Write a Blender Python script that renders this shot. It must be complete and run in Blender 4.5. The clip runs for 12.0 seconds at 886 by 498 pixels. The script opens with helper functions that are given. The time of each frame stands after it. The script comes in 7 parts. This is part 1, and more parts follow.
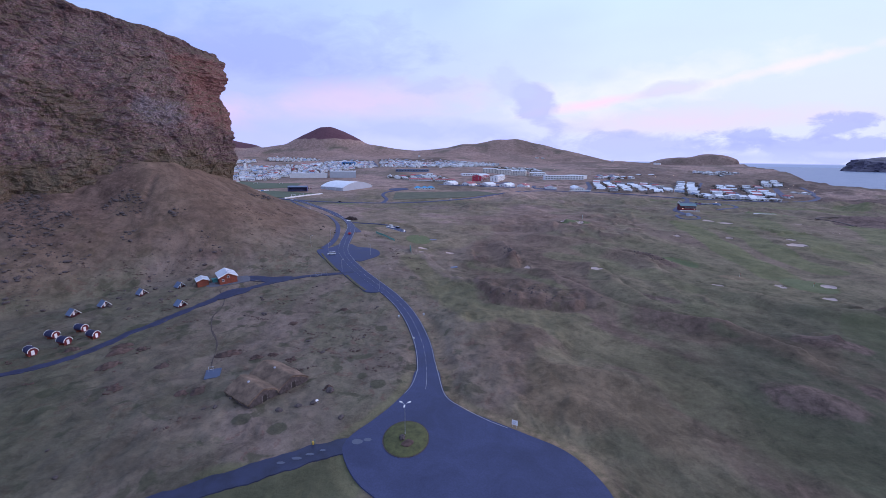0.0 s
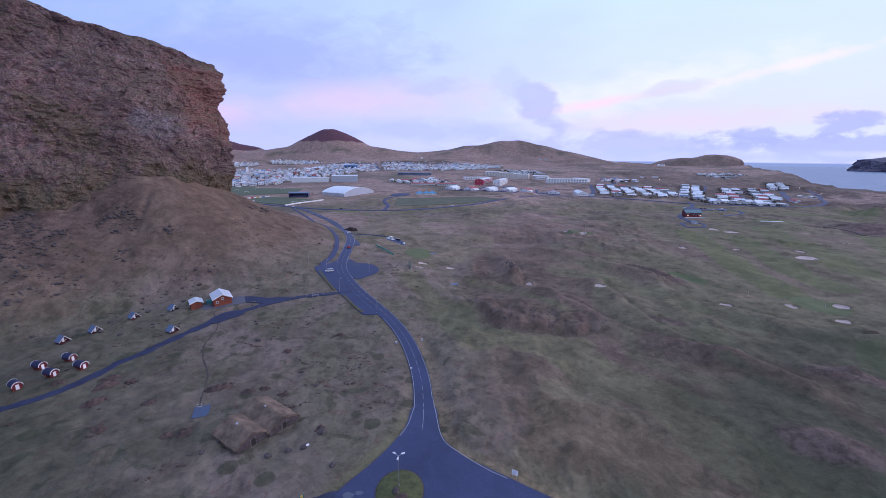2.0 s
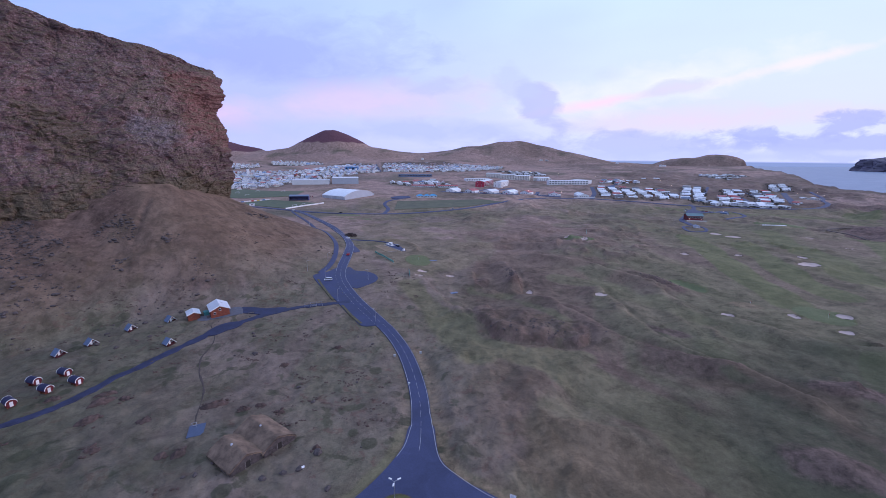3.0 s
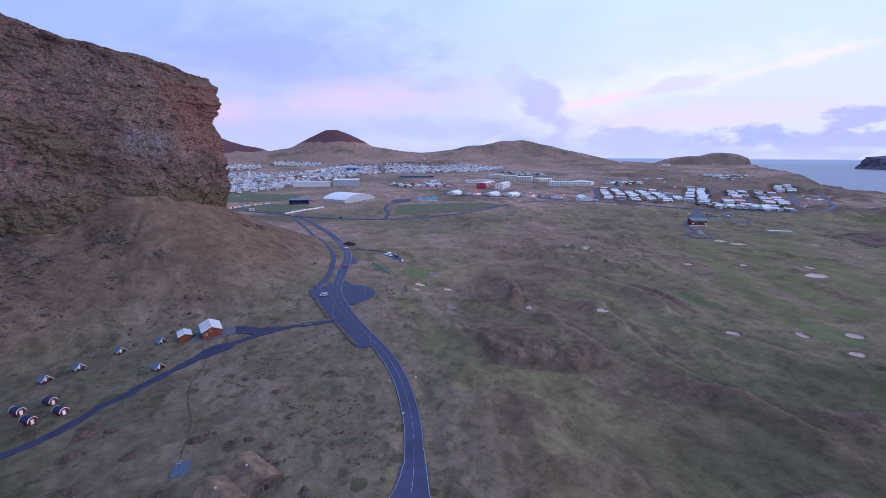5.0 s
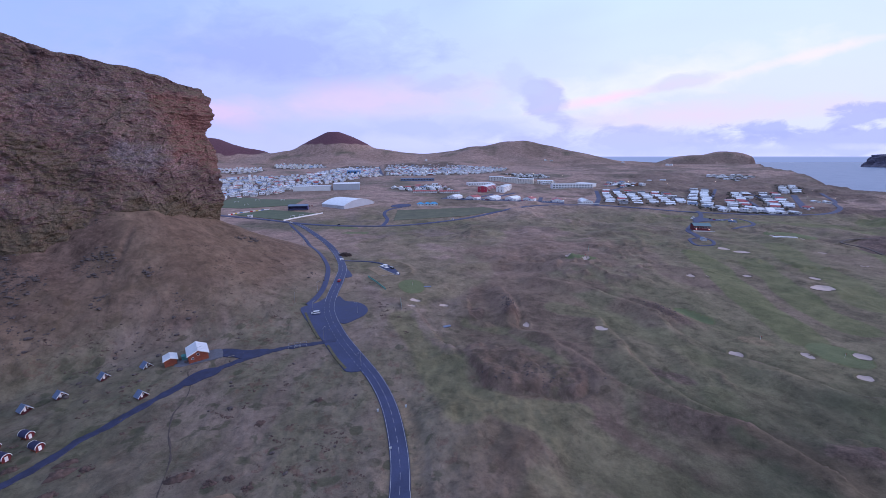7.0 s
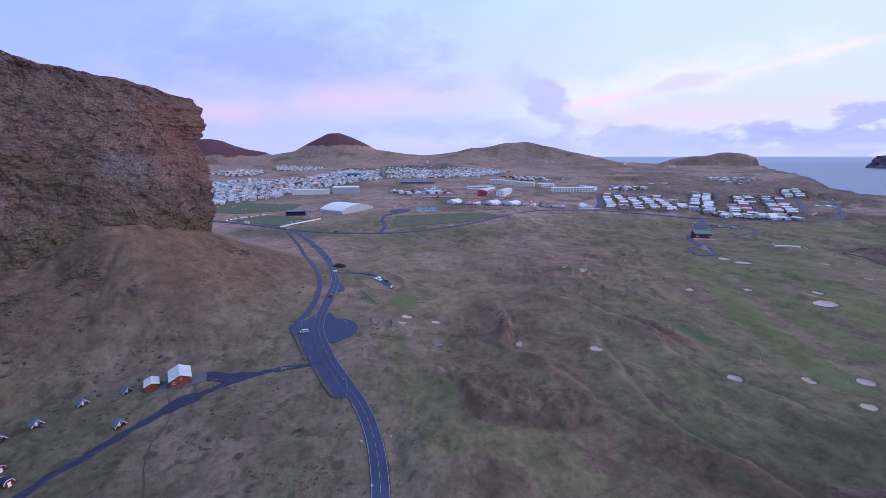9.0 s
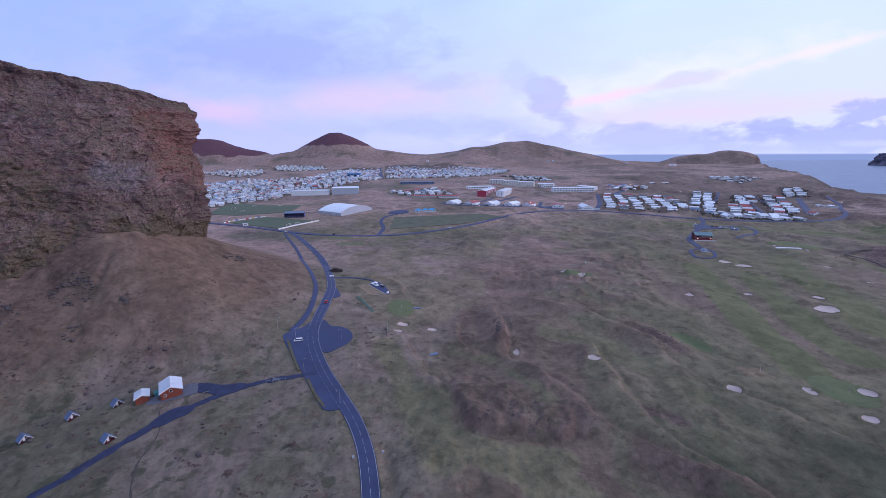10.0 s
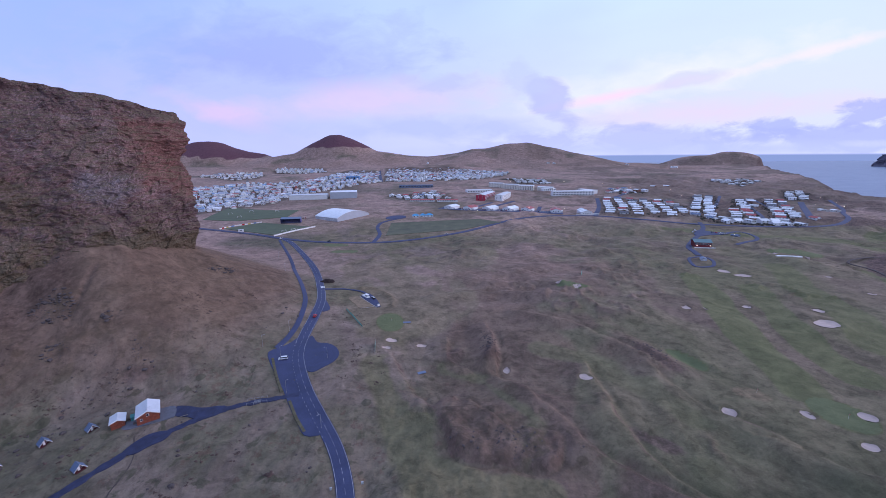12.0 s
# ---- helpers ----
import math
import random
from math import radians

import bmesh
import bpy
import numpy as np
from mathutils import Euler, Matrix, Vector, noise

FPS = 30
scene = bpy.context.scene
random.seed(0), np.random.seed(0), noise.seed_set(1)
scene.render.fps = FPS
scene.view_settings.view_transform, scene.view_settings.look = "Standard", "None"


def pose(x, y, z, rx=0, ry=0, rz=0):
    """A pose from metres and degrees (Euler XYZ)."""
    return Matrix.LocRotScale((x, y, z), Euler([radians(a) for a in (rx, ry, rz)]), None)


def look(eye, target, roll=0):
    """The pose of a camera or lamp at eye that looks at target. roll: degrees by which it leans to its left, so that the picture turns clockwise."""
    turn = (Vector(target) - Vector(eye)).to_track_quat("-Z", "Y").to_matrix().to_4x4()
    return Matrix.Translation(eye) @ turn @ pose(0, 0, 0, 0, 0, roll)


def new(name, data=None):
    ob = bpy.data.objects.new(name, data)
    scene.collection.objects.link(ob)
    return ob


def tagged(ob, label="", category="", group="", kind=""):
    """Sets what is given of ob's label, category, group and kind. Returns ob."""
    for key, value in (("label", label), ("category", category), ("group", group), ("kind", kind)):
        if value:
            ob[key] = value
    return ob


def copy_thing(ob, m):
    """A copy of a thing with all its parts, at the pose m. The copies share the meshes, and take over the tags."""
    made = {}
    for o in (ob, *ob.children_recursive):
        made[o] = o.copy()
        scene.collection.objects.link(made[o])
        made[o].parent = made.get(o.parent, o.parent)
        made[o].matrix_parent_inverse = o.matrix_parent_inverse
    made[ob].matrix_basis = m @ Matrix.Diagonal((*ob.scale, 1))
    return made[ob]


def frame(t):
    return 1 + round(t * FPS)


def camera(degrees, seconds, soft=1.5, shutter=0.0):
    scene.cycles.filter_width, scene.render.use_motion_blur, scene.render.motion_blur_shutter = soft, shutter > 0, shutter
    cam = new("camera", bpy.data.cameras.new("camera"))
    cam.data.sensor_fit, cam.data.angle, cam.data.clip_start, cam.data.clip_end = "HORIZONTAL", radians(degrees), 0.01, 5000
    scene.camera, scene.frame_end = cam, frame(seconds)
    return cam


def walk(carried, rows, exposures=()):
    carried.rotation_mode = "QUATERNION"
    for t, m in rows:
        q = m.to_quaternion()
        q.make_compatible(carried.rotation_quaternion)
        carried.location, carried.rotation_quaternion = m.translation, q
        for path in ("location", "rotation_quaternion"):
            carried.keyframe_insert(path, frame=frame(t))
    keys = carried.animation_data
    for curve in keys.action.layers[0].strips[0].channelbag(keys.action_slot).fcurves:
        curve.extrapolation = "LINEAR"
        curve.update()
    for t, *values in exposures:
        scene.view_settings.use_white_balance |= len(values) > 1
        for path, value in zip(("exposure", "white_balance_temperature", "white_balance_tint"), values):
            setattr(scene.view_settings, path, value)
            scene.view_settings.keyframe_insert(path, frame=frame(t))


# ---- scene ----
cam = camera(94.7, 12.0, 0.6)
PATH = [
    (0, (-0.115, 0.335, 61.471), (-0.107, 2.285, 61.03), 0.7),
    (0.5, (0.262, 2.119, 63.261), (0.265, 4.07, 62.825), 0.6),
    (1, (0.671, 3.6, 65.436), (0.671, 5.552, 64.999), 0.6),
    (1.5, (1.142, 5.448, 67.35), (1.138, 7.399, 66.912), 0.5),
    (2, (1.524, 7.446, 69.578), (1.517, 9.397, 69.138), 0.5),
    (2.5, (2.01, 8.745, 71.75), (2.001, 10.696, 71.311), 0.5),
    (3, (2.538, 10.106, 73.946), (2.525, 12.056, 73.506), 0.4),
    (5, (5.086, 17.037, 81.886), (5.06, 18.986, 81.437), 0.2),
    (5.5, (5.909, 18.952, 83.705), (5.88, 20.901, 83.257), 0.0),
    (6, (7.378, 20.416, 85.777), (7.345, 22.365, 85.328), -0.1),
    (6.5, (8.663, 22.59, 87.604), (8.625, 24.538, 87.153), -0.2),
    (7, (9.898, 24.465, 89.519), (9.857, 26.413, 89.069), -0.2),
    (9, (15.517, 31.736, 97.436), (15.465, 33.684, 96.986), -0.2),
    (9.5, (16.816, 33.584, 99.308), (16.763, 35.531, 98.855), -0.3),
    (10, (18.467, 35.579, 101.384), (18.41, 37.525, 100.927), -0.4),
    (10.5, (20.54, 37.386, 103.294), (20.479, 39.333, 102.839), -0.4),
    (11, (22.003, 39.252, 105.461), (21.941, 41.199, 105.008), -0.4),
    (11.5, (23.665, 40.91, 106.968), (23.602, 42.857, 106.517), -0.4),
    (12, (25.472, 42.641, 107.738), (25.406, 44.588, 107.285), -0.5),
]
walk(cam, [(t, look(eye, target, roll)) for t, eye, target, roll in PATH], [(0.0, 0.08, 5400, 27), (12.0, 0.05, 5400, 27)])

# ---- sky and light ----
SEA = -14.0
world = bpy.data.worlds.new("world")
scene.world = world
world.use_nodes = True


class Nodes:
    """Short hand for node trees."""

    def __init__(self, tree):
        self.tree = tree
        tree.nodes.clear()

    def add(self, kind, **settings):
        node = self.tree.nodes.new(kind)
        for key, value in settings.items():
            if key in node.inputs:
                self.feed(node.inputs[key], value)
        return node

    def feed(self, socket, value):
        if isinstance(value, bpy.types.NodeSocket):
            self.tree.links.new(value, socket)
        else:
            socket.default_value = value

    def math(self, op, a, b=0.0, clamp=False):
        node = self.tree.nodes.new("ShaderNodeMath")
        node.operation, node.use_clamp = op, clamp
        self.feed(node.inputs[0], a), self.feed(node.inputs[1], b)
        return node.outputs[0]

    def vmath(self, op, a, b=(0, 0, 0)):
        node = self.tree.nodes.new("ShaderNodeVectorMath")
        node.operation = op
        self.feed(node.inputs[0], a), self.feed(node.inputs[1], b)
        return node.outputs[0]

    def noise(self, vector, scale, detail=4.0, rough=0.55, warp=0.0):
        node = self.tree.nodes.new("ShaderNodeTexNoise")
        self.feed(node.inputs["Vector"], vector)
        node.inputs["Scale"].default_value, node.inputs["Detail"].default_value = scale, detail
        node.inputs["Roughness"].default_value, node.inputs["Distortion"].default_value = rough, warp
        return node.outputs["Fac"]

    def ramp(self, value, *stops):
        node = self.tree.nodes.new("ShaderNodeValToRGB")
        self.feed(node.inputs[0], value)
        e = node.color_ramp.elements
        while len(e) < len(stops):
            e.new(0.5)
        for i, (at, c) in enumerate(stops):
            e[i].position, e[i].color = at, (*c, 1) if not isinstance(c, float) else (c, c, c, 1)
        return node.outputs[0]

    def mix(self, fac, a, b, how="MIX"):
        node = self.tree.nodes.new("ShaderNodeMixRGB")
        node.blend_type = how
        for i, v in enumerate((fac, a, b)):
            if isinstance(v, tuple):
                v = (*v, 1)
            self.feed(node.inputs[i], v)
        return node.outputs[0]

    def span(self, value, a, b, to_a=0.0, to_b=1.0):
        node = self.tree.nodes.new("ShaderNodeMapRange")
        for i, v in enumerate((value, a, b, to_a, to_b)):
            self.feed(node.inputs[i], v)
        return node.outputs[0]


SUN_UP, SUN_ROUND = 14.0, 80.0  # degrees above the horizon; degrees clockwise from straight ahead
n = Nodes(world.node_tree)
way = n.add("ShaderNodeTexCoord").outputs["Generated"]
xyz = n.add("ShaderNodeSeparateXYZ", Vector=way)
up = xyz.outputs[2]
sky = n.tree.nodes.new("ShaderNodeTexSky")
sky.sky_type, sky.sun_disc = "NISHITA", False
sky.sun_elevation, sky.sun_rotation = radians(SUN_UP), radians(SUN_ROUND)
clear = n.mix(1.0, sky.outputs[0], (0.10, 0.10, 0.10), "MULTIPLY")
# a thin high overcast: lilac to the west, pale to the south, rose low down
high = n.math("MAXIMUM", up, 0.0)
deep = n.math("ADD", high, 0.16)
comb = n.tree.nodes.new("ShaderNodeCombineXYZ")
for i in range(3):
    n.feed(comb.inputs[i], deep)
sheet = n.vmath("DIVIDE", way, comb.outputs[0])
big = n.noise(n.vmath("ADD", sheet, (1.3, 0.4, 0.0)), 0.55, 3, 0.5, 0.4)
small = n.noise(n.vmath("ADD", sheet, (3.1, 7.7, 0.0)), 1.7, 5, 0.55, 0.3)
cover = n.math("ADD", n.math("MULTIPLY", big, 0.7), n.math("MULTIPLY", small, 0.3))
side = n.math("ADD", xyz.outputs[0], n.math("MULTIPLY", n.math("SUBTRACT", big, 0.5), 0.5))
right = n.span(side, -0.55, 0.30)
bright = n.mix(right, (0.43, 0.55, 0.80), (0.76, 0.92, 0.98))
grey = n.mix(right, (0.34, 0.43, 0.70), (0.70, 0.83, 0.95))
body = n.mix(n.span(cover, 0.36, 0.64), grey, bright)
body = n.mix(0.08, body, clear)
low = n.math("MULTIPLY", n.span(high, 0.30, 0.08), n.span(xyz.outputs[0], -0.7, 0.1, 0.75, 0.85))
body = n.mix(low, body, n.mix(n.span(xyz.outputs[0], -0.4, 0.5), (0.60, 0.61, 0.90), (0.76, 0.76, 0.95)))
# banks and wisps of cloud, by their place over the land ahead: across, up
ahead = n.math("MAXIMUM", xyz.outputs[1], 0.12)
across, rise = n.math("DIVIDE", xyz.outputs[0], ahead), n.math("DIVIDE", up, ahead)
flatten = n.tree.nodes.new("ShaderNodeCombineXYZ")
n.feed(flatten.inputs[0], n.math("MULTIPLY", across, 11.0)), n.feed(flatten.inputs[1], n.math("MULTIPLY", rise, 24.0))
puff = n.math("SUBTRACT", n.noise(flatten.outputs[0], 1.0, 7, 0.60, 0.4), 0.5)
soft = n.math("SUBTRACT", n.noise(flatten.outputs[0], 0.45, 4, 0.5, 0.3), 0.5)


def cloud(sky_colour, u, v, wide, tall, lean, colour, thick, ragged=1.6, hard=0.25):
    """Lay one bank of cloud over the sky."""
    du = n.math("SUBTRACT", across, u)
    dv = n.math("SUBTRACT", n.math("SUBTRACT", rise, v), n.math("MULTIPLY", du, lean))
    du, dv = n.math("DIVIDE", du, wide), n.math("DIVIDE", dv, tall)
    d = n.math("SQRT", n.math("ADD", n.math("MULTIPLY", du, du), n.math("MULTIPLY", dv, dv)))
    d = n.math("ADD", d, n.math("MULTIPLY", n.math("ADD", puff, soft), ragged))
    return n.mix(n.math("MULTIPLY", n.span(d, 1.0, hard), thick), sky_colour, colour)


for bank in ((-0.42, 0.235, 0.42, 0.10, 0.0, (0.36, 0.42, 0.78), 0.60), (-0.95, 0.30, 0.45, 0.16, 0.0, (0.37, 0.52, 0.80), 0.5), (-0.14, 0.26, 0.05, 0.05, 0.3, (0.50, 0.58, 0.88), 0.5),
             (-0.20, 0.125, 0.42, 0.055, 0.05, (0.80, 0.64, 0.90), 0.75, 1.2, 0.1), (-0.56, 0.10, 0.16, 0.035, -0.3, (0.80, 0.60, 0.86), 0.7, 1.2, 0.1), (0.60, 0.09, 0.45, 0.04, 0.05, (0.86, 0.70, 0.90), 0.75, 1.2, 0.1),
             (0.48, 0.165, 0.40, 0.055, 0.20, (0.93, 0.91, 0.98), 0.75, 1.3, 0.1), (0.37, 0.128, 0.20, 0.016, 0.19, (1.0, 0.72, 0.88), 0.85, 1.2, 0.1), (0.80, 0.215, 0.32, 0.016, 0.24, (1.0, 0.86, 0.93), 0.7, 1.2, 0.1),
             (-0.12, 0.060, 0.50, 0.034, 0.0, (0.52, 0.57, 0.87), 0.8), (0.217, 0.108, 0.062, 0.050, -0.5, (0.52, 0.54, 0.84), 0.8, 2.2, 0.45), (0.15, 0.165, 0.048, 0.045, 0.0, (0.58, 0.63, 0.90), 0.6, 2.2, 0.45), (-0.03, 0.158, 0.09, 0.028, 0.0, (0.54, 0.58, 0.88), 0.65, 2.2, 0.45),
             (0.50, 0.155, 0.12, 0.020, 0.20, (0.66, 0.66, 0.90), 0.6, 2.0, 0.4), (0.36, 0.185, 0.06, 0.020, 0.0, (0.66, 0.72, 0.93), 0.5),
             (0.45, 0.030, 0.36, 0.032, 0.01, (0.52, 0.55, 0.86), 0.8, 2.2, 0.5), (0.95, 0.038, 0.42, 0.042, 0.03, (0.47, 0.51, 0.81), 0.85, 2.4, 0.55), (0.93, 0.072, 0.10, 0.032, 0.1, (0.47, 0.50, 0.79), 0.85, 2.4, 0.6), (0.74, 0.058, 0.10, 0.024, 0.0, (0.46, 0.50, 0.80), 0.85, 2.4, 0.6),
             (0.55, 0.006, 0.95, 0.024, 0.0, (0.56, 0.60, 0.88), 0.85, 0.7, 0.3), (1.10, 0.016, 0.22, 0.010, 0.0, (0.80, 0.80, 0.95), 0.55, 1.2, 0.1)):
    body = cloud(body, *bank)
body = n.mix(n.span(up, -0.004, -0.007), body, (0.27, 0.34, 0.50))
back = n.add("ShaderNodeBackground", Color=body, Strength=1.03)
n.tree.links.new(back.outputs[0], n.add("ShaderNodeOutputWorld").inputs[0])

sun = new("sun", bpy.data.lights.new("sun", "SUN"))
sun.data.energy, sun.data.angle, sun.data.color = 1.15, radians(14), (1.0, 0.78, 0.76)
a, b = radians(SUN_ROUND), radians(SUN_UP)
sun.matrix_world = look((0, 0, 300), Vector((0, 0, 300)) - Vector((math.sin(a) * math.cos(b), math.cos(a) * math.cos(b), math.sin(b))))


# ---- materials ----
def material(name, rough=0.8, metal=0.0, spec=0.3):
    """A material, its nodes, its surface shader and its place in metres."""
    m = bpy.data.materials.new(name)
    m.use_nodes = True
    k = Nodes(m.node_tree)
    bsdf = k.add("ShaderNodeBsdfPrincipled", Roughness=rough, Metallic=metal)
    bsdf.inputs["Specular IOR Level"].default_value = spec
    k.tree.links.new(bsdf.outputs[0], k.add("ShaderNodeOutputMaterial").inputs[0])
    return m, k, bsdf, k.add("ShaderNodeNewGeometry").outputs["Position"]


def relief(k, bsdf, height, strength=0.4, distance=0.05):
    bump = k.add("ShaderNodeBump", Height=height, Strength=strength, Distance=distance)
    k.feed(bsdf.inputs["Normal"], bump.outputs[0])


def plain(name, colour, rough=0.6, metal=0.0, vary=0.15, size=3.0, per_object=0.0, spec=0.3):
    """Paint, metal or board with soft stains and a fine grain."""
    m, k, bsdf, at = material(name, rough, metal, spec)
    stain, grain = k.noise(at, 1.0 / size, 4), k.noise(at, 14.0 / size, 3)
    mixed = k.math("ADD", k.math("MULTIPLY", stain, 0.7), k.math("MULTIPLY", grain, 0.3))
    dark, light = tuple(c * (1 - vary) for c in colour), tuple(min(1, c * (1 + vary)) for c in colour)
    c = k.mix(k.span(mixed, 0.35, 0.65), dark, light)
    if per_object:
        r = k.add("ShaderNodeObjectInfo").outputs["Random"]
        c = k.mix(1.0, c, k.ramp(r, (0.0, 1 - per_object), (1.0, 1.0)), "MULTIPLY")
    k.feed(bsdf.inputs["Base Color"], c)
    k.feed(bsdf.inputs["Roughness"], k.span(stain, 0.3, 0.7, rough * 0.85, min(1, rough * 1.15)))
    relief(k, bsdf, grain, 0.15, 0.01)
    return m


def ground_material():
    m, k, bsdf, at = material("heath", 0.95, 0, 0.15)
    flat = k.vmath("MULTIPLY", at, (1, 1, 0.5))

    def layer(name):
        node = k.add("ShaderNodeAttribute")
        node.attribute_name = name
        return node.outputs["Fac"]

    field, patch = k.noise(flat, 0.012, 5, 0.62, 1.3), k.noise(flat, 0.055, 8, 0.68, 0.7)
    tuft, blade = k.noise(flat, 0.42, 7, 0.70, 0.2), k.noise(flat, 1.9, 5, 0.72)
    c = k.mix(k.span(patch, 0.40, 0.60), (0.138, 0.113, 0.086), (0.220, 0.178, 0.138))
    c = k.mix(k.math("MULTIPLY", k.span(field, 0.42, 0.58), 0.60), c, k.mix(patch, (0.086, 0.092, 0.052), (0.150, 0.152, 0.086)))
    c = k.mix(layer("turf"), c, k.mix(k.span(patch, 0.38, 0.62), (0.118, 0.104, 0.062), (0.236, 0.198, 0.122)))
    c = k.mix(k.math("MULTIPLY", k.math("MULTIPLY", layer("turf"), k.span(field, 0.40, 0.60)), 0.62), c, k.mix(patch, (0.108, 0.106, 0.058), (0.176, 0.168, 0.092)))
    lush, bare = layer("lush"), layer("bare")
    green = k.mix(k.span(patch, 0.35, 0.65), (0.104, 0.116, 0.050), (0.158, 0.170, 0.072))
    ragged = k.math("ADD", lush, k.math("MULTIPLY", k.math("SUBTRACT", patch, 0.5), 0.6))
    c = k.mix(k.math("MULTIPLY", k.span(ragged, 0.12, 0.6), k.span(lush, 0.0, 0.85, 0.0, 0.9)), c, green)
    c = k.mix(k.math("MULTIPLY", k.span(lush, 0.86, 0.94), 0.8), c, (0.140, 0.166, 0.080))
    c = k.mix(k.math("MULTIPLY", layer("dry"), k.span(tuft, 0.25, 0.6)), c, (0.265, 0.200, 0.122))
    # pale dry grass, with the haze of distance put into its colour
    c = k.mix(layer("pale"), c, k.mix(k.span(patch, 0.36, 0.64), (0.262, 0.178, 0.142), (0.470, 0.332, 0.268)))
    # rusty heather in the field
    rust = k.math("MULTIPLY", k.span(k.math("ADD", k.noise(flat, 0.20, 6, 0.72, 0.3), k.math("MULTIPLY", field, 0.25)), 0.695, 0.745), 0.65)
    rust = k.math("MULTIPLY", rust, k.span(layer("pale"), 0.0, 0.3, 1.0, 0.0))
    rust = k.math("MULTIPLY", rust, k.span(layer("turf"), 0.0, 1.0, 1.0, 0.1))
    rust = k.math("MULTIPLY", rust, k.span(lush, 0.2, 0.5, 0.75, 0.0))
    c = k.mix(rust, c, k.mix(blade, (0.085, 0.048, 0.040), (0.170, 0.092, 0.066)))
    # olive moss in hollows of the field
    moss = k.math("MULTIPLY", k.span(k.noise(flat, 0.11, 4, 0.6, 0.5), 0.58, 0.64), 0.7)
    disc = k.tree.nodes.new("ShaderNodeTexVoronoi")
    k.feed(disc.inputs["Vector"], k.vmath("ADD", flat, k.vmath("MULTIPLY", at, (0, 0, -0.5))))
    disc.inputs["Scale"].default_value = 0.085
    spot = k.math("MULTIPLY", k.span(k.math("ADD", disc.outputs["Distance"], k.math("MULTIPLY", tuft, 0.10)), 0.27, 0.23), k.span(k.noise(flat, 0.035, 2), 0.44, 0.52))
    moss = k.math("MAXIMUM", moss, k.math("MULTIPLY", spot, 0.75))
    moss = k.math("MULTIPLY", moss, k.span(layer("pale"), 0.0, 0.3, 1.0, 0.0))
    moss = k.math("MULTIPLY", moss, k.span(layer("turf"), 0.0, 1.0, 1.0, 0.15))
    c = k.mix(moss, c, (0.068, 0.072, 0.042))
    # lens falloff put into a dark green tint, over dark grass too
    c = k.mix(k.math("MULTIPLY", layer("dim_grass"), k.span(patch, 0.3, 0.6, 0.6, 1.0)), c, k.mix(k.span(patch, 0.4, 0.6), (0.034, 0.042, 0.024), (0.064, 0.074, 0.042)))
    soil = k.mix(k.span(k.math("ADD", tuft, patch), 0.84, 1.12), (0.074, 0.051, 0.043), (0.158, 0.112, 0.090))
    broken = k.math("ADD", bare, k.math("MULTIPLY", k.math("SUBTRACT", tuft, 0.5), 1.3))
    c = k.mix(k.math("MULTIPLY", k.span(broken, 0.25, 0.75), bare), c, soil)
    c = k.mix(layer("russet"), c, k.mix(k.span(patch, 0.35, 0.65), (0.116, 0.076, 0.050), (0.188, 0.126, 0.082)))
    red = k.span(k.math("ADD", layer("cinder"), k.math("MULTIPLY", k.math("SUBTRACT", patch, 0.5), 0.3)), 0.4, 0.6)
    c = k.mix(red, c, k.mix(patch, (0.088, 0.042, 0.054), (0.150, 0.074, 0.082)))
    # shadows of small tussocks, painted as dark spots
    tussock_shade = k.span(k.math("ADD", k.noise(flat, 0.62, 3, 0.6, 0.4), k.math("MULTIPLY", patch, 0.22)), 0.685, 0.755)
    c = k.mix(k.math("MULTIPLY", tussock_shade, k.span(lush, 0.3, 0.6, 0.24, 0.0)), c, (0.062, 0.050, 0.038))
    wildness = k.span(lush, 0.5, 0.85, 1.0, 0.35)
    tussock = k.noise(k.vmath("ADD", flat, (31.0, 7.0, 0.0)), 0.15, 9, 0.74, 0.5)
    c = k.mix(wildness, c, k.mix(1.0, c, k.ramp(tussock, (0.36, 0.70), (0.47, 0.98), (0.62, 1.18)), "MULTIPLY"))
    c = k.mix(wildness, c, k.mix(1.0, c, k.ramp(tuft, (0.30, 0.84), (0.70, 1.12)), "MULTIPLY"))
    c = k.mix(wildness, c, k.mix(1.0, c, k.ramp(blade, (0.25, 0.90), (0.75, 1.08)), "MULTIPLY"))
    k.feed(bsdf.inputs["Base Color"], k.mix(1.0, c, (1.03, 0.965, 1.0), "MULTIPLY"))
    relief(k, bsdf, k.math("ADD", tuft, k.math("MULTIPLY", blade, 0.3)), 0.6, 0.7)
    return m


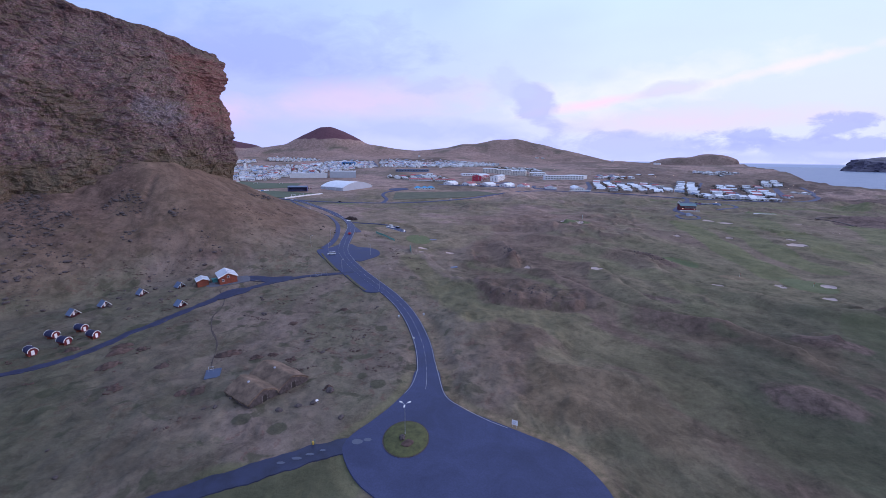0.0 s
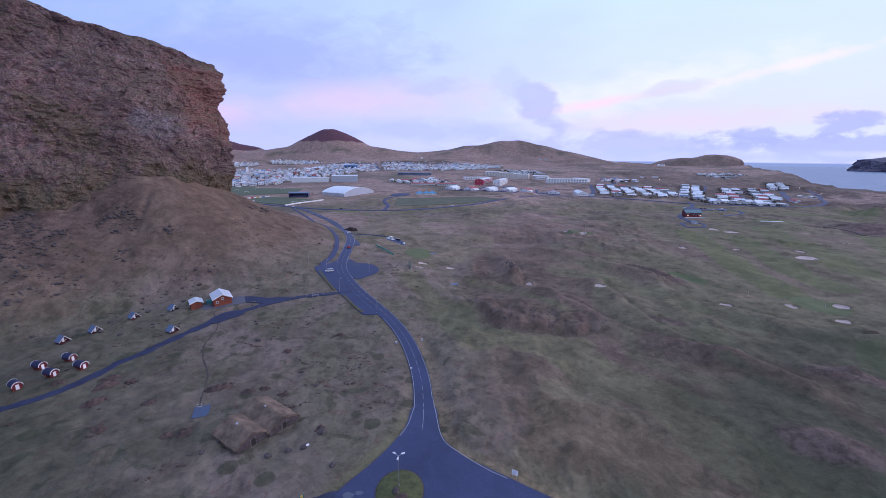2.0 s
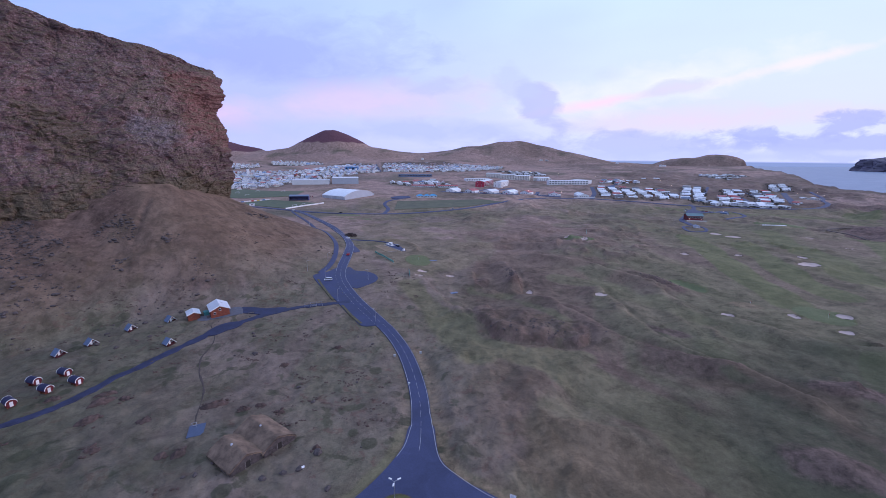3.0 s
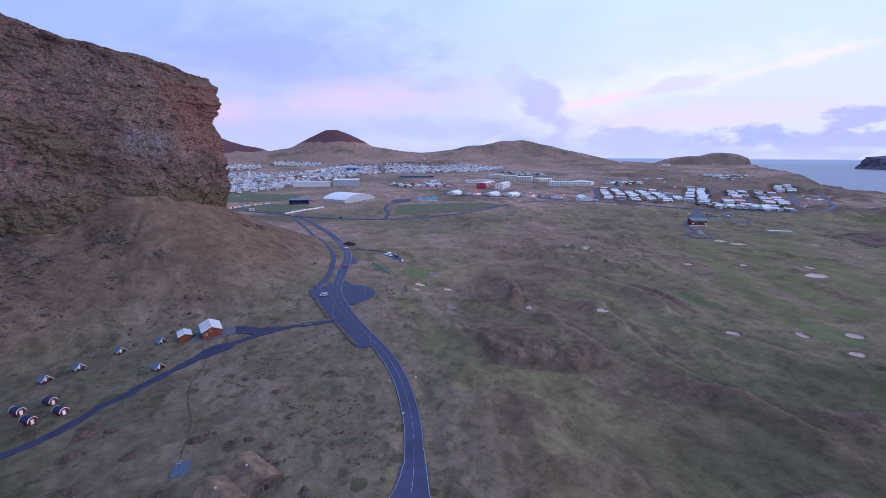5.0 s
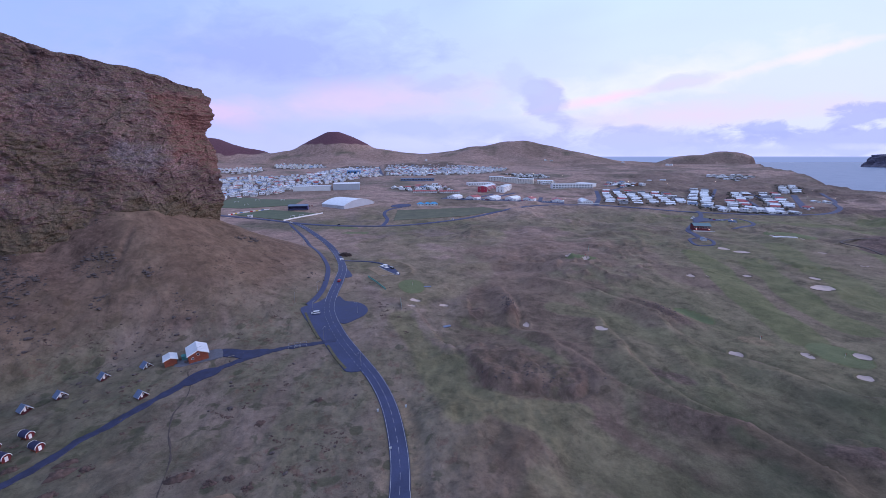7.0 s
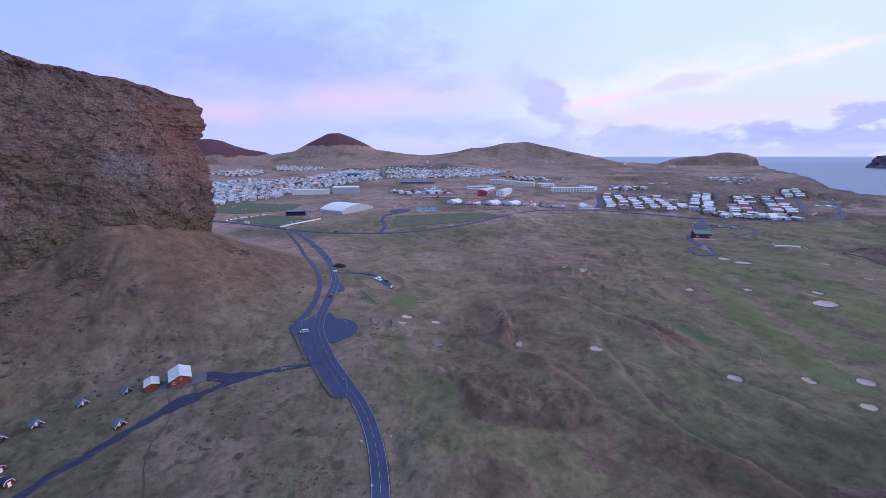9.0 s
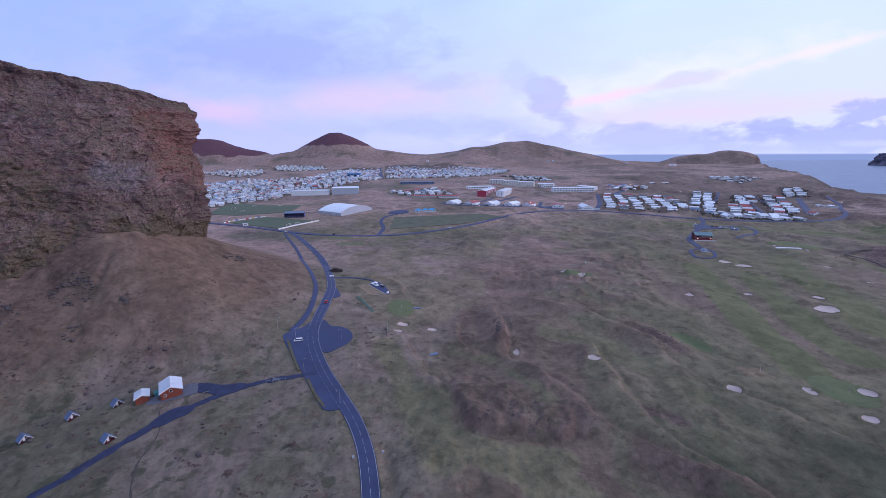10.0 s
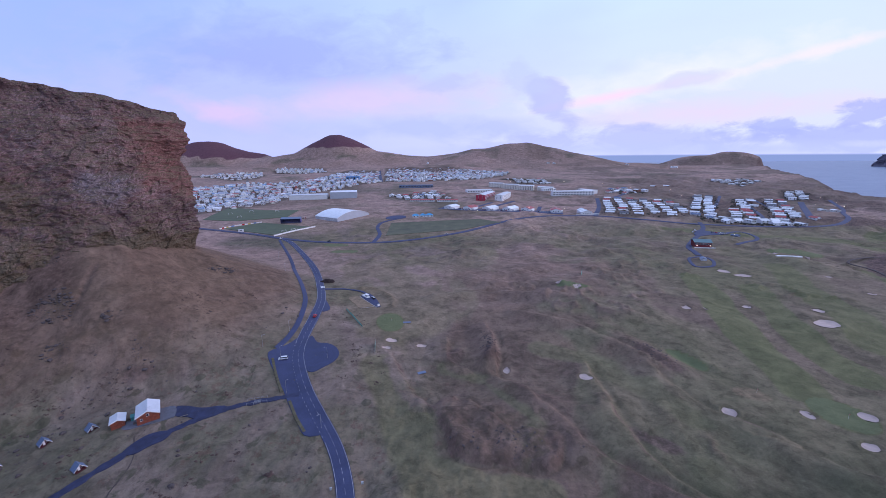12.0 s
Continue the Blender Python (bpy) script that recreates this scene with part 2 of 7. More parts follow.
def rock_material():
    m, k, bsdf, at = material("tuff", 0.95, 0, 0.15)

    def layer(name):
        node = k.add("ShaderNodeAttribute")
        node.attribute_name = name
        return node.outputs["Fac"]

    beds = k.noise(k.vmath("MULTIPLY", at, (0.34, 0.34, 1.2)), 0.17, 7, 0.68, 1.6)
    seams = k.noise(k.vmath("MULTIPLY", at, (0.45, 0.45, 1.9)), 0.45, 6, 0.7, 1.2)
    lump, crack = k.noise(at, 0.07, 6, 0.65, 0.6), k.noise(k.vmath("MULTIPLY", at, (0.8, 0.8, 1.7)), 0.75, 6, 0.72, 0.4)
    c = k.mix(k.span(lump, 0.36, 0.64), (0.168, 0.102, 0.100), (0.350, 0.226, 0.212))
    c = k.mix(k.math("MULTIPLY", k.span(beds, 0.50, 0.62), 0.7), c, (0.300, 0.232, 0.226))
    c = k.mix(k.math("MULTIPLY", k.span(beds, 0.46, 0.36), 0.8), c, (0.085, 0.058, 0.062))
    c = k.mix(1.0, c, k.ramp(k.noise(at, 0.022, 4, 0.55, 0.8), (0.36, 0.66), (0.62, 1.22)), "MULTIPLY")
    # pale weathered faces, red hollows, olive turf on the ledges
    c = k.mix(k.math("MULTIPLY", k.span(k.math("ADD", layer("grey"), k.math("MULTIPLY", k.math("SUBTRACT", seams, 0.5), 1.2)), 0.35, 0.75), 0.75), c, k.mix(crack, (0.200, 0.165, 0.180), (0.400, 0.340, 0.345)))
    c = k.mix(k.math("MULTIPLY", k.span(k.math("ADD", layer("red"), k.math("MULTIPLY", k.math("SUBTRACT", lump, 0.5), 1.4)), 0.35, 0.80), 0.8), c, k.mix(crack, (0.190, 0.082, 0.070), (0.400, 0.205, 0.172)))
    slope = k.add("ShaderNodeSeparateXYZ", Vector=k.add("ShaderNodeNewGeometry").outputs["Normal"]).outputs[2]
    moss = k.span(k.math("ADD", slope, k.math("MULTIPLY", k.math("SUBTRACT", lump, 0.5), 1.5)), 0.30, 0.56)
    turf = k.math("ADD", layer("turf"), k.math("MULTIPLY", k.math("ADD", k.math("SUBTRACT", seams, 0.5), k.math("SUBTRACT", beds, 0.5)), 1.5))
    moss = k.math("MAXIMUM", k.math("MULTIPLY", moss, 0.7), k.math("MULTIPLY", k.span(turf, 0.38, 0.66), 0.9))
    c = k.mix(moss, c, k.mix(crack, (0.090, 0.070, 0.040), (0.185, 0.140, 0.085)))
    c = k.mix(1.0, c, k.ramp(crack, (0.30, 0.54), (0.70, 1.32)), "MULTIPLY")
    k.feed(bsdf.inputs["Base Color"], c)
    relief(k, bsdf, k.math("ADD", k.math("ADD", lump, k.math("MULTIPLY", seams, 0.5)), k.math("MULTIPLY", crack, 0.8)), 1.0, 1.5)
    return m


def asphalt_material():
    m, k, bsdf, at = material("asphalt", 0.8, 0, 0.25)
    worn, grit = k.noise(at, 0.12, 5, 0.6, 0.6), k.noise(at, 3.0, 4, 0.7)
    # the evening sky's blue is put into the asphalt's base colour
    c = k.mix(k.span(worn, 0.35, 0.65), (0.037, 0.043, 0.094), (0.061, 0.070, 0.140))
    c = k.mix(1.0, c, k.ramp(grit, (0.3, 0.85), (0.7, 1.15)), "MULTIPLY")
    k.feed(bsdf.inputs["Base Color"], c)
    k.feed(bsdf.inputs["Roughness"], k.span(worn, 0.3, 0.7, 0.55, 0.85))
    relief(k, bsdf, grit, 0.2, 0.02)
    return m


def sea_material():
    m, k, bsdf, at = material("sea", 0.4, 0, 0.3)
    swell, chop = k.noise(k.vmath("MULTIPLY", at, (1, 2.2, 1)), 0.012, 5, 0.6), k.noise(at, 0.11, 5, 0.65)
    k.feed(bsdf.inputs["Base Color"], k.mix(k.span(swell, 0.35, 0.65), (0.105, 0.150, 0.250), (0.150, 0.200, 0.310)))
    relief(k, bsdf, k.math("ADD", swell, k.math("MULTIPLY", chop, 0.25)), 0.6, 3.0)
    return m


HEATH, TUFF, ASPHALT, WATER = ground_material(), rock_material(), asphalt_material(), sea_material()
LINE = plain("road_paint", (0.40, 0.40, 0.42), 0.6, vary=0.12, size=1.5)
GRAVEL = plain("gravel", (0.115, 0.11, 0.12), 0.9, vary=0.25, size=2.0)
SAND = plain("bunker_sand", (0.50, 0.385, 0.335), 0.95, vary=0.12, size=4.0)
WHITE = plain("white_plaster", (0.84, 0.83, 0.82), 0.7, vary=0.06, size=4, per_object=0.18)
ZINC = plain("pale_metal_roof", (0.82, 0.83, 0.85), 0.45, 0.0, 0.08, 5, per_object=0.32)
RED_ROOF = plain("red_metal_roof", (0.36, 0.075, 0.075), 0.5, vary=0.12, size=4)
BLUE_ROOF = plain("blue_metal_roof", (0.10, 0.22, 0.42), 0.5, vary=0.12, size=4)
DARK_ROOF = plain("dark_roof", (0.12, 0.12, 0.14), 0.6, vary=0.15, size=4)
RED_WOOD = plain("red_boards", (0.125, 0.020, 0.024), 0.7, vary=0.2, size=1.2)
SHRUB = plain("garden_shrubs", (0.050, 0.048, 0.036), 0.95, vary=0.4, size=3.0)
GLASS = plain("window_glass", (0.03, 0.035, 0.045), 0.12, 0.0, 0.2, 3, spec=0.6)
STEEL = plain("galvanised_steel", (0.45, 0.46, 0.48), 0.4, 0.7, 0.1, 0.5)
PINE = plain("pine_boards", (0.235, 0.066, 0.036), 0.65, vary=0.25, size=0.8)
SLATE_BLUE = plain("blue_grey_sheet", (0.125, 0.165, 0.255), 0.5, vary=0.12, size=2)
TURF = plain("turf_roof", (0.175, 0.122, 0.086), 0.95, vary=0.45, size=2.6)
STONE = plain("lava_stone", (0.085, 0.068, 0.064), 0.95, vary=0.4, size=0.7)
BLACK = plain("rubber", (0.02, 0.02, 0.022), 0.8)
HEATHER = plain("heather", (0.088, 0.056, 0.046), 0.95, vary=0.4, size=1.2)
BLUE_PAD = plain("wet_blue_slab", (0.075, 0.10, 0.165), 0.4, vary=0.12, size=1.5)


# ---- meshes ----
def part(name, bm, mat, parent=None, label="", smooth=False):
    """One mesh object from a bmesh, under a thing or under a part."""
    me = bpy.data.meshes.new(name)
    bm.to_mesh(me)
    bm.free()
    return dress(name, me, mat, parent, label, smooth)


def dress(name, me, mat, parent=None, label="", smooth=False):
    me.materials.append(mat)
    if smooth:
        me.shade_smooth()
    ob = new(name, me)
    if parent is not None:
        ob.parent = parent
    if label:
        ob["label"] = label
    return ob


def sheet_mesh(name, verts, faces, mat, parent=None, label="", smooth=True):
    me = bpy.data.meshes.new(name)
    me.from_pydata([tuple(map(float, v)) for v in verts], [], [tuple(map(int, f)) for f in faces])
    me.update()
    return dress(name, me, mat, parent, label, smooth)


def grid_faces(rows, cols, wrap=False):
    i, j = np.meshgrid(np.arange(rows - 1), np.arange(cols if wrap else cols - 1), indexing="ij")
    k = (j + 1) % cols
    return np.stack([i * cols + j, i * cols + k, (i + 1) * cols + k, (i + 1) * cols + j], -1).reshape(-1, 4)


def box(bm, x0, y0, z0, x1, y1, z1, bevel=0.0):
    made = bmesh.ops.create_cube(bm, size=1, matrix=Matrix.Translation(((x0 + x1) / 2, (y0 + y1) / 2, (z0 + z1) / 2)) @ Matrix.Diagonal((x1 - x0, y1 - y0, z1 - z0, 1)))
    if bevel:
        bmesh.ops.bevel(bm, geom=list({e for v in made["verts"] for e in v.link_edges}), offset=bevel, segments=1, affect="EDGES")
    return bm


def boxed(*sizes, bevel=0.0):
    return box(bmesh.new(), *sizes, bevel=bevel)


def rod(bm, p, q, r0, r1=None, sides=8):
    p, q = Vector(p), Vector(q)
    m = Matrix.Translation((p + q) / 2) @ (q - p).to_track_quat("Z", "Y").to_matrix().to_4x4()
    bmesh.ops.create_cone(bm, cap_ends=True, segments=sides, radius1=r0, radius2=r0 if r1 is None else r1, depth=(q - p).length, matrix=m)
    return bm


def prism(bm, outline, axis_from, axis_to):
    """A solid with the outline (across, up) drawn along y from axis_from to axis_to."""
    a = [bm.verts.new((x, axis_from, z)) for x, z in outline]
    b = [bm.verts.new((x, axis_to, z)) for x, z in outline]
    for i in range(len(a)):
        j = (i + 1) % len(a)
        bm.faces.new((a[i], a[j], b[j], b[i]))
    bm.faces.new(list(reversed(a)))
    bm.faces.new(b)
    bmesh.ops.recalc_face_normals(bm, faces=bm.faces)
    return bm


def empty(name, m, label, category, group="", kind=""):
    ob = new(name)
    ob.matrix_world = m
    ob.empty_display_size = 0.5
    return tagged(ob, label, category, group, kind)


# ---- the lie of the land ----
def S(a, b, v):
    """Smooth step from a to b."""
    t = np.clip((v - a) / (b - a), 0.0, 1.0)
    return t * t * (3 - 2 * t)


def hump(x, y, cx, cy, h, rx, ry, turn=0.0, sharp=1.0):
    """A rounded hill of height h."""
    c, s = math.cos(radians(turn)), math.sin(radians(turn))
    u, v = ((x - cx) * c + (y - cy) * s) / rx, ((y - cy) * c - (x - cx) * s) / ry
    return h * np.exp(-((u * u + v * v) ** sharp))


def cone(x, y, cx, cy, h, flat, reach, squash):
    """A cinder cone with a blunt top, its slopes straight and rounded off at the foot."""
    r = np.hypot(x - cx, (y - cy) / squash)
    t = np.clip((reach - np.sqrt(r * r + 400.0)) / (reach - flat), 0, 1.15)
    return h * np.where(t < 0.25, 2 * t * t + 0.125 * (t / 0.25), np.minimum(t, 1.0 + 0.3 * np.maximum(0, t - 1.0)))


# the foot of the rock wall runs from its corner back past the camera
CORNER, ALONG = np.array((-167.0, 330.0)), np.array((-0.60, -0.80))


def bulge(s):
    return 18 * np.exp(-(((s - 50) / 38) ** 2))


def past_wall(x, y):
    """Metres in front of the rock wall's foot, and metres along it from its corner."""
    dx, dy = x - CORNER[0], y - CORNER[1]
    along = dx * ALONG[0] + dy * ALONG[1]
    return dx * 0.80 - dy * 0.60 - bulge(along), along


def coast(y):
    """The shore's x at y."""
    return np.interp(y, [-600, 400, 800, 1010, 1152, 1301, 1533, 1853, 2600, 3000, 3300, 3600, 3800, 4400], [1150, 1100, 1060, 1030, 1010, 1095, 1210, 1365, 1800, 2090, 2340, 2545, 2560, 2500])


def base(x, y):
    """The lie of the land without its small relief."""
    x, y = np.asarray(x, float), np.asarray(y, float)
    east = S(-30, 20, x)
    up = S(130, 260, y) * (1 - east) + S(215, 320, y) * east
    z = -4 + 9 * up * (1 - 0.45 * S(60, 260, x)) + 3 * S(60, 170, x) * (1 - up)
    z = z - 4 * S(380, 560, y) + 7 * S(600, 800, y) + 26 * S(850, 1500, y) + 20 * S(1500, 2400, y)
    z = z - 9 * S(350, 800, x) * S(300, 600, y) * (1 - S(900, 1500, y))
    z = z + hump(x, y, -105, 190, 2.0, 45, 50)
    # scree below the rock wall
    front, along = past_wall(x, y)
    d = np.hypot(np.maximum(0, -along) * 1.5, np.maximum(0, front))
    reach = 130 - 25 * S(20, 90, along)
    t = np.clip(1 - d / reach, 0, 1)
    foot = np.interp(along, [-30, 0, 20, 32, 50, 63, 75, 88, 100, 130, 220], [34, 35, 41, 46, 51, 51, 49, 45, 42, 36, 26])
    z = z + foot * t ** (1.3 - 0.35 * S(40, 90, along))
    # far hills
    z = z + hump(x, y, -675, 2440, 73, 385, 330, 0, 1.6) + cone(x, y, -668, 2440, 90, 40, 240, 1.0) + hump(x, y, -640, 2400, 6, 120, 90)
    z = z + cone(x, y, -1400, 2420, 124, 85, 390, 0.9) + hump(x, y, -1130, 2250, 16, 170, 120)
    z = z + hump(x, y, 450, 2500, 98, 430, 300, 0, 1.0) + hump(x, y, 420, 2500, 20, 110, 80) + hump(x, y, 215, 2500, 15, 150, 200, 0, 2.2)
    z = z + hump(x, y, -170, 2450, 15, 420, 250, 0, 1.5)
    z = z - 26 * S(700, 1100, x) * S(1900, 2300, y)
    ends = S(2720, 2950, y) * S(480, 800, x)
    z = z * (1 - ends) - 30 * ends + ends * (hump(x, y, 2060, 3440, 100, 400, 250, 0, 1.8) + hump(x, y, 2330, 3440, 34, 230, 220, 0, 2.0))
    # shore
    out = x - coast(y)
    z = z - (z + 30) * S(-6, 55, out)
    z = np.where(out > 55, -30.0, z)
    return z


def lattice(ix, iy, seed):
    v = np.sin(ix * 127.1 + iy * 311.7 + seed * 74.7) * 43758.5453
    return v - np.floor(v)


def value_noise(x, y, seed=0.0):
    ix, iy = np.floor(x), np.floor(y)
    fx, fy = x - ix, y - iy
    fx, fy = fx * fx * fx * (fx * (fx * 6 - 15) + 10), fy * fy * fy * (fy * (fy * 6 - 15) + 10)
    a, b = lattice(ix, iy, seed), lattice(ix + 1, iy, seed)
    c, d = lattice(ix, iy + 1, seed), lattice(ix + 1, iy + 1, seed)
    return (a + (b - a) * fx) * (1 - fy) + (c + (d - c) * fx) * fy - 0.5


def fbm(x, y, size, octaves=4, seed=0.0, gain=0.5):
    """Rolling noise from about -0.5 to 0.5, its largest forms about size metres across."""
    total, amp, f = 0.0, 1.0, 1.0 / size
    for o in range(octaves):
        c, s = math.cos(o * 1.1), math.sin(o * 1.1)
        total = total + amp * value_noise((x * c + y * s) * f, (y * c - x * s) * f, seed + o)
        amp, f = amp * gain, f * 2.03
    return total


def near_line(x, y, points):
    """Metres to a line of points."""
    best = np.full(np.shape(x), 1e9)
    for (ax, ay), (bx, by) in zip(points[:-1], points[1:]):
        dx, dy = bx - ax, by - ay
        t = np.clip(((x - ax) * dx + (y - ay) * dy) / (dx * dx + dy * dy + 1e-9), 0, 1)
        best = np.minimum(best, np.hypot(x - ax - t * dx, y - ay - t * dy))
    return best


def beside_line(x, y, points):
    """Metres to the right of a line of points; minus to its left."""
    best, sign = np.full(np.shape(x), 1e9), np.ones(np.shape(x))
    for (ax, ay), (bx, by) in zip(points[:-1], points[1:]):
        dx, dy = bx - ax, by - ay
        t = np.clip(((x - ax) * dx + (y - ay) * dy) / (dx * dx + dy * dy + 1e-9), 0, 1)
        d = np.hypot(x - ax - t * dx, y - ay - t * dy)
        nearer = d < best
        sign = np.where(nearer, np.sign((x - ax) * dy - (y - ay) * dx), sign)
        best = np.where(nearer, d, best)
    return best * sign


def inside(x, y, outline):
    """Whether points lie inside an outline."""
    hit = np.zeros(np.shape(x), bool)
    for (ax, ay), (bx, by) in zip(outline, outline[1:] + outline[:1]):
        hit ^= ((ay > y) != (by > y)) & (x < (bx - ax) * (y - ay) / (by - ay + 1e-12) + ax)
    return hit


def curve(points, step=3.0, closed=False):
    """A smooth line through the points, in even steps."""
    p = [np.array(q, float) for q in points]
    p = [p[-1], *p, p[0], p[1]] if closed else [2 * p[0] - p[1], *p, 2 * p[-1] - p[-2]]
    out = []
    for a, b, c, d in zip(p[:-3], p[1:-2], p[2:-1], p[3:]):
        m = max(1, int(round(np.linalg.norm(c - b) / step)))
        for i in range(m):
            t = i / m
            out.append(0.5 * (2 * b + (c - a) * t + (2 * a - 5 * b + 4 * c - d) * t * t + (3 * b - a - 3 * c + d) * t ** 3))
    if not closed:
        out.append(p[-2])
    return [tuple(map(float, q)) for q in out]


# roads: centre line, width
DALE_ROAD = curve([(-4.6, 101), (-4.1, 112), (-5.6, 130), (-8.9, 146), (-14.0, 162), (-21.5, 177), (-33.3, 193.8), (-43.7, 208.9), (-53.7, 227), (-59.7, 242.3), (-63.0, 260), (-65.6, 285), (-70, 312), (-81, 344), (-103, 397), (-135, 457), (-178, 531), (-206, 566)])
FOOT_PATH = curve([(-205, 556), (-147.6, 449), (-114, 379), (-88, 327), (-78, 303), (-72, 276), (-70.5, 257), (-72, 243)])
CAMP_ROAD = curve([(-168, 92), (-145, 103), (-130.5, 112), (-122.6, 119), (-118.6, 125), (-117, 129.8), (-115, 138.6), (-111, 145.8), (-107, 154.2), (-102.3, 162.8), (-97, 172.8), (-89.4, 180.6), (-82.8, 187.5), (-73.3, 195.4), (-63, 200.3), (-51, 204.5), (-46, 206)])
YARD_ROAD = curve([(-97, 190.5), (-88, 194), (-80, 194), (-73, 195.5)])
SIDE_ROAD = curve([(-20, 83.5), (-28, 80), (-36, 75.8), (-44, 71.5), (-52, 67), (-64, 62)])
TOWN_ROAD = curve([(-520, 690), (-372, 640), (-268, 598), (-209, 566), (-149, 541), (-77, 536), (-24, 558), (35, 607), (108, 690), (160, 728), (210, 742), (268, 741), (330, 712), (384, 682), (460, 668), (552, 673), (623, 696), (690, 750), (735, 810), (792, 876), (868, 993)], 6)
SPUR_ROAD = curve([(-78, 538), (-80, 591), (-93, 645), (-89, 682), (-60, 715)], 5)
CLUB_ROAD = curve([(408, 690), (396, 660), (384, 640), (366, 612), (346, 588), (322, 556), (301, 524), (294, 500), (287, 478)], 5)
CLUB_LOOP = curve([(268, 463), (279, 471), (288, 473), (288, 458), (281, 442), (270, 429), (256, 430)], 4, True)
EAST_LOOP = curve([(400, 614), (425, 626), (431, 610), (423, 585), (408, 567), (392, 558), (366, 540)], 4)
LINKS_PATH = curve([(-76.5, 338.5), (-67, 345.5), (-54.5, 343), (-47, 339), (-43.5, 335)], 3)
TRAIL = curve([(-101, 178), (-95, 170), (-92.3, 163), (-91, 153), (-87.1, 145), (-82, 138), (-78, 132), (-74, 122), (-71, 115)], 2)
LOT = curve([(-10.3, 103.5), (-13.4, 97.3), (-17, 91.7), (-20.8, 86.5), (-22.4, 82), (-20, 76), (-16, 70.5), (-9, 65), (-2, 60), (8, 56), (20, 55), (31, 59), (34.4, 66), (33.2, 73.5), (28.7, 81.2), (20.8, 86.9), (11.8, 92.9), (6.4, 96.6), (1.7, 103), (0.3, 110), (-0.6, 116.5), (-4.2, 118), (-7.7, 116.5), (-8.6, 108.6)], 2.0, True)
LAY_WEST = curve([(-26, 186), (-29, 182.5), (-35, 182), (-40, 188), (-46, 196), (-54, 208), (-61, 217.5), (-69, 228.5), (-73.8, 236), (-73.5, 240), (-68, 248), (-64, 258), (-60, 244), (-53, 226), (-43.7, 209), (-33, 194)], 2, True)
LAY_EAST = curve([(-46.2, 223), (-41.2, 228), (-37.4, 234), (-37.4, 241), (-41.5, 247.8), (-47, 251.4), (-53, 252.5), (-59, 260), (-58.5, 243), (-52, 228)], 2, True)
ROADS = [(DALE_ROAD, 6.0), (FOOT_PATH, 3.0), (CAMP_ROAD, 3.4), (YARD_ROAD, 4.0), (SIDE_ROAD, 5.0), (TOWN_ROAD, 7.0), (SPUR_ROAD, 5.0), (CLUB_ROAD, 6.0), (CLUB_LOOP, 3.0), (EAST_LOOP, 4.5), (LINKS_PATH, 1.8), (TRAIL, 0.4)]
PARKING = curve([(-4, 817), (40, 797), (100, 784), (160, 780), (214, 768)], 6)
STREETS = [(curve(line, 8), wide) for line, wide in (([(262, 741), (305, 850), (346, 985)], 8), ([(385, 1000), (409, 1023), (503, 1144)], 7), ([(-202, 1290), (-240, 1480), (-305, 1827)], 9), ([(520, 700), (600, 850), (683, 1000)], 6), ([(440, 720), (560, 900), (660, 1050)], 6), ([(620, 740), (700, 850), (785, 968)], 11), ([(555, 700), (640, 850), (706, 1000)], 5), ([(40, 780), (74, 850), (100, 900)], 7), ([(70, 775), (110, 860), (150, 930)], 8), ([(170, 770), (190, 850)], 7))]
ROADS += [(PARKING, 26), *STREETS]
# level fields and yards
PITCHES = [[(-322, 634), (-228, 588), (-196, 646), (-284, 676)], [(-395, 700), (-336, 690), (-262, 720), (-268, 792), (-330, 790), (-420, 832)], [(-70, 582), (-76, 672), (62, 700), (96, 676), (30, 622)], [(-62, 705), (-50, 716), (-52, 735), (-78, 738), (-96, 715), (-88, 692)], [(-58, 336), (-47, 343), (-36, 338), (-24, 316), (-24, 303), (-34, 300), (-54, 312)], [(345, 588), (366, 596), (412, 606), (412, 628), (386, 632), (390, 652), (372, 650), (350, 620)], [(300, 515), (340, 515), (350, 560), (315, 560)]]
# parts of the town: outline, turn of the rows, metres between rows, metres between houses, seed, house kinds
NEAR_AREAS = [
    ([(355, 985), (497, 951), (482, 864), (405, 728), (282, 752)], -18, 27, 25, 1, (0, 0, 2, 2, 4, 2, 7, 5, 4, 3)),
    ([(589, 1042), (653, 1049), (462, 728), (425, 740)], -30, 26, 22, 2, (0, 2, 2, 4, 4, 5, 7)),
    ([(662, 1010), (700, 1002), (522, 715), (470, 718)], -30, 26, 22, 9, (0, 2, 3, 0, 2, 4)),
    ([(706, 991), (765, 996), (606, 742), (572, 712), (535, 712)], -32, 25, 22, 10, (0, 2, 2, 7, 4, 3)),
    ([(415, 700), (425, 735), (520, 708), (572, 696), (552, 668), (482, 678)], 8, 22, 20, 8, (0, 4, 3, 4, 1, 7, 5, 2)),
    ([(803, 1345), (905, 1353), (930, 1295), (800, 1189)], 4, 38, 19, 3, (0, 2, 2)),
    ([(852, 1118), (915, 1116), (838, 990), (781, 996)], -33, 24, 23, 4, (2, 0, 2)),
    ([(-131, 1005), (-20, 1076), (14, 945), (-83, 945)], 3, 27, 18, 5, (0, 1, 0, 3, 2, 5)),
    ([(199, 1350), (290, 1355), (300, 1240), (203, 1250)], 0, 30, 20, 6, (0, 2)),
    ([(395, 1060), (440, 1150), (520, 1130), (470, 1040)], 20, 34, 22, 7, (3, 0, 4, 5)),
]
